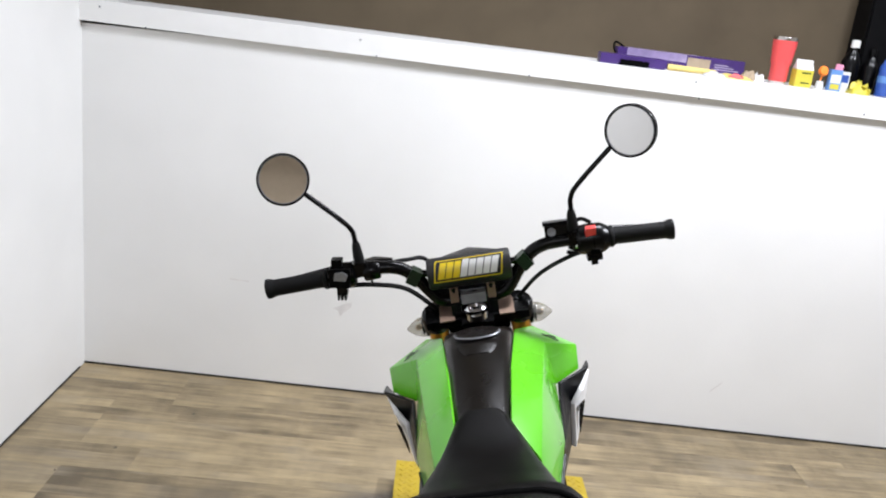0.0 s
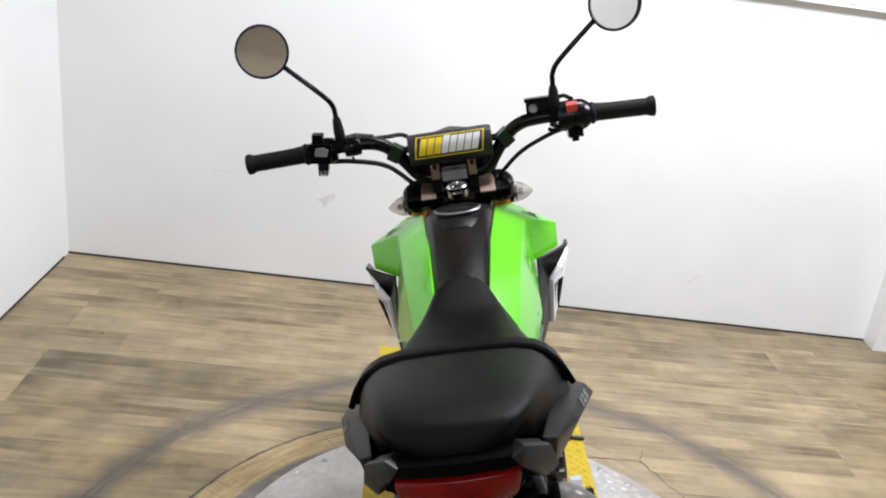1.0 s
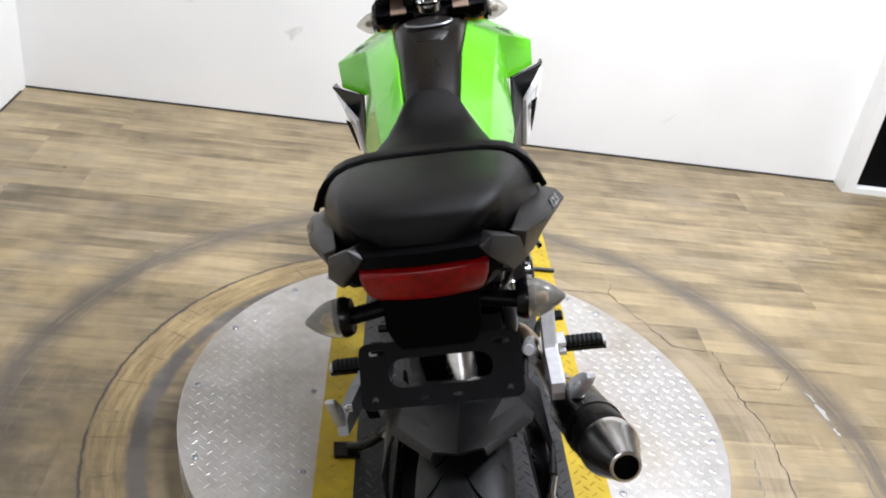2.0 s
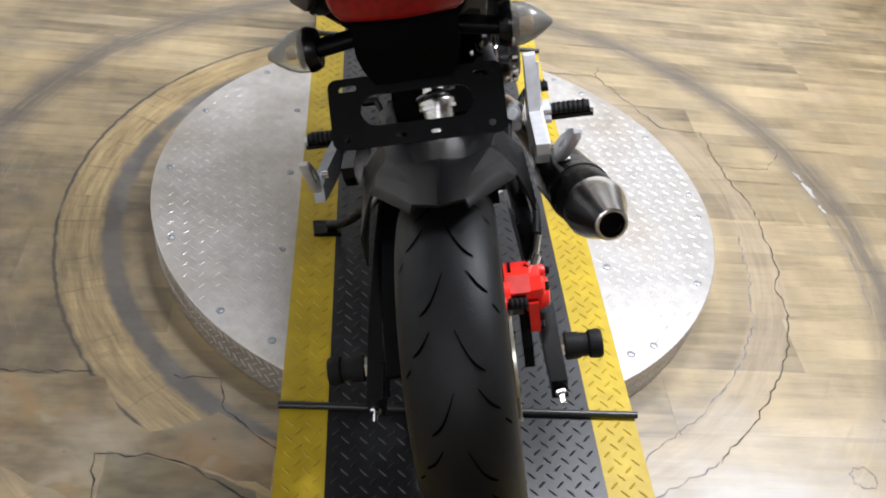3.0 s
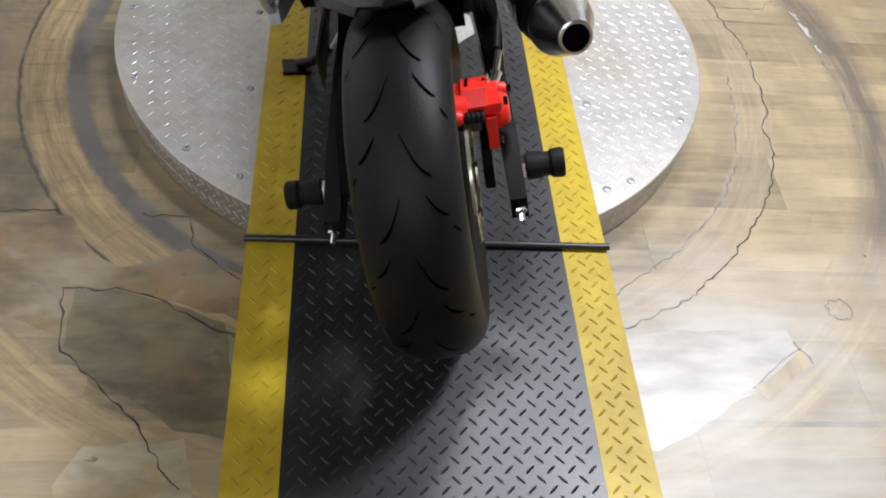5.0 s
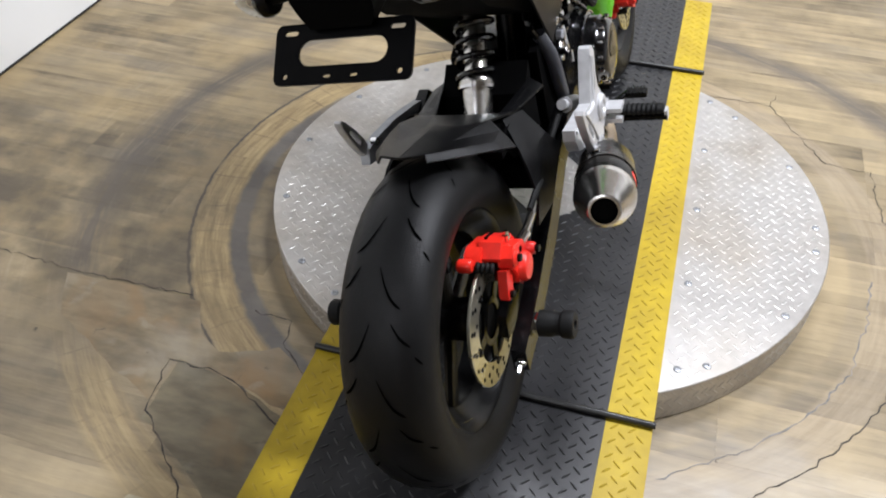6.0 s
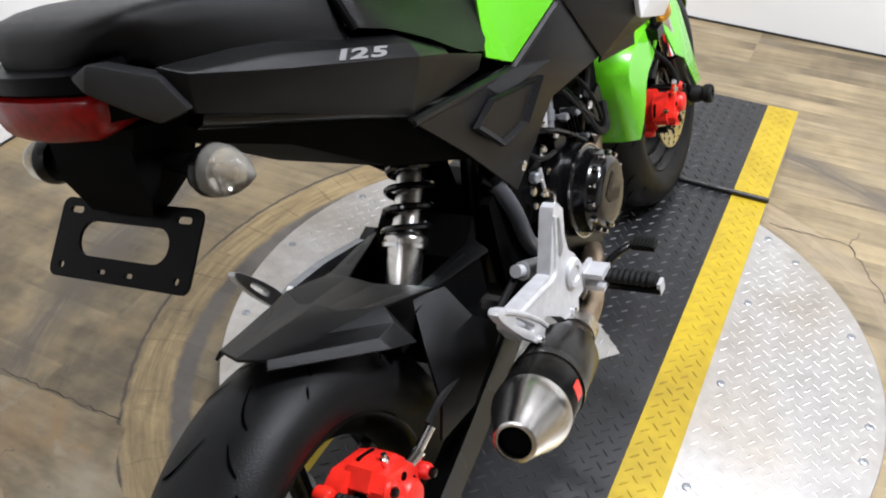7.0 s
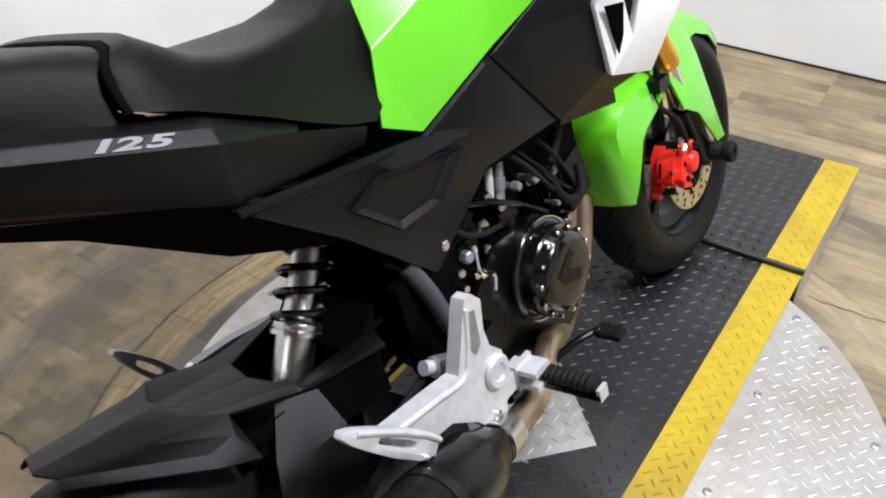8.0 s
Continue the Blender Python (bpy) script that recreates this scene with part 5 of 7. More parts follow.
part("gasket_ring", lathe([(0.0995, 0.0715), (0.0995, 0.0735), (0.1025, 0.0735), (0.1025, 0.0715)], (0, 0.645, 0.338), (1, 0, 0), 40, closed=True), CHROME, clutch)
CA, CB = Vector((0, 0.70, 0.350)), Vector((0, 0.80, 0.385))
cylinder = part("cylinder", turned(boxes(((-0.032, -0.055, -0.038), (0.032, 0.055, 0.038)), width=0.008), Matrix.Translation((CA + CB) / 2) @ pose(0, 0, 0, 12, 0, 0)), DEEP, engine, "black finned cylinder")
for k in range(9):
    c = CA.lerp(CB, k / 9 + 0.05)
    part("fin", turned(boxes(((-0.040, -0.0022, -0.046), (0.040, 0.0022, 0.046)), width=0.0008, segments=1), Matrix.Translation(c) @ pose(0, 0, 0, 12, 0, 0)), DEEP, cylinder)
# added black filler, standing in for the dark gap behind the covers
part("inner_panel", loft([[(x, y, z) for y, z in ((0.47, 0.63), (0.60, 0.71), (0.80, 0.71), (0.86, 0.60), (0.82, 0.52), (0.70, 0.50), (0.56, 0.52))] for x in (-0.086, 0.086)]), DEEP, bike, "black filler block behind the side covers")
part("cylinder_head", turned(boxes(((-0.055, -0.03, -0.060), (0.052, 0.035, 0.060)), ((0.052, -0.02, -0.03), (0.060, 0.025, 0.03)), width=0.008), Matrix.Translation((0, 0.825, 0.392)) @ pose(0, 0, 0, 14, 0, 0)), SATIN, engine)
# added dark block that stands in for the shaded space above the engine
part("engine_gap_filler", boxes(((-0.055, 0.60, 0.425), (0.055, 0.845, 0.53)), width=0.012), DEEP, engine)
ENG_BITS = [((0.070, 0.574, 0.444), 0.0105, CHROME), ((0.075, 0.612, 0.452), 0.008, CHROME), ((0.076, 0.655, 0.458), 0.007, DULL), ((0.080, 0.560, 0.418), 0.0075, CHROME), ((0.082, 0.520, 0.432), 0.0085, DULL), ((0.084, 0.535, 0.398), 0.0075, CHROME), ((0.080, 0.690, 0.452), 0.008, DULL), ((0.080, 0.735, 0.440), 0.0075, CHROME), ((0.082, 0.500, 0.398), 0.006, CHROME), ((0.085, 0.475, 0.352), 0.008, DULL), ((0.062, 0.604, 0.467), 0.0095, CHROME), ((0.062, 0.643, 0.419), 0.0075, CHROME), ((0.058, 0.798, 0.359), 0.0070, CHROME), ((0.058, 0.779, 0.338), 0.0065, CHROME), ((0.058, 0.760, 0.372), 0.0050, DULL), ((0.062, 0.695, 0.440), 0.0055, CHROME), ((0.062, 0.742, 0.450), 0.0045, CHROME), ((0.086, 0.520, 0.405), 0.0050, CHROME), ((0.086, 0.495, 0.425), 0.0070, CHROME), ((0.064, 0.570, 0.436), 0.0075, CHROME)]
for (x, y, z), r, material in ENG_BITS:
    part("bolt", lathe([(-0.03, r * 0.6), (-0.004, r * 0.6), (-0.004, r), (0.006, r), (0.008, r * 0.75), (0.008, 0)], (x, y, z), (1, -0.1, 0.05), 6), material, engine)
part("throttle_body", lathe([(0, 0.0), (0, 0.020), (0.03, 0.022), (0.035, 0.028), (0.06, 0.028), (0.065, 0.02), (0.09, 0.02), (0.09, 0)], (0.02, 0.70, 0.475), (0.3, -0.2, 0.4), 20), SATIN, bike)
part("sensor_block", boxes(((0.045, 0.515, 0.425), (0.078, 0.552, 0.447)), width=0.004), SATIN, bike)
part("sensor_block", boxes(((0.050, 0.60, 0.425), (0.082, 0.64, 0.445)), width=0.004), SATIN, bike)
part("sensor_bracket", tube((smooth_path([(0.085, 0.535, 0.44), (0.09, 0.53, 0.405), (0.088, 0.555, 0.385), (0.09, 0.548, 0.365)]), 0.004), sides=8), CHROME, bike)
part("radiator_hose", tube((smooth_path([(0.075, 0.425, 0.480), (0.086, 0.440, 0.430), (0.088, 0.455, 0.375), (0.082, 0.485, 0.330)]), 0.0115), sides=12), HOSE, bike, "grey rubber breather hose")
for k, (pts, r) in enumerate([([(0.06, 0.80, 0.47), (0.075, 0.74, 0.43), (0.088, 0.745, 0.39), (0.085, 0.79, 0.375), (0.075, 0.81, 0.41)], 0.007), ([(0.05, 0.66, 0.53), (0.075, 0.70, 0.47), (0.082, 0.75, 0.41), (0.075, 0.79, 0.38)], 0.0045), ([(0.03, 0.62, 0.54), (0.072, 0.66, 0.50), (0.08, 0.71, 0.44), (0.07, 0.73, 0.40)], 0.004), ([(0.06, 0.52, 0.50), (0.082, 0.58, 0.475), (0.084, 0.64, 0.44), (0.09, 0.69, 0.40)], 0.0045), ([(0.07, 0.40, 0.50), (0.075, 0.44, 0.46), (0.07, 0.50, 0.45), (0.07, 0.56, 0.47)], 0.006)]):
    part("cable", tube((smooth_path(pts), r), sides=8), SATIN if k else GRIP, bike, "black rubber cable")
part("idle_adjuster", tube(([(0.058, 0.652, 0.495), (0.060, 0.634, 0.440)], 0.0075), ([(0.059, 0.645, 0.475), (0.0595, 0.640, 0.460)], 0.0095), sides=12), DULL, bike)
part("choke_lever", tube(([(0.060, 0.628, 0.500), (0.062, 0.615, 0.462)], 0.0060), sides=10), CAST, bike)
for pts in ([(0.055, 0.62, 0.54), (0.082, 0.655, 0.50), (0.086, 0.70, 0.445), (0.075, 0.755, 0.385)], [(0.05, 0.70, 0.53), (0.080, 0.735, 0.475), (0.084, 0.775, 0.405), (0.066, 0.80, 0.36)], [(0.06, 0.50, 0.51), (0.088, 0.515, 0.47), (0.088, 0.555, 0.445), (0.080, 0.60, 0.43)]):
    part("cable", tube((smooth_path(pts), 0.0036), sides=8), GRIP, bike, "black rubber cable")
part("engine_stay", prism([(0.50, 0.47), (0.53, 0.48), (0.60, 0.43), (0.59, 0.415)], 0.062, 0.070), SATIN, bike)

# exhaust
MA, MB = Vector((0.223, 0.112, 0.355)), Vector((0.160, 0.425, 0.250))
mx = (MB - MA).normalized()
muff = part("muffler", lathe([(0.068, 0.0), (0.068, 0.0425), (0.072, 0.0455), (0.235, 0.0455), (0.240, 0.044), (0.285, 0.030), (0.305, 0.022), (0.305, 0.0)], MA, mx, 40), MUFFLER, bike, "dark steel muffler can")
part("muffler_tip", lathe([(0.0, 0.0215), (0.0015, 0.0240), (0.020, 0.030), (0.055, 0.0435), (0.066, 0.0462), (0.074, 0.0462), (0.074, 0.040), (0.055, 0.036), (0.010, 0.0205), (0.0, 0.0190)], MA, mx, 48, closed=True), STEEL, muff, "brushed steel cone tip")
part("muffler_bore", lathe([(0.012, 0.0), (0.012, 0.0195), (0.07, 0.0195), (0.07, 0)], MA, mx, 32), DEEP, muff)
part("muffler_clamp", lathe([(0.135, 0.0458), (0.135, 0.0478), (0.150, 0.0478), (0.150, 0.0458)], MA, mx, 40, closed=True), MUFFLER, muff)
badge = bmesh.new()
out = (Vector((0.9, 0, 0.25)) - mx * mx.dot(Vector((0.9, 0, 0.25)))).normalized()
rise = mx.cross(out)
loft([[MA + (out * math.cos(a) + rise * math.sin(a)) * r + mx * z for r, sweep_range in ((0.0462, range(-12, 13, 4)), (0.0450, range(12, -13, -4))) for a in (radians(t) for t in sweep_range)] for z in (0.104, 0.126)], bm=badge)
part("muffler_badge", badge, REDSWITCH, muff, "small red badge")
pipe = smooth_path([MB + mx * -0.02, MB + mx * 0.04, Vector((0.140, 0.520, 0.232)), Vector((0.112, 0.600, 0.240)), Vector((0.080, 0.670, 0.205)), Vector((0.035, 0.760, 0.170)), Vector((0.01, 0.86, 0.20)), Vector((0, 0.92, 0.29))], 8)
part("exhaust_pipe", sweep(bmesh.new(), pipe, 0.0185, 14), TITAN, bike, "heat-tinted exhaust pipe")
part("heat_shield", lathe([(0.30, 0.026), (0.30, 0.028), (0.34, 0.026), (0.34, 0.024)], MA, mx, 24, closed=True), STEEL, bike)

# foot controls
def hanger_bm(s):
    """Cast hanger with the folded passenger peg behind it."""
    crown_pts = [(0.395, 0.405), (0.413, 0.440), (0.420, 0.450), (0.432, 0.450), (0.445, 0.434), (0.437, 0.398)] if s > 0 else [(0.398, 0.388), (0.418, 0.394)]
    bm = prism(crown_pts + [(0.440, 0.372), (0.458, 0.352), (0.458, 0.320), (0.447, 0.295), (0.437, 0.256), (0.420, 0.252), (0.404, 0.275), (0.386, 0.300), (0.348, 0.330), (0.300, 0.338), (0.272, 0.352), (0.258, 0.378), (0.262, 0.394), (0.336, 0.382), (0.378, 0.374)], 0.137, 0.156)
    bevel(bm, 0.005, 3)
    lathe([(0.150, 0.0), (0.150, 0.022), (0.160, 0.022), (0.163, 0.019), (0.163, 0.012), (0.160, 0.010), (0.160, 0)], (0, 0.438, 0.335), (1, 0, 0), 28, bm=bm)
    return mirror(bm) if s < 0 else bm


PEG_TIP = Vector((0.182, 0.182, 0.470))
PEG_ROOTS = {1: Vector((0.166, 0.296, 0.348)), -1: Vector((0.187, 0.240, 0.383))}


def passenger_peg_bm(s):
    """A folded passenger peg: a flat tapered casting with a long slot through it and a raised rim."""
    root, slim = PEG_ROOTS[s], 1.0 if s > 0 else 0.80
    run = PEG_TIP - root
    along = run.normalized()
    across = (Vector((0.0, 0.72, 0.69)) - along * along.dot(Vector((0.0, 0.72, 0.69)))).normalized()
    out = along.cross(across)
    out = out if out.x > 0 else -out
    size = run.length
    half = [(u, w * slim) for u, w in ((0.0, 0.0130), (0.16, 0.0155), (0.45, 0.0150), (0.72, 0.0115), (0.90, 0.0080), (1.0, 0.0036))]
    outer = half + [(u, -w) for u, w in reversed(half)]
    slot = [(0.26, 0.0030), (0.32, 0.0044), (0.58, 0.0040), (0.66, 0.0024), (0.66, -0.0024), (0.58, -0.0040), (0.32, -0.0044), (0.26, -0.0030)]
    bm = bmesh.new()
    edges = []
    for loop_points in (outer, slot):
        vv = [bm.verts.new(root + along * u * size + across * w) for u, w in loop_points]
        edges += [bm.edges.new((a, c)) for a, c in zip(vv, vv[1:] + vv[:1])]
    bmesh.ops.triangle_fill(bm, use_beauty=True, use_dissolve=True, edges=edges)
    ext = bmesh.ops.extrude_face_region(bm, geom=bm.faces[:])
    bmesh.ops.translate(bm, verts=[v for v in ext["geom"] if isinstance(v, bmesh.types.BMVert)], vec=out * 0.013)
    bmesh.ops.recalc_face_normals(bm, faces=bm.faces[:])
    bevel(bm, 0.0032, 2)
    ridge = [root + along * u * size + across * (w - 0.004) + out * 0.0125 for u, w in half[:-1]]
    sweep(bm, ridge, 0.0034, 8)
    return mirror(bm) if s < 0 else bm


for s in (1, -1):
    tint = CAST if s > 0 else SATIN
    hang = part("peg_hanger", hanger_bm(s), tint, bike, "cast aluminium footpeg hanger" if s > 0 else "black footpeg hanger", sharp=28)
    ridge_end = [(0.402, 0.392), (0.416, 0.440)] if s > 0 else [(0.400, 0.372)]
    # greyer patch on the outer face, recess shade put into its colour
    recess = prism([(0.402, 0.398), (0.418, 0.434), (0.430, 0.430), (0.426, 0.385), (0.414, 0.378)], s * 0.1562, s * 0.1568)
    if s > 0:
        part("hanger_recess_shade", recess, DULL, hang)
    part("hanger_ridge", tube((smooth_path([(s * 0.156, 0.268, 0.386), (s * 0.157, 0.336, 0.374), (s * 0.157, 0.384, 0.366)] + [(s * 0.1565, y, z) for y, z in ridge_end]), 0.0035), sides=8), tint, hang)
    part("hanger_bolt", lathe([(0.155, 0.007), (0.161, 0.007), (0.1625, 0.005), (0.1625, 0)], (0, 0.420, 0.282), (s, 0, 0), 12), CHROME, hang)
    pp = part("passenger_peg", passenger_peg_bm(s), CAST, bike, "folded aluminium passenger footpeg", sharp=28)
    part("peg_pivot_bolt", lathe([(0.176, 0.007), (0.186, 0.007), (0.188, 0.005), (0.188, 0)], (0, PEG_ROOTS[s].y - 0.020 * s, PEG_ROOTS[s].z + 0.004), (s, 0, 0), 10), CHROME, pp)
    if s < 0:
        arm = loft([[(x - 0.008, y - w * 0.5, z - w), (x + 0.008, y - w * 0.5, z - w), (x + 0.008, y + w * 0.5, z + w), (x - 0.008, y + w * 0.5, z + w)] for x, y, z, w in ((-0.192, 0.234, 0.372, 0.011), (-0.186, 0.262, 0.374, 0.016), (-0.172, 0.310, 0.377, 0.017), (-0.158, 0.360, 0.376, 0.015), (-0.150, 0.402, 0.372, 0.012))])
        bevel(arm, 0.004, 2)
        part("hanger_arm", arm, DULL, hang, "dull grey cast arm", sharp=28)
    part("peg_bracket", turned(boxes(((-0.006, -0.016, 0.006), (0.022, 0.016, 0.014)), ((-0.006, -0.016, -0.014), (0.022, 0.016, -0.006)), ((-0.012, -0.018, -0.018), (-0.005, 0.018, 0.018)), width=0.002), pose(s * 0.160, 0.492, 0.292, 0, 0, 0 if s > 0 else 180)), tint, hang)
    part("peg_arm", boxes(((min(s * 0.136, s * 0.152), 0.445, 0.280), (max(s * 0.136, s * 0.152), 0.500, 0.306)), width=0.004), tint, hang)
    rp = part("rider_footpeg", boxes(((min(s * 0.166, s * 0.256), 0.492, 0.272), (max(s * 0.166, s * 0.256), 0.512, 0.280)), width=0.0015), SATIN, bike, "black steel footpeg with a rubber pad")
    part("peg_end", boxes(((min(s * 0.252, s * 0.257), 0.493, 0.270), (max(s * 0.252, s * 0.257), 0.511, 0.288)), width=0.0015), CAST, rp, "bare steel end plate")
    ribs = [(0.176, 0.0095)] + [(0.178 + 0.0042 * k, 0.0125 if k % 2 else 0.0105) for k in range(17)] + [(0.2505, 0.0095)]
    pad = loft([[(s * x, 0.502 + r * 1.15 * math.cos(a), 0.2895 + r * 0.80 * math.sin(a)) for a in (2 * math.pi * k / 12 for k in range(12))] for x, r in ribs])
    part("rubber_pad", pad, GRIP, rp, "black ribbed rubber pad")
part("master_cylinder", tube(([(0.112, 0.385, 0.370), (0.118, 0.425, 0.352)], 0.013), ([(0.110, 0.372, 0.378), (0.112, 0.388, 0.368)], 0.009), ([(0.116, 0.40, 0.335), (0.122, 0.44, 0.325)], 0.009), sides=14), CAST, bike, "small alloy brake cylinder")
pedal = part("brake_pedal", tube((smooth_path([(0.150, 0.455, 0.275), (0.135, 0.53, 0.245), (0.140, 0.62, 0.235), (0.158, 0.662, 0.234)]), 0.0065), sides=10), SATIN, bike, "black brake pedal arm")
pad = part("pedal_pad", boxes(((0.155, 0.650, 0.229), (0.195, 0.672, 0.238)), width=0.001, segments=1), GRIP, pedal, "black rubber pad")
for k in range(6):
    part("rib", boxes(((0.157 + 0.006 * k, 0.648, 0.2375), (0.160 + 0.006 * k, 0.674, 0.2415)), width=0.0006, segments=1), GRIP, pedal)
part("shift_lever", tube((smooth_path([(-0.115, 0.52, 0.255), (-0.125, 0.60, 0.262), (-0.135, 0.635, 0.265)]), 0.006), ([(-0.130, 0.635, 0.265), (-0.175, 0.637, 0.265)], 0.009), sides=10), SATIN, bike)
FOOT = Vector((-0.262, 0.505, 0.0715))
stand = part("side_stand", tube((smooth_path([(-0.105, 0.44, 0.225), (-0.150, 0.455, 0.17), (-0.215, 0.488, 0.10), tuple(FOOT + Vector((0.004, 0, 0.008)))]), 0.0095), sides=10), SATIN, bike, "black side stand, folded out")
part("stand_foot", turned(boxes(((-0.028, -0.020, -0.003), (0.024, 0.020, 0.005)), width=0.002), Matrix.Translation(FOOT) @ pose(0, 0, 0, 0, 14.5, 8)), SATIN, stand)
part("stand_spring", tube(([(-0.112, 0.43, 0.23), (-0.175, 0.46, 0.14)], 0.006), sides=8), DULL, stand)

# front end: fork, clamps, mudguard
UP = Vector((0, -math.sin(radians(RAKE)), math.cos(radians(RAKE))))
for s in (1, -1):
    foot = FRONT_AXLE + Vector((s * 0.086, 0.0, 0))
    leg = part("fork_leg", steered(lathe([(0.225, 0.0), (0.225, 0.0190), (0.228, 0.0215), (0.250, 0.0225), (0.262, 0.0205), (0.640, 0.0205), (0.640, 0)], foot, UP, 28)), GOLD, bike, "gold anodised fork tube")
    part("fork_slider", steered(lathe([(0.08, 0.0), (0.08, 0.0155), (0.232, 0.0155), (0.232, 0)], foot, UP, 24)), CHROME, leg, "chrome fork slider")
    part("fork_foot", steered(lathe([(-0.030, 0.0), (-0.028, 0.014), (-0.012, 0.020), (0.014, 0.021), (0.05, 0.0185), (0.105, 0.0205), (0.125, 0.0195), (0.128, 0.016), (0.128, 0)], foot, UP, 24)), SATIN, leg)
    part("fork_cap", steered(lathe([(0.616, 0.0), (0.616, 0.0275), (0.620, 0.0290), (0.648, 0.0290), (0.653, 0.0265), (0.656, 0.020), (0.662, 0.014), (0.670, 0.013), (0.671, 0)], foot, UP, 24)), SATIN, leg)
part("lower_triple_clamp", steered(turned(boxes(((-0.115, -0.035, -0.014), (0.115, 0.030, 0.014)), width=0.008), Matrix.Translation((0, 1.005, 0.675)) @ pose(0, 0, 0, RAKE, 0, 0))), SATIN, bike, "black lower triple clamp")
part("upper_triple_clamp", steered(turned(boxes(((-0.104, -0.024, -0.010), (-0.028, 0.026, 0.010)), ((0.028, -0.024, -0.010), (0.104, 0.026, 0.010)), ((-0.032, -0.040, -0.009), (0.032, 0.018, 0.009)), width=0.007), Matrix.Translation((0, 0.905, 0.822)) @ pose(0, 0, 0, RAKE, 0, 0))), SATIN, bike, "black upper triple clamp")
for s in (1, -1):
    part("clamp_plate", steered(turned(boxes(((s * 0.060 - 0.015, -0.028, 0.0105), (s * 0.060 + 0.015, 0.020, 0.0135)), width=0.002), Matrix.Translation((0, 0.905, 0.822)) @ pose(0, 0, 0, RAKE, 0, 0))), BRONZE, bike, "bronze plate on the triple clamp")
part("clamp_bridge", steered(boxes(((-0.024, 0.820, 0.872), (0.024, 0.850, 0.890)), width=0.003)), DULL, bike)
part("ignition_lock", steered(lathe([(0, 0.022), (0.016, 0.022), (0.019, 0.018), (0.019, 0.011), (0.012, 0.010), (0.012, 0)], (0, 0.862, 0.832), UP, 24)), CHROME, bike, "chrome ignition lock")


def guard_ring(a, r, wide, drop):
    """Section of the front mudguard at angle a round the axle (0 straight up, + to the rear)."""
    ca, sa = math.cos(radians(a)), math.sin(radians(a))
    out = []
    for u, v in ((-1, -drop), (-0.93, -0.012), (-0.62, 0.0), (0, 0.004), (0.62, 0.0), (0.93, -0.012), (1, -drop)):
        out.append((u * wide, r + v))
    for u, v in ((0.96, -drop), (0.88, -0.015), (0.58, -0.0045), (0, -0.0005), (-0.58, -0.0045), (-0.88, -0.015), (-0.96, -drop)):
        out.append((u * wide, r + v))
    return [(x, FRONT_AXLE.y - rr * sa, FRONT_AXLE.z + rr * ca) for x, rr in out]


GUARD = [(-72, 0.247, 0.030, 0.014), (-64, 0.249, 0.046, 0.022), (-55, 0.250, 0.057, 0.028), (-38, 0.250, 0.064, 0.034), (-20, 0.249, 0.066, 0.040), (0, 0.249, 0.068, 0.050), (18, 0.252, 0.072, 0.064), (34, 0.264, 0.080, 0.072), (46, 0.305, 0.086, 0.090), (55, 0.352, 0.090, 0.105), (60, 0.350, 0.091, 0.092), (68, 0.318, 0.090, 0.062), (76, 0.294, 0.087, 0.036), (83, 0.277, 0.080, 0.016)]
guard = part("front_mudguard", steered(loft([guard_ring(*g) for g in GUARD])), GREEN, bike, "glossy lime-green front mudguard", sharp=58)
FLAP = {"a": (0.066, 1.130, 0.500), "b": (0.066, 1.230, 0.470), "c": (0.092, 1.214, 0.412), "d": (0.112, 1.246, 0.246), "e": (0.112, 1.212, 0.250), "f": (0.111, 1.150, 0.335), "g": (0.110, 1.098, 0.366), "h": (0.098, 1.086, 0.418), "i": (0.101, 1.160, 0.400)}
FLAP_F = [("a", "b", "c", "i"), ("a", "i", "h"), ("h", "i", "f", "g"), ("i", "c", "d", "f"), ("f", "d", "e")]
for s in (1, -1):
    part("mudguard_flap", steered(shell(FLAP, FLAP_F, 0.004, s, 0.0012, (0, 1.16, 0.36))), GREEN, guard, "glossy lime-green mudguard side flap", sharp=22)
hose = smooth_path([(0.03, 0.90, 0.78), (0.075, 1.02, 0.62), (0.088, 1.060, 0.45), (0.078, 1.055, 0.40), (0.100, 1.085, 0.35), (0.112, 1.092, 0.30)])
part("brake_hose", steered(sweep(bmesh.new(), hose, 0.0052, 8)), GRIP, bike, "black front brake hose")
part("hose_clip", steered(boxes(((0.074, 1.040, 0.418), (0.100, 1.075, 0.438)), width=0.004)), SATIN, bike)

# handlebar and what is clamped to it
BAR = [(0, 0.838, 0.878), (0.045, 0.838, 0.877), (0.068, 0.837, 0.886), (0.090, 0.836, 0.916), (0.112, 0.834, 0.944), (0.140, 0.831, 0.961), (0.18, 0.828, 0.966), (0.26, 0.820, 0.966), (0.386, 0.811, 0.961)]
barp = smooth_path([(-x, y, z) for x, y, z in reversed(BAR[1:])] + BAR, 5)
bars = part("handlebar", steered(sweep(bmesh.new(), barp, 0.0125, 14)), SATIN, bike, "black motocross handlebar")
part("crossbar", steered(tube(([(-0.108, 0.833, 0.940), (0.108, 0.833, 0.940)], 0.007), sides=12)), SATIN, bars)
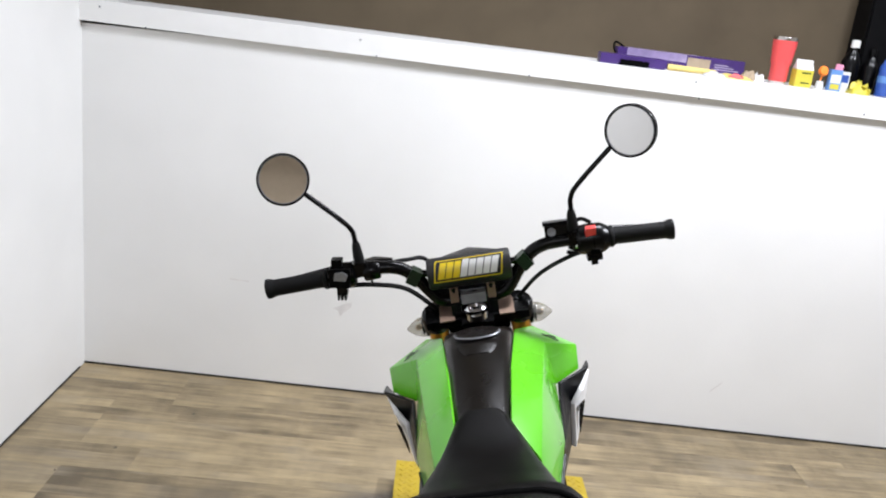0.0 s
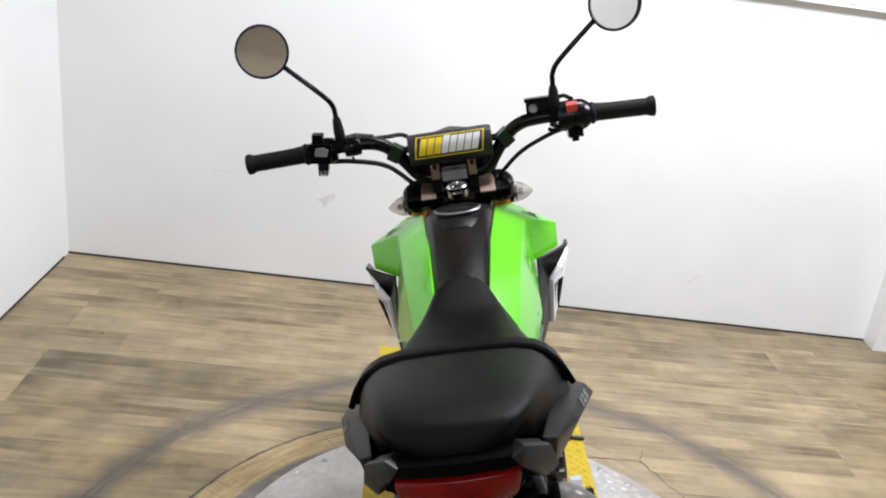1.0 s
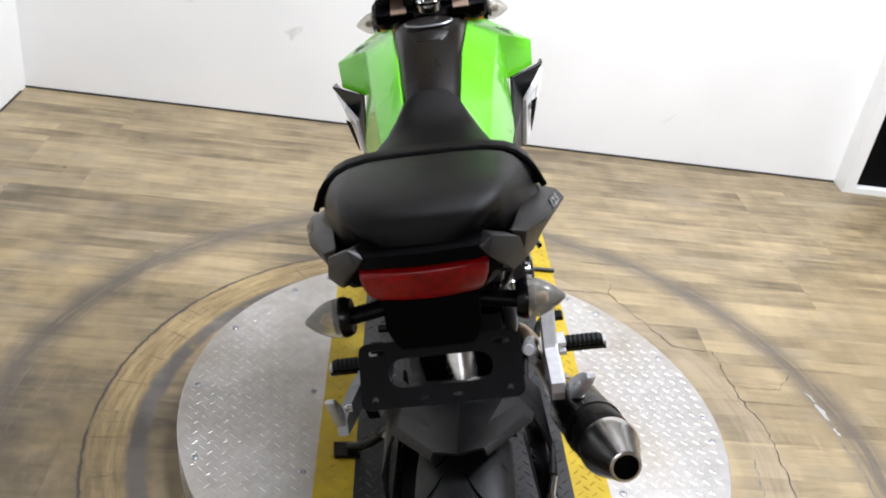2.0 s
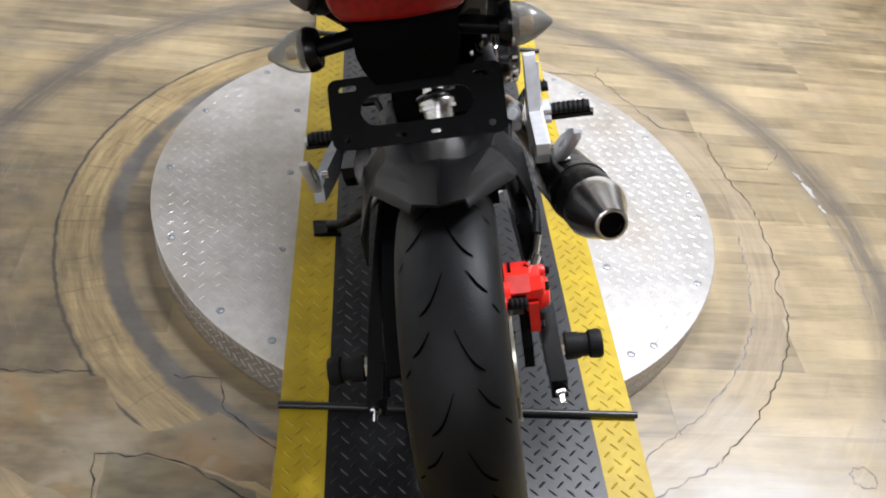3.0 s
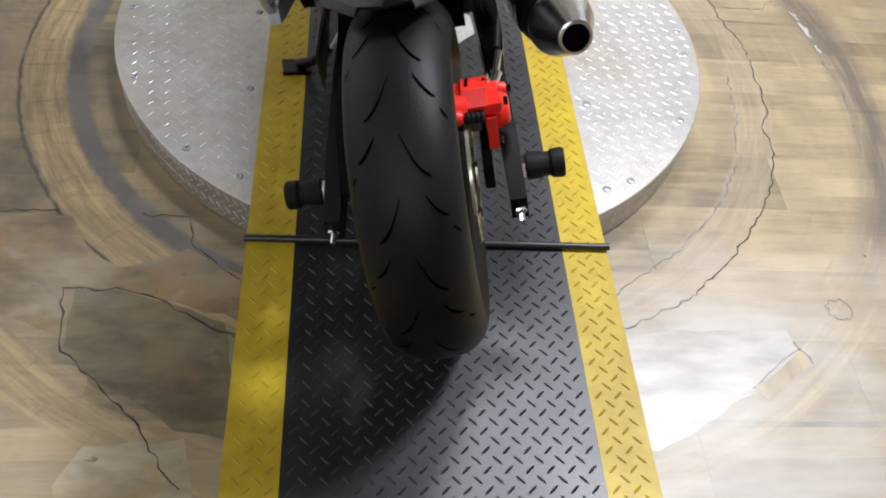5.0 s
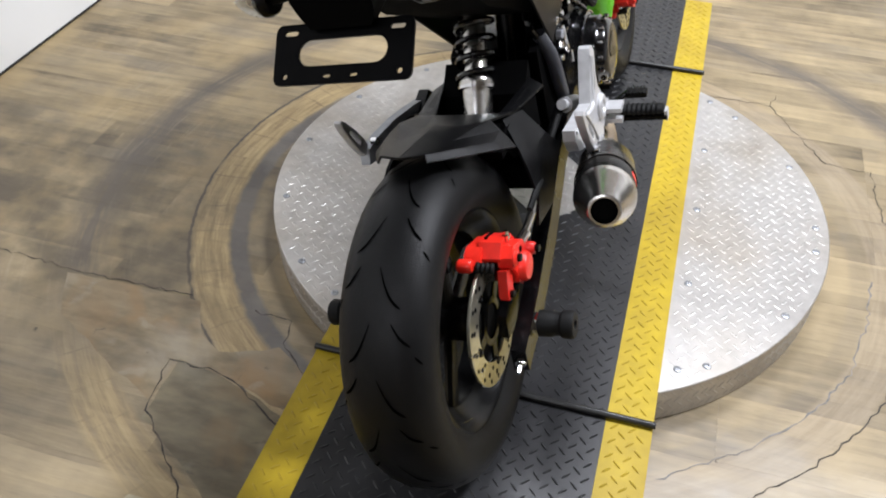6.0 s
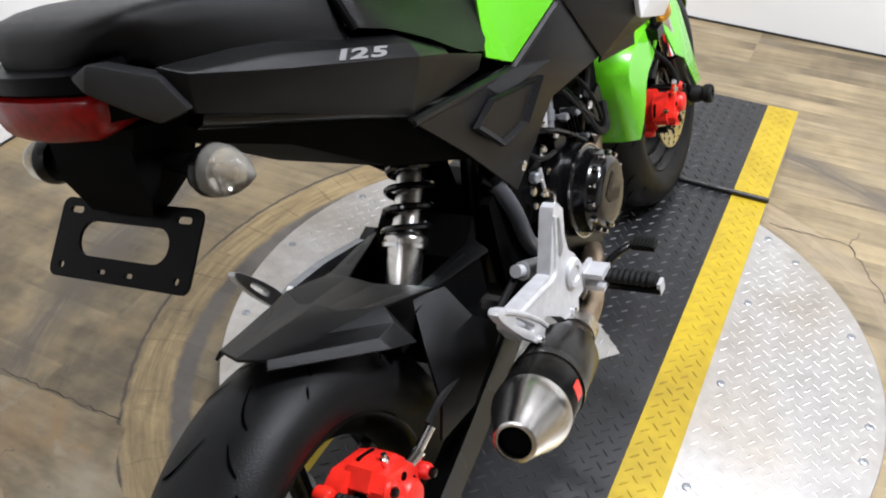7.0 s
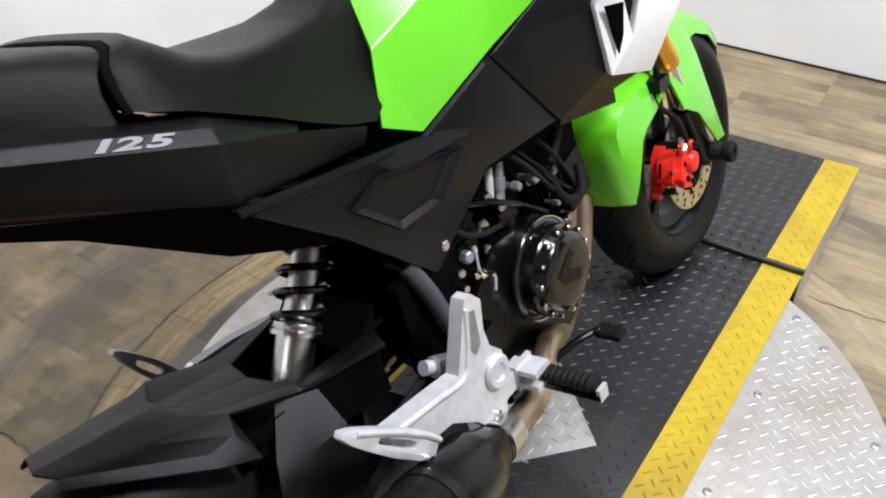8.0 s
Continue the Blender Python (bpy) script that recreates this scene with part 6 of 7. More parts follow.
for s in (1, -1):
    part("crossbar_clamp", steered(turned(boxes(((-0.011, -0.016, -0.015), (0.011, 0.014, 0.015)), width=0.005), Matrix.Translation((s * 0.106, 0.832, 0.938)) @ pose(0, 0, 0, 0, -s * 35, 0))), GREENMETAL, bars, "dark green tinted crossbar clamp")
    part("bar_clamp", steered(boxes(((s * 0.036 - 0.009, 0.820, 0.850), (s * 0.036 + 0.009, 0.858, 0.876)), width=0.005)), SATIN, bars)
    part("clamp_cap", steered(boxes(((s * 0.036 - 0.0078, 0.822, 0.8765), (s * 0.036 + 0.0078, 0.852, 0.906)), width=0.0068)), BRONZE, bars, "bronze bar clamp cap")
    part("clamp_bolt", steered(lathe([(0, 0.005), (0.008, 0.005), (0.009, 0.003), (0.009, 0)], (s * 0.036, 0.826, 0.897), (0, -0.2, 1), 10)), SATIN, bars)
    grip = part("grip", steered(lathe([(0.268, 0.0165), (0.270, 0.0205), (0.275, 0.0205), (0.278, 0.0165)] + [(0.280 + 0.0042 * k, 0.0165 - 0.0010 * (k % 2)) for k in range(23)] + [(0.379, 0.0190), (0.386, 0.0190), (0.388, 0.015), (0.388, 0.006), (0.384, 0.005), (0.384, 0)], (0, 0.8375, 0.966), (s, -0.069, -0.012), 24)), GRIP, bars, "ribbed black rubber grip")
    stem = part("mirror_stem", steered(sweep(bmesh.new(), smooth_path([(s * 0.203, 0.823, 0.972), (s * 0.204, 0.820, 1.030), (s * 0.206, 0.818, 1.048), (s * 0.222, 0.815, 1.072), (s * 0.298 + 0.006, 0.826, 1.141)], 6), 0.0048, 10)), SATIN, bars, "thin black mirror stem")
    part("stem_boot", steered(lathe([(0, 0.0), (0, 0.0095), (0.012, 0.0105), (0.034, 0.0085), (0.042, 0.0065), (0.042, 0)], (s * 0.2035, 0.822, 0.982), (0, -0.05, 1), 16)), GRIP, stem)
    part("stem_base", steered(boxes(((s * 0.203 - 0.011, 0.808, 0.958), (s * 0.203 + 0.011, 0.840, 0.984)), width=0.004)), SATIN, stem)
    MC, MN = Vector((0.325, 0.800, 1.157) if s > 0 else (-0.309, 0.800, 1.166)), Vector((-0.56, -1, 0.13) if s > 0 else (0.14, -1, 0.15))
    mir = part("mirror", steered(lathe([(-0.016, 0.0), (-0.015, 0.030), (-0.011, 0.044), (-0.006, 0.0478), (0.0060, 0.0482), (0.0078, 0.0472), (0.0080, 0.0448), (0.0052, 0.0440), (0.0030, 0.0440), (0.0030, 0)], MC, MN, 48)), SATIN, bars, "round black mirror shell")
    part("mirror_rim", steered(lathe([(0.0050, 0.0430), (0.0050, 0.0446), (0.0060, 0.0446), (0.0064, 0.0440), (0.0060, 0.0430)], MC, MN, 48, closed=True)), DULL, bars, "thin dark chrome mirror rim")
    part("mirror_face", steered(lathe([(0.0036, 0.0438), (0.0046, 0.0438), (0.0050, 0.030), (0.0052, 0)], MC, MN, 48)), MIRROR, bars, "round mirror glass")
    # switch housing
    if s > 0:
        part("switch_housing", steered(lathe([(0.208, 0.0), (0.208, 0.022), (0.213, 0.0275), (0.230, 0.0290), (0.252, 0.0290), (0.260, 0.026), (0.268, 0.020), (0.268, 0)], (0, 0.8375, 0.966), (s, -0.069, -0.012), 28)), SATIN, bars, "black throttle and switch housing")
        part("kill_switch", steered(turned(boxes(((-0.0095, -0.004, -0.009), (0.0095, 0.005, 0.011)), width=0.002), Matrix.Translation((0.232, 0.795, 0.984)) @ pose(0, 0, 0, 30, 0, 0))), REDSWITCH, bars, "red engine stop switch")
        part("starter_button", steered(boxes(((0.230, 0.796, 0.940), (0.246, 0.806, 0.950)), width=0.002)), DEEP, bars)
        mcyl = part("brake_reservoir", steered(turned(boxes(((-0.022, -0.017, -0.014), (0.022, 0.017, 0.010)), ((-0.012, -0.012, -0.024), (0.030, 0.012, -0.010)), width=0.004), pose(0.174, 0.846, 0.984, -8, 0, -4))), SATIN, bars, "black front brake master cylinder")
        part("reservoir_lid", steered(turned(boxes(((-0.0245, -0.019, 0.0105), (0.0245, 0.019, 0.0165)), width=0.0022), pose(0.174, 0.846, 0.984, -8, 0, -4))), BLACK, mcyl)
        for dx in (-0.018, 0.018):
            part("lid_screw", steered(turned(lathe([(0.0165, 0.0032), (0.0182, 0.0030), (0.0182, 0)], (dx, 0, 0), (0, 0, 1), 10), pose(0.174, 0.846, 0.984, -8, 0, -4))), DULL, mcyl)
        part("reservoir_window", steered(turned(lathe([(0.016, 0.0), (0.016, 0.0085), (0.0195, 0.0085), (0.0205, 0.0072), (0.0190, 0.0060), (0.0180, 0)], (-0.009, 0, -0.002), (0, -1, 0), 20), pose(0.174, 0.846, 0.984, -8, 0, -4))), DULL, mcyl, "round sight glass")
        part("bar_clip", steered(boxes(((0.200, 0.812, 0.948), (0.214, 0.846, 0.980)), width=0.005)), SATIN, mcyl)
        part("clip_bolt", steered(lathe([(0, 0.0045), (0.006, 0.0045), (0.007, 0.003), (0.007, 0)], (0.207, 0.812, 0.956), (0, -1, 0), 8)), CHROME, mcyl)
        part("brake_light_switch", steered(tube(([(0.196, 0.846, 0.948), (0.216, 0.850, 0.934)], 0.006), ([(0.190, 0.850, 0.936), (0.205, 0.852, 0.930)], 0.004), sides=10)), GRIP, mcyl)
        part("housing_seam", steered(lathe([(0.2385, 0.0292), (0.2385, 0.0297), (0.2400, 0.0297), (0.2400, 0.0292)], (0, 0.8375, 0.966), (s, -0.069, -0.012), 28, closed=True)), DEEP, bars)
        part("starter_pod", steered(boxes(((0.222, 0.800, 0.926), (0.250, 0.824, 0.944)), ((0.228, 0.794, 0.920), (0.240, 0.806, 0.934)), width=0.003)), SATIN, bars)
        part("throttle_cable", steered(tube((smooth_path([(0.238, 0.842, 0.990), (0.222, 0.868, 0.992), (0.19, 0.892, 0.968), (0.11, 0.93, 0.90), (0.05, 0.92, 0.80)]), 0.004), (smooth_path([(0.232, 0.825, 0.942), (0.19, 0.85, 0.925), (0.13, 0.89, 0.885), (0.07, 0.92, 0.82)]), 0.0042), sides=8)), GRIP, bars)
    else:
        part("switch_housing", steered(lathe([(0.214, 0.0), (0.214, 0.017), (0.218, 0.0225), (0.228, 0.0250), (0.246, 0.0250), (0.256, 0.0225), (0.260, 0.018), (0.260, 0)], (0, 0.8375, 0.966), (s, -0.069, -0.012), 24)), SATIN, bars, "black left switch housing")
        part("switch_face", steered(turned(boxes(((-0.024, -0.030, -0.020), (0.016, -0.012, 0.016)), ((-0.020, -0.022, 0.012), (0.000, 0.002, 0.032)), width=0.004), pose(-0.238, 0.826, 0.966, 0, 8, 0))), BLACK, bars)
        part("beam_switch", steered(turned(loft([[(-0.013, y, -0.006), (0.010, y, -0.008), (0.014, y, 0.004), (0.004, y, 0.010), (-0.010, y, 0.008)] for y in (0.0, -0.006)]), pose(-0.240, 0.798, 0.968, 0, 8, 0))), DULL, bars, "grey beam switch")
        part("horn_button", steered(turned(boxes(((-0.010, -0.030, -0.034), (0.010, -0.010, -0.018)), width=0.003), pose(-0.238, 0.826, 0.966, 0, 8, 0))), SATIN, bars)
        for k in range(3):
            part("button_rib", steered(turned(boxes(((-0.009 + 0.0065 * k, -0.034, -0.043), (-0.005 + 0.0065 * k, -0.012, -0.032)), width=0.0015, segments=1), pose(-0.238, 0.826, 0.966, 0, 8, 0))), SATIN, bars)
        part("clutch_perch", steered(lathe([(0.168, 0.0), (0.168, 0.0150), (0.172, 0.0178), (0.196, 0.0185), (0.200, 0.0160), (0.200, 0)], (0, 0.8375, 0.966), (s, -0.069, -0.012), 20)), SATIN, bars)
        part("perch_arm", steered(loft([[(x, y - w, z - h), (x, y + w, z - h), (x, y + w, z + h), (x, y - w, z + h)] for x, y, z, w, h in ((-0.196, 0.846, 0.968, 0.010, 0.012), (-0.180, 0.858, 0.968, 0.011, 0.011), (-0.160, 0.866, 0.966, 0.007, 0.007), (-0.146, 0.868, 0.965, 0.005, 0.005))])), SATIN, bars)
        part("clutch_cable", steered(tube((smooth_path([(-0.168, 0.85, 0.966), (-0.12, 0.87, 0.962), (-0.08, 0.90, 0.945), (-0.04, 0.93, 0.85)]), 0.0042), (smooth_path([(-0.238, 0.83, 0.940), (-0.19, 0.85, 0.928), (-0.13, 0.88, 0.90), (-0.08, 0.91, 0.84)]), 0.0048), (smooth_path([(-0.19, 0.84, 0.94), (-0.182, 0.836, 0.928), (-0.168, 0.84, 0.930)]), 0.002), sides=8)), GRIP, bars)
    part("lever", steered(sweep(bmesh.new(), smooth_path([(s * 0.19, 0.870, 0.966), (s * 0.23, 0.888, 0.962), (s * 0.30, 0.882, 0.956), (s * 0.365, 0.868, 0.952)]), 0.0058, 8, 1.5)), SATIN, bars, "black hand lever")

# bar pad with its printed plate
padr = bmesh.new()
loft([[(x, 0.833 + f * 0.025 * math.cos(a), 0.936 + f * 0.031 * math.sin(a)) for a in (2 * math.pi * k / 24 for k in range(24))] for x, f in ((-0.080, 0.86), (-0.078, 0.97), (-0.072, 1.0), (0.072, 1.0), (0.078, 0.97), (0.080, 0.86))], bm=padr)
part("bar_pad", steered(padr), PADVINYL, bars, "black padded crossbar cover with a yellow and white printed plate")


def on_pad(u, v, lift):
    """A point of the pad's rear face: u across, v up round it."""
    a = math.pi - (v + 0.008) / 0.0285
    return STEER @ Vector((u, 0.833 + (0.025 + lift) * math.cos(a), 0.936 + (0.031 + lift) * math.sin(a)))


def pad_patch(u0, u1, v0, v1, slant, lift):
    bm = bmesh.new()
    n, k = 6, 5
    grid = [[bm.verts.new(on_pad(u0 + (u1 - u0) * i / n + slant * (v0 + (v1 - v0) * j / k), v0 + (v1 - v0) * j / k, lift)) for i in range(n + 1)] for j in range(k + 1)]
    for j in range(k):
        for i in range(n):
            bm.faces.new((grid[j][i], grid[j][i + 1], grid[j + 1][i + 1], grid[j + 1][i]))
    return bm


bm = pad_patch(-0.066, 0.064, -0.0190, 0.0225, 0.16, 0.0004)
part("printed_frame", bm, YELLOWINK, bars, "yellow printed border")
part("printed_field", pad_patch(-0.0635, 0.0615, -0.0167, 0.0202, 0.16, 0.0007), PADVINYL, bars)
for k in range(8):
    u = -0.0575 + 0.0143 * k
    part("printed_bar", pad_patch(u, u + 0.0126, -0.0130, 0.0165 if k != 3 else 0.0185, 0.30, 0.0010), YELLOWINK if k < 3 else WHITEINK, bars)

# gauge and headlamp
gauge = bmesh.new()
loft([[(x * f, y, z) for x, y, z in ((-0.066, 0.895 + d, 0.885), (-0.070, 0.905 + d, 0.915), (-0.050, 0.912 + d, 0.952), (0, 0.915 + d, 0.962), (0.050, 0.912 + d, 0.952), (0.070, 0.905 + d, 0.915), (0.066, 0.895 + d, 0.885), (0.0, 0.885 + d, 0.865))] for d, f in ((0, 0.92), (0.008, 1.0), (0.045, 1.0), (0.062, 0.85))], bm=gauge)
part("instrument_pod", steered(turned(gauge, pose(0, 0, -0.022) @ Matrix.Diagonal((1.22, 1, 1, 1)))), SATIN, bike, "black instrument pod")
part("headlamp", steered(loft([[(x * f, y + d, 0.80 + (z - 0.80) * f) for x, y, z in ((-0.070, 1.00, 0.75), (-0.085, 0.99, 0.81), (-0.065, 0.97, 0.885), (0.065, 0.97, 0.885), (0.085, 0.99, 0.81), (0.070, 1.00, 0.75), (0, 1.01, 0.72))] for d, f in ((-0.05, 0.85), (0.0, 1.0), (0.05, 0.95), (0.075, 0.7))])), SATIN, bike, "black headlamp housing")

# ---- things on the ledge ----
def on_ledge(x, y=0.07, turn=0.0):
    """A pose on top of the half wall, y metres behind its face."""
    return SLOPE @ pose(x + 0.026, WALL_Y + y, LEDGE + 0.0002, 0, 0, turn)


PURPLE = mat("purple_card", (0.040, 0.014, 0.12), 0.45, vary=0.15)
LILAC = mat("lilac_film", (0.24, 0.19, 0.34), 0.35, vary=0.2, second=(0.5, 0.45, 0.55))
PALEYELLOW = mat("pale_yellow_paper", (0.60, 0.47, 0.15), 0.6, vary=0.08)
CORAL = mat("coral_powder_coat", (0.70, 0.075, 0.075), 0.45, vary=0.05, bump=0.2, bump_scale=900)
LEMON = mat("lemon_card", (0.50, 0.43, 0.045), 0.5, vary=0.06)
PAPER = mat("white_card", (0.60, 0.60, 0.58), 0.55, vary=0.05)
ORANGE = mat("orange_plastic", (0.85, 0.22, 0.03), 0.4)
BLUE = mat("blue_plastic", (0.03, 0.08, 0.32), 0.3, vary=0.15)
PALEBLUE = mat("pale_blue_card", (0.10, 0.22, 0.48), 0.5, vary=0.1)
PINK = mat("pink_paper", (0.75, 0.28, 0.40), 0.6)
TAN = mat("tan_cloth", (0.33, 0.26, 0.18), 0.8, bump=0.4, bump_scale=300)
CLEARISH = mat("clear_wrap", (0.55, 0.55, 0.56), 0.25, vary=0.2)

long_box = thing("long_package", "long purple and lilac package lying on the ledge", "package", on_ledge(0.562, 0.235, 1))
part("carton", boxes(((-0.235, -0.030, 0), (0.235, 0.030, 0.058)), width=0.004), PURPLE, long_box)
part("film_window", boxes(((-0.20, -0.0312, 0.030), (0.02, -0.0300, 0.0585)), ((-0.20, -0.0312, 0.0580), (0.06, 0.022, 0.0592)), width=0.0008, segments=1), LILAC, long_box, "shiny lilac film window")
part("end_loop", tube((smooth_path([(-0.235, 0.0, 0.03), (-0.247, -0.005, 0.056), (-0.243, 0, 0.072), (-0.226, 0.0, 0.068), (-0.21, 0, 0.058)]), 0.004), sides=8), DEEP, long_box)
part("label_strip", boxes(((0.024, -0.0312, 0.014), (0.108, -0.0302, 0.050)), width=0.0003, segments=1), TAN, long_box, "cream paper label")
for k in range(3):
    part("printed_bar", boxes(((0.125, -0.0308, 0.018 + 0.008 * k), (0.215 - 0.02 * k, -0.0302, 0.021 + 0.008 * k))), LILAC, long_box)
flat_box = thing("flat_box", "flat purple box with a dark tray lying on the ledge", "box", on_ledge(0.367, 0.115, -2))
part("lid", boxes(((-0.115, -0.045, 0), (0.115, 0.045, 0.034)), width=0.004), PURPLE, flat_box)
part("tray", boxes(((-0.045, -0.062, 0.002), (0.055, -0.0455, 0.020)), width=0.004), DEEP, flat_box, "dark plastic tray")
roll = thing("paper_roll", "pale yellow paper roll lying on the ledge", "paper roll", on_ledge(0.582, 0.105, -3))
part("rolled_sheet", turned(lathe([(-0.085, 0.0), (-0.085, 0.011), (0.085, 0.009), (0.085, 0.004), (0.080, 0)], (0, 0, 0.0115), (1, 0, 0), 20), pose(0, 0, 0)), PALEYELLOW, roll)
bag = thing("snack_bag", "crumpled yellow and red wrapper on the ledge", "wrapper", on_ledge(0.715, 0.080, -6))


def crumple(w, d, h, seed, n=12):
    bm = bmesh.new()
    r = random.Random(seed)
    grid = []
    for j in range(7):
        rowv = []
        for i in range(n + 1):
            u, v = i / n, j / 6
            edge_fall = math.sin(math.pi * u) ** 0.5 * math.sin(math.pi * v) ** 0.6
            rowv.append(bm.verts.new(((u - 0.5) * w, (v - 0.5) * d, max(0.0005, h * edge_fall * r.uniform(0.45, 1.0)))))
        grid.append(rowv)
    for j in range(6):
        for i in range(n):
            bm.faces.new((grid[j][i], grid[j][i + 1], grid[j + 1][i + 1], grid[j + 1][i]))
    lowv = bmesh.ops.extrude_face_region(bm, geom=bm.faces[:])
    for v in [g for g in lowv["geom"] if isinstance(g, bmesh.types.BMVert)]:
        v.co.z = 0.0
    return bm


part("wrapper_body", crumple(0.16, 0.07, 0.018, 3), PALEYELLOW, bag)
part("clear_end", turned(crumple(0.080, 0.05, 0.020, 17), pose(-0.060, -0.024, 0.0004)), CLEARISH, bag, "clear crumpled end")
part("red_stripe", turned(crumple(0.060, 0.020, 0.022, 5), pose(0.015, -0.022, 0.0006)), CORAL, bag, "red printed stripe")
pouch = thing("cloth_pouch", "small tan cloth bundle on the ledge", "cloth", on_ledge(0.800, 0.145, 10) @ Matrix.Scale(0.85, 4))
part("bundle", crumple(0.09, 0.07, 0.045, 8, 8), TAN, pouch)
part("clear_bag", turned(crumple(0.05, 0.06, 0.048, 9, 6), pose(0.035, -0.01, 0.0)), CLEARISH, pouch, "crumpled clear bag")
cup = thing("tumbler", "coral powder-coated steel tumbler with a bare rim", "tumbler", on_ledge(0.897, 0.130) @ Matrix.Scale(0.91, 4))
part("cup_body", lathe([(0.010, 0.0), (0.010, 0.033), (0.012, 0.0345), (0.070, 0.0350), (0.082, 0.0395), (0.160, 0.0455), (0.166, 0.0458), (0.166, 0)], (0, 0, 0), (0, 0, 1), 40), CORAL, cup)
part("rim", lathe([(0.166, 0.0), (0.166, 0.0452), (0.178, 0.0462), (0.180, 0.0455), (0.180, 0.0435), (0.170, 0.042), (0.170, 0.0)], (0, 0, 0), (0, 0, 1), 40), STEEL, cup, "bare steel rim")
part("foot_ring", lathe([(0.0, 0.0), (0.0, 0.031), (0.002, 0.0325), (0.0102, 0.0325), (0.0102, 0.0)], (0, 0, 0), (0, 0, 1), 40), STEEL, cup, "bare steel foot")
carton = thing("milk_carton", "small yellow carton with a white gable top", "carton", on_ledge(0.976, 0.118, 8) @ Matrix.Scale(0.86, 4))
part("carton_body", boxes(((-0.037, -0.022, 0), (0.037, 0.022, 0.070)), width=0.002), LEMON, carton)
part("gable_top", loft([[(-0.037, -0.022, 0.0702), (0.037, -0.022, 0.0702), (0.037, 0.022, 0.0702), (-0.037, 0.022, 0.0702)], [(-0.036, -0.004, 0.098), (0.036, -0.004, 0.098), (0.036, 0.004, 0.098), (-0.036, 0.004, 0.098)], [(-0.036, -0.003, 0.110), (0.036, -0.003, 0.110), (0.036, 0.003, 0.110), (-0.036, 0.003, 0.110)]]), PAPER, carton, "white gable top")
for k in range(2):
    part("printed_bar", boxes(((-0.012, -0.0228, 0.014 + 0.040 * k), (0.026, -0.0222, 0.020 + 0.040 * k))), DARKINK, carton)
lolly = thing("orange_scoop", "orange round-headed scoop standing in a clear stand", "scoop", on_ledge(1.043, 0.115))
part("stand", lathe([(0, 0.0), (0, 0.016), (0.028, 0.012), (0.030, 0)], (0, 0, 0), (0, 0, 1), 16), CLEARISH, lolly)
part("handle", tube(([(0, 0, 0.028), (0.003, 0, 0.052)], 0.003), sides=8), ORANGE, lolly)
part("head", lathe([(-0.012, 0.0), (-0.010, 0.014), (0.0, 0.018), (0.010, 0.014), (0.012, 0)], (0.004, 0, 0.064), (0, -1, 0.1), 20), ORANGE, lolly)
cards = thing("card_packs", "upright blue and white card packs on the ledge", "card packs", on_ledge(1.098, 0.118, 4) @ Matrix.Scale(0.90, 4))
part("blue_pack", boxes(((-0.030, -0.012, 0), (0.018, 0.012, 0.082)), width=0.0015), PALEBLUE, cards)
part("white_label", boxes(((-0.026, -0.0126, 0.030), (0.014, -0.0122, 0.062))), PAPER, cards)
part("yellow_label", boxes(((-0.024, -0.0126, 0.006), (0.012, -0.0122, 0.026))), LEMON, cards)
part("white_pack", turned(boxes(((-0.014, -0.010, 0), (0.020, 0.010, 0.078)), width=0.0015), pose(0.036, 0.010, 0, 0, 0, -14)), PAPER, cards)
part("blue_label", turned(boxes(((-0.010, -0.0106, 0.036), (0.016, -0.0102, 0.066))), pose(0.036, 0.010, 0, 0, 0, -14)), BLUE, cards)
part("pink_slip", turned(boxes(((-0.014, -0.001, 0), (0.016, 0.001, 0.104)), width=0.0003, segments=1), pose(0.006, 0.026, 0, 0, 6, 0)), PINK, cards)
glove = thing("rubber_gloves", "bunch of crumpled yellow rubber gloves on the ledge", "gloves", on_ledge(1.175, 0.095, 5) @ Matrix.Scale(0.85, 4))
part("cuff", crumple(0.080, 0.070, 0.050, 12, 8), LEMON, glove)
for k, (x, y, z, lean) in enumerate(((-0.02, 0, 0.03, -20), (0.0, 0.008, 0.04, 5), (0.022, -0.005, 0.03, 28), (0.03, -0.02, 0.01, 60))):
    part("fold", turned(crumple(0.040, 0.022, 0.030, 30 + k, 6), pose(x, y, z * 0.8, lean * 0.3, lean, 25 * k)), LEMON, glove)


def bottle(name, label, x, y, material, cap_material, scale):
    ob = thing(name, label, "bottle", on_ledge(x, y))
    part("bottle_body", lathe([(0, 0.0), (0, 0.026 * scale), (0.003, 0.0285 * scale), (0.085 * scale, 0.0285 * scale), (0.105 * scale, 0.020 * scale), (0.118 * scale, 0.011 * scale), (0.125 * scale, 0.011 * scale), (0.125 * scale, 0)], (0, 0, 0), (0, 0, 1), 28), material, ob)
    part("bottle_cap", lathe([(0.1252 * scale, 0.0), (0.1252 * scale, 0.013 * scale), (0.146 * scale, 0.012 * scale), (0.148 * scale, 0)], (0, 0, 0), (0, 0, 1), 20), cap_material, ob)
    return ob


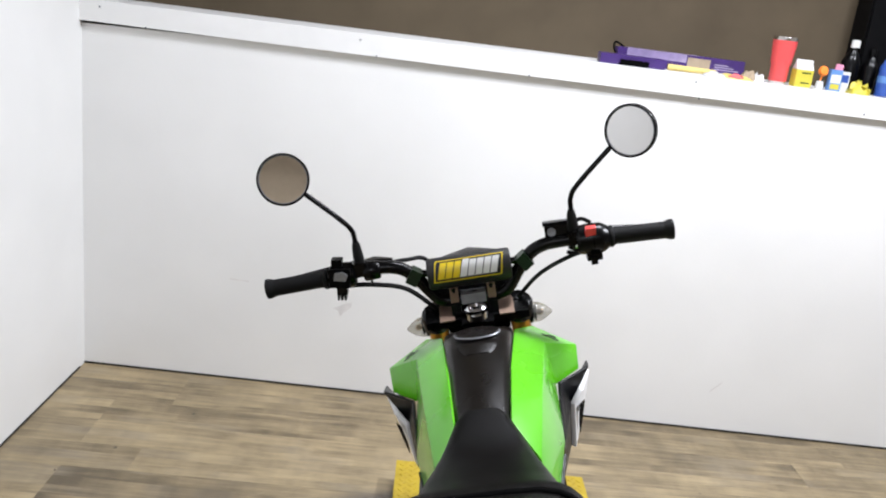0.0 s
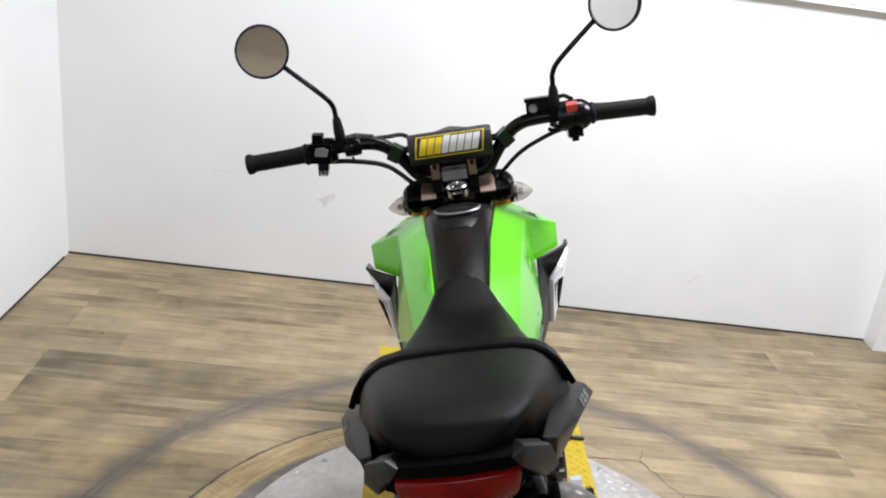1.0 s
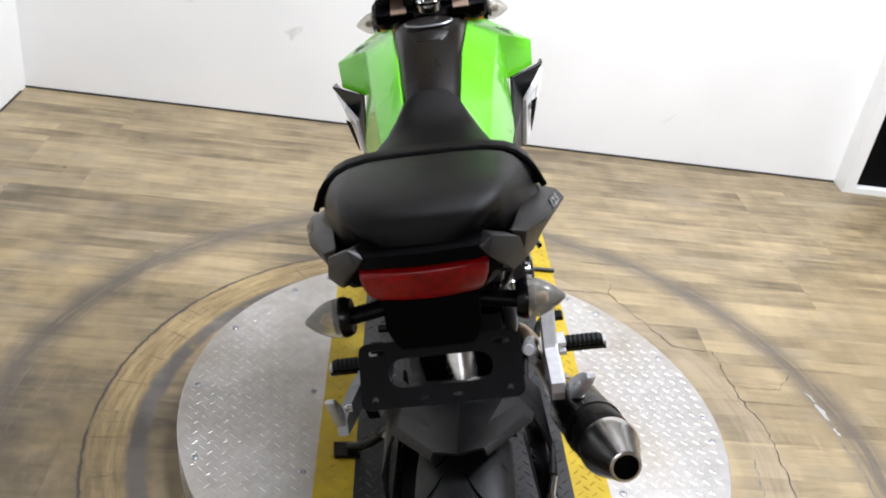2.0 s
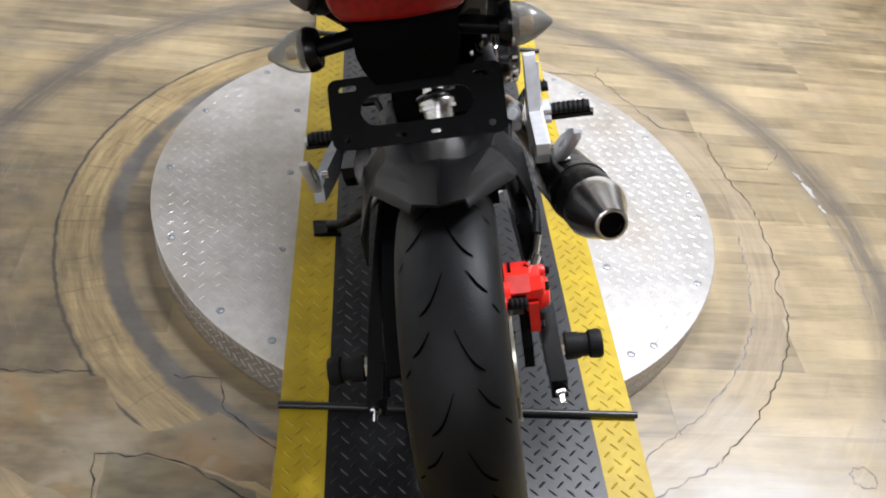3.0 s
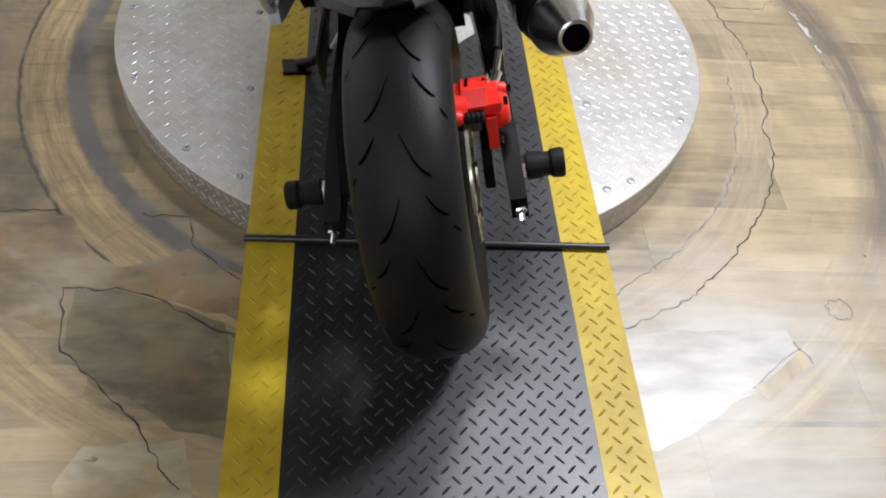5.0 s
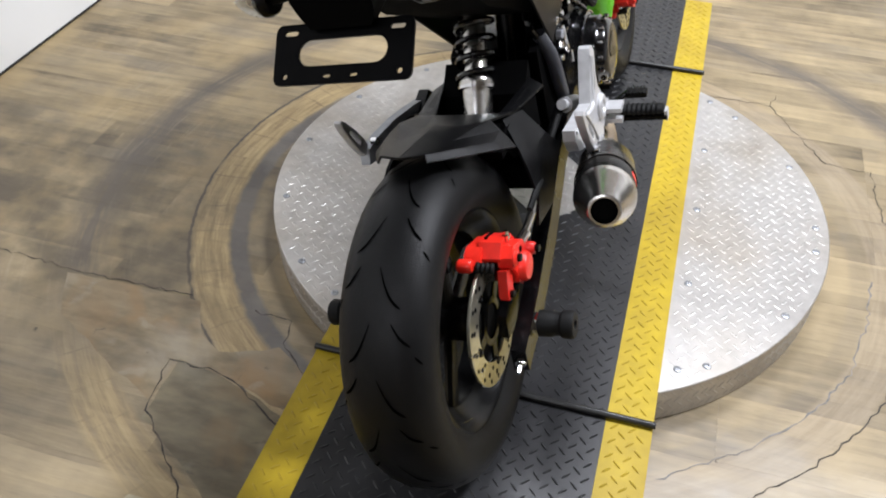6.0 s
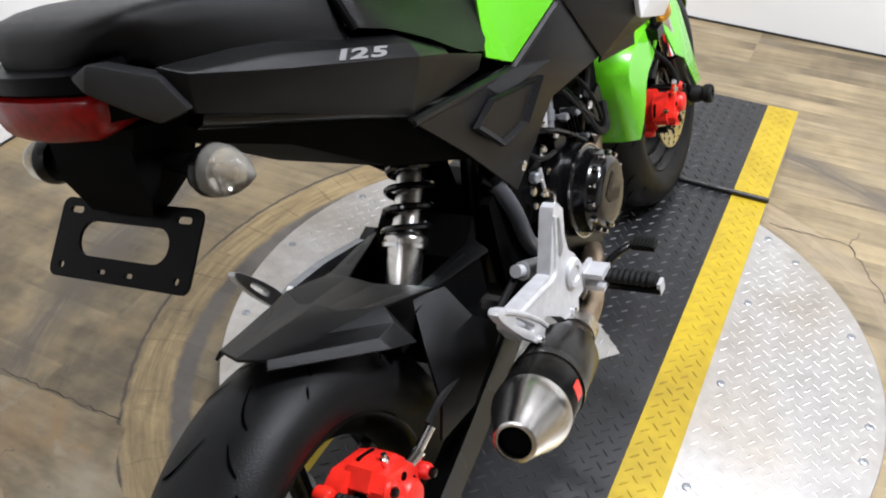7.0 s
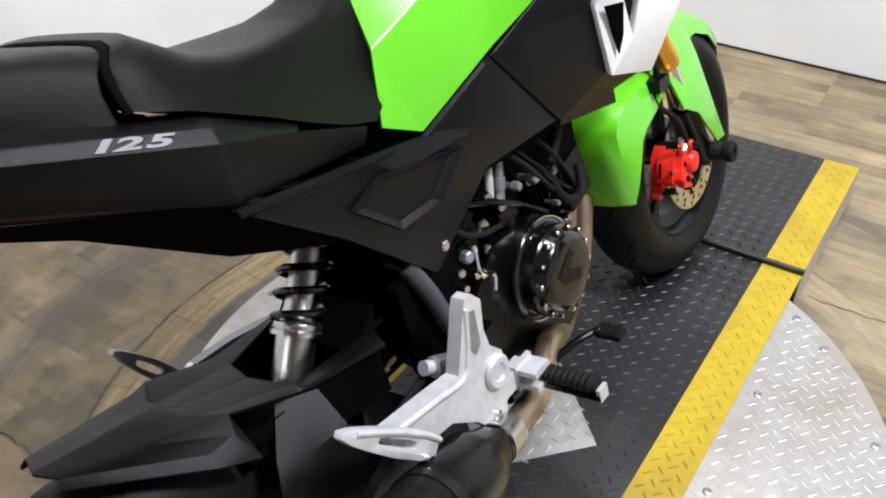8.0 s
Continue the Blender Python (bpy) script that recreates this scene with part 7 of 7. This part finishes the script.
bottle("spray_bottle", "dark bottle with a pale cap on the ledge", 1.180, 0.215, SATIN, PAPER, 1.25)
b2 = bottle("cleaner_bottle", "dark blue bottle with a white label on the ledge", 1.282, 0.125, BLUE, SATIN, 1.2)
part("label_band", lathe([(0.048, 0.0345), (0.048, 0.0350), (0.072, 0.0350), (0.072, 0.0345)], (0, 0, 0), (0, 0, 1), 28, closed=True), PALEBLUE, b2)
bottle("dark_bottle", "black bottle on the ledge", 1.248, 0.205, SATIN, SATIN, 1.1)
cab = thing("black_cabinet", "tall black cabinet standing on the ledge against the wall", "cabinet", on_ledge(1.45, 0.29))
part("cabinet_body", boxes(((-0.24, -0.06, 0), (0.15, 0.065, 1.1)), width=0.004), DARKDOOR, cab)
part("cabinet_door", boxes(((-0.235, -0.070, 0.01), (0.145, -0.0605, 1.09)), width=0.003), DARKDOOR, cab)

# ---- marks on the floor ----
def seam(points, width=0.0035, seed=1, material=None):
    """A ragged dark crack between cut pieces of floor."""
    r = random.Random(seed)
    path = []
    for a, b in zip(points, points[1:]):
        n = max(2, int((Vector(b) - Vector(a)).length / 0.014))
        path += [Vector(a).lerp(Vector(b), k / n) for k in range(n)]
    path.append(Vector(points[-1]))
    bm = bmesh.new()
    left, right = [], []
    for i, p in enumerate(path):
        d = (path[min(i + 1, len(path) - 1)] - path[max(i - 1, 0)]).normalized()
        side = Vector((-d.y, d.x))
        p = p + side * r.uniform(-0.0045, 0.0045)
        w = width * r.uniform(0.25, 1.0)
        left.append(bm.verts.new((p.x + side.x * w / 2, p.y + side.y * w / 2, 0.0007)))
        right.append(bm.verts.new((p.x - side.x * w / 2, p.y - side.y * w / 2, 0.0007)))
    for i in range(len(path) - 1):
        bm.faces.new((left[i], left[i + 1], right[i + 1], right[i]))
    tagged(part("floor_seam", bm, material or CRACK), "dark crack between cut floor pieces", "floor seam", kind="structure")


SMUDGE = mat("grey_floor_smudge", (0.12, 0.115, 0.11), 0.6, vary=0.4, scale=50, second=(0.22, 0.20, 0.18), second_scale=14)


def patch_mat(name, dark, light, stretch):
    return mat(name, light, 0.34, vary=0.20, scale=11, second=dark, second_scale=3.2, bump=0.1, bump_scale=160, stretch=stretch)


def floor_patch(outline, material, label, lift):
    """A cut-in piece of floor covering, from (x, y) corners, with a ragged edge."""
    r = random.Random(len(outline) * 7 + int(abs(outline[0][0]) * 100))
    path = []
    for a, b in zip(outline, outline[1:] + outline[:1]):
        n = max(2, int((Vector(b) - Vector(a)).length / 0.03))
        path += [Vector(a).lerp(Vector(b), k / n) + Vector((r.uniform(-0.004, 0.004), r.uniform(-0.004, 0.004))) for k in range(n)]
    bm = bmesh.new()
    bm.faces.new([bm.verts.new((p.x, p.y, lift)) for p in path])
    tagged(part("floor_patch", bm, material), label, "floor patch", kind="structure")




def blotched_mat(name, base, rust, chalk, grain):
    """Old vinyl: streaked base, rusty stains, a chalky haze and dark pits."""
    m = mat(name, base, 0.32, vary=0.16, scale=26, second=grain, second_scale=7, bump=0.12, bump_scale=140, stretch=(1.0, 2.6, 1))
    t = m.node_tree
    b = t.nodes["Principled BSDF"]
    last = b.inputs["Base Color"].links[0].from_socket
    place = t.nodes.new("ShaderNodeTexCoord").outputs["Object"]
    for scale, lo, hi, amount, colour in ((6.0, 0.52, 0.66, 0.75, rust), (4.2, 0.54, 0.68, 0.42, chalk), (15.0, 0.60, 0.70, 0.30, chalk), (34.0, 0.68, 0.76, 0.70, (0.06, 0.045, 0.03))):
        n = t.nodes.new("ShaderNodeTexNoise")
        n.inputs["Scale"].default_value, n.inputs["Detail"].default_value, n.inputs["Distortion"].default_value = scale, 5, 0.6
        t.links.new(place, n.inputs["Vector"])
        f = t.nodes.new("ShaderNodeMapRange")
        f.inputs[1].default_value, f.inputs[2].default_value, f.inputs[4].default_value = lo, hi, amount
        t.links.new(n.outputs["Fac"], f.inputs[0])
        x = t.nodes.new("ShaderNodeMix")
        x.data_type = "RGBA"
        x.inputs["B"].default_value = (*colour, 1)
        t.links.new(f.outputs[0], x.inputs["Factor"])
        t.links.new(last, x.inputs["A"])
        last = x.outputs["Result"]
    t.links.new(last, b.inputs["Base Color"])
    return m


PATCH_ORANGE = blotched_mat("orange_brown_vinyl", (0.225, 0.172, 0.098), (0.255, 0.150, 0.058), (0.345, 0.310, 0.245), (0.118, 0.086, 0.046))
PATCH_OLIVE = blotched_mat("olive_grey_vinyl", (0.160, 0.130, 0.076), (0.185, 0.122, 0.055), (0.240, 0.215, 0.165), (0.085, 0.066, 0.036))
PATCH_TAN = patch_mat("light_tan_vinyl", (0.20, 0.155, 0.095), (0.34, 0.275, 0.175), (3.0, 1.0, 1))
PATCH_GREY = blotched_mat("grey_vinyl", (0.380, 0.325, 0.215), (0.370, 0.240, 0.100), (0.460, 0.430, 0.370), (0.270, 0.215, 0.130))
PATCH_CHIP = patch_mat("bare_white_chip", (0.20, 0.195, 0.19), (0.36, 0.355, 0.34), (1, 1, 1))
PATCH_PALE = patch_mat("chalky_vinyl", (0.310, 0.280, 0.240), (0.375, 0.350, 0.312), (1.0, 3.0, 1))
floor_patch([(-0.90, 0.190), (-0.660, 0.203), (-0.600, 0.196), (-0.555, 0.120), (-0.500, 0.086), (-0.452, 0.104), (-0.401, 0.128), (-0.300, 0.074), (-0.300, -0.014), (-0.446, 0.030), (-0.562, 0.048), (-0.568, -0.051), (-0.663, -0.010), (-0.84, 0.09)], PATCH_ORANGE, "orange-brown worn piece of vinyl floor", 0.00030)
floor_patch([(-0.562, 0.048), (-0.446, 0.030), (-0.322, -0.020), (-0.300, -0.143), (-0.300, -0.225), (-0.373, -0.206), (-0.479, -0.135), (-0.557, -0.090)], PATCH_OLIVE, "olive-grey worn piece of vinyl floor", 0.00040)
floor_patch([(0.300, -0.031), (0.614, -0.013), (0.624, -0.058), (0.510, -0.145), (0.342, -0.242), (0.300, -0.24)], PATCH_PALE, "pale chalky piece of vinyl floor", 0.00030)
floor_patch([(-0.526, -0.288), (-0.493, -0.232), (-0.360, -0.223), (-0.340, -0.30), (-0.345, -0.42), (-0.50, -0.44)], PATCH_GREY, "pale chalky piece of vinyl floor", 0.00050)


seam([(-1.10, 0.215), (-0.82, 0.201), (-0.62, 0.209)], seed=1)
seam([(-0.484, 0.203), (-0.403, 0.201), (-0.395, 0.145), (-0.30, 0.058)], seed=2)
seam([(-0.578, 0.046), (-0.50, 0.042), (-0.442, 0.030), (-0.36, -0.02), (-0.30, -0.05)], 0.004, seed=3)
seam([(-0.578, 0.046), (-0.572, -0.02), (-0.558, -0.074), (-0.50, -0.13), (-0.43, -0.20), (-0.36, -0.30)], 0.004, seed=4)
seam([(0.31, 1.31), (0.482, 1.307), (0.50, 1.36)], 0.003, seed=6)
seam([(0.482, 1.307), (0.617, 1.074), (0.72, 1.069), (0.736, 0.881), (0.766, 0.779), (0.757, 0.564), (0.726, 0.496), (0.731, 0.433), (0.697, 0.334), (0.665, 0.272), (0.571, 0.153), (0.468, 0.052)], 0.0034, seed=5)
for k, spots in enumerate((((0.693, 0.662), (0.679, 0.534), (0.641, 0.383), (0.573, 0.275), (0.503, 0.193), (0.454, 0.145), (0.317, 0.046)), ((0.468, 0.052), (0.418, 0.024), (0.318, -0.022)), ((0.88, 1.027), (0.914, 1.003), (0.927, 0.94), (0.946, 0.792), (0.952, 0.599), (0.924, 0.433)))):
    seam(list(spots), 0.004, seed=20 + k, material=SMUDGE)
seam([(0.724, 0.927), (0.86, 0.925), (0.914, 1.003)], 0.0020, seed=7)
seam([(0.618, -0.040), (0.628, -0.054), (0.638, -0.086)], 0.0040, seed=9, material=SMUDGE)
seam([(0.628, -0.051), (0.590, -0.078), (0.521, -0.135)], 0.0022, seed=19, material=SMUDGE)
seam([(0.727 + 0.024 * math.cos(a), 0.029 + 0.022 * math.sin(a)) for a in (2 * math.pi * k / 12 for k in range(13))], 0.0024, seed=10, material=SMUDGE)
floor_patch([(0.628, -0.051), (0.638, -0.086), (0.54, -0.151), (0.521, -0.135)], PATCH_TAN, "light tan worn piece of vinyl floor", 0.00045)
for x, y, w, turn in ((0.930, 0.905, 0.010, 112), (0.938, 0.850, 0.016, 100), (0.948, 0.775, 0.008, 95)):
    floor_patch([(x + w * (u * math.cos(radians(turn)) * 2.2 - v * math.sin(radians(turn)) * 0.6), y + w * (u * math.sin(radians(turn)) * 2.2 + v * math.cos(radians(turn)) * 0.6)) for u, v in ((-1, -0.4), (0, -1), (1, -0.2), (0.7, 0.6), (-0.2, 0.5))], PATCH_CHIP, "white chip worn out of the vinyl floor", 0.0009)

# ---- the floor ----
floor = structure("floor", boxes(((LEFT_X, REAR_Y, -0.06), (RIGHT_X, WALL_Y + 0.3, -0.0032))), DARKLINE, "worn grey-brown wood-look vinyl plank floor", "floor")
PLANK_W = 0.152
plank_meshes = {}


def plank_mesh(length):
    key = round(length, 3)
    if key not in plank_meshes:
        bm = boxes(((-length / 2 + 0.0001, -PLANK_W / 2 + 0.0001, -0.003), (length / 2 - 0.0001, PLANK_W / 2 - 0.0001, 0.0)), width=0.0004, segments=1)
        me = bpy.data.meshes.new("plank")
        bm.to_mesh(me)
        bm.free()
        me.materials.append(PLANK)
        plank_meshes[key] = me
    return plank_meshes[key]


rng = random.Random(7)
row_y = REAR_Y + PLANK_W / 2
while row_y < WALL_Y + 0.1:
    x = LEFT_X - rng.choice((0.2, 0.5, 0.8, 1.0))
    while x < RIGHT_X:
        length = 1.22
        a, b = max(x, LEFT_X + 0.001), min(x + length, RIGHT_X - 0.001)
        if b - a > 0.05:
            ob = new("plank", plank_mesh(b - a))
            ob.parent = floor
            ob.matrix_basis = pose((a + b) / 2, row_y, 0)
        x += length
    row_y += PLANK_W
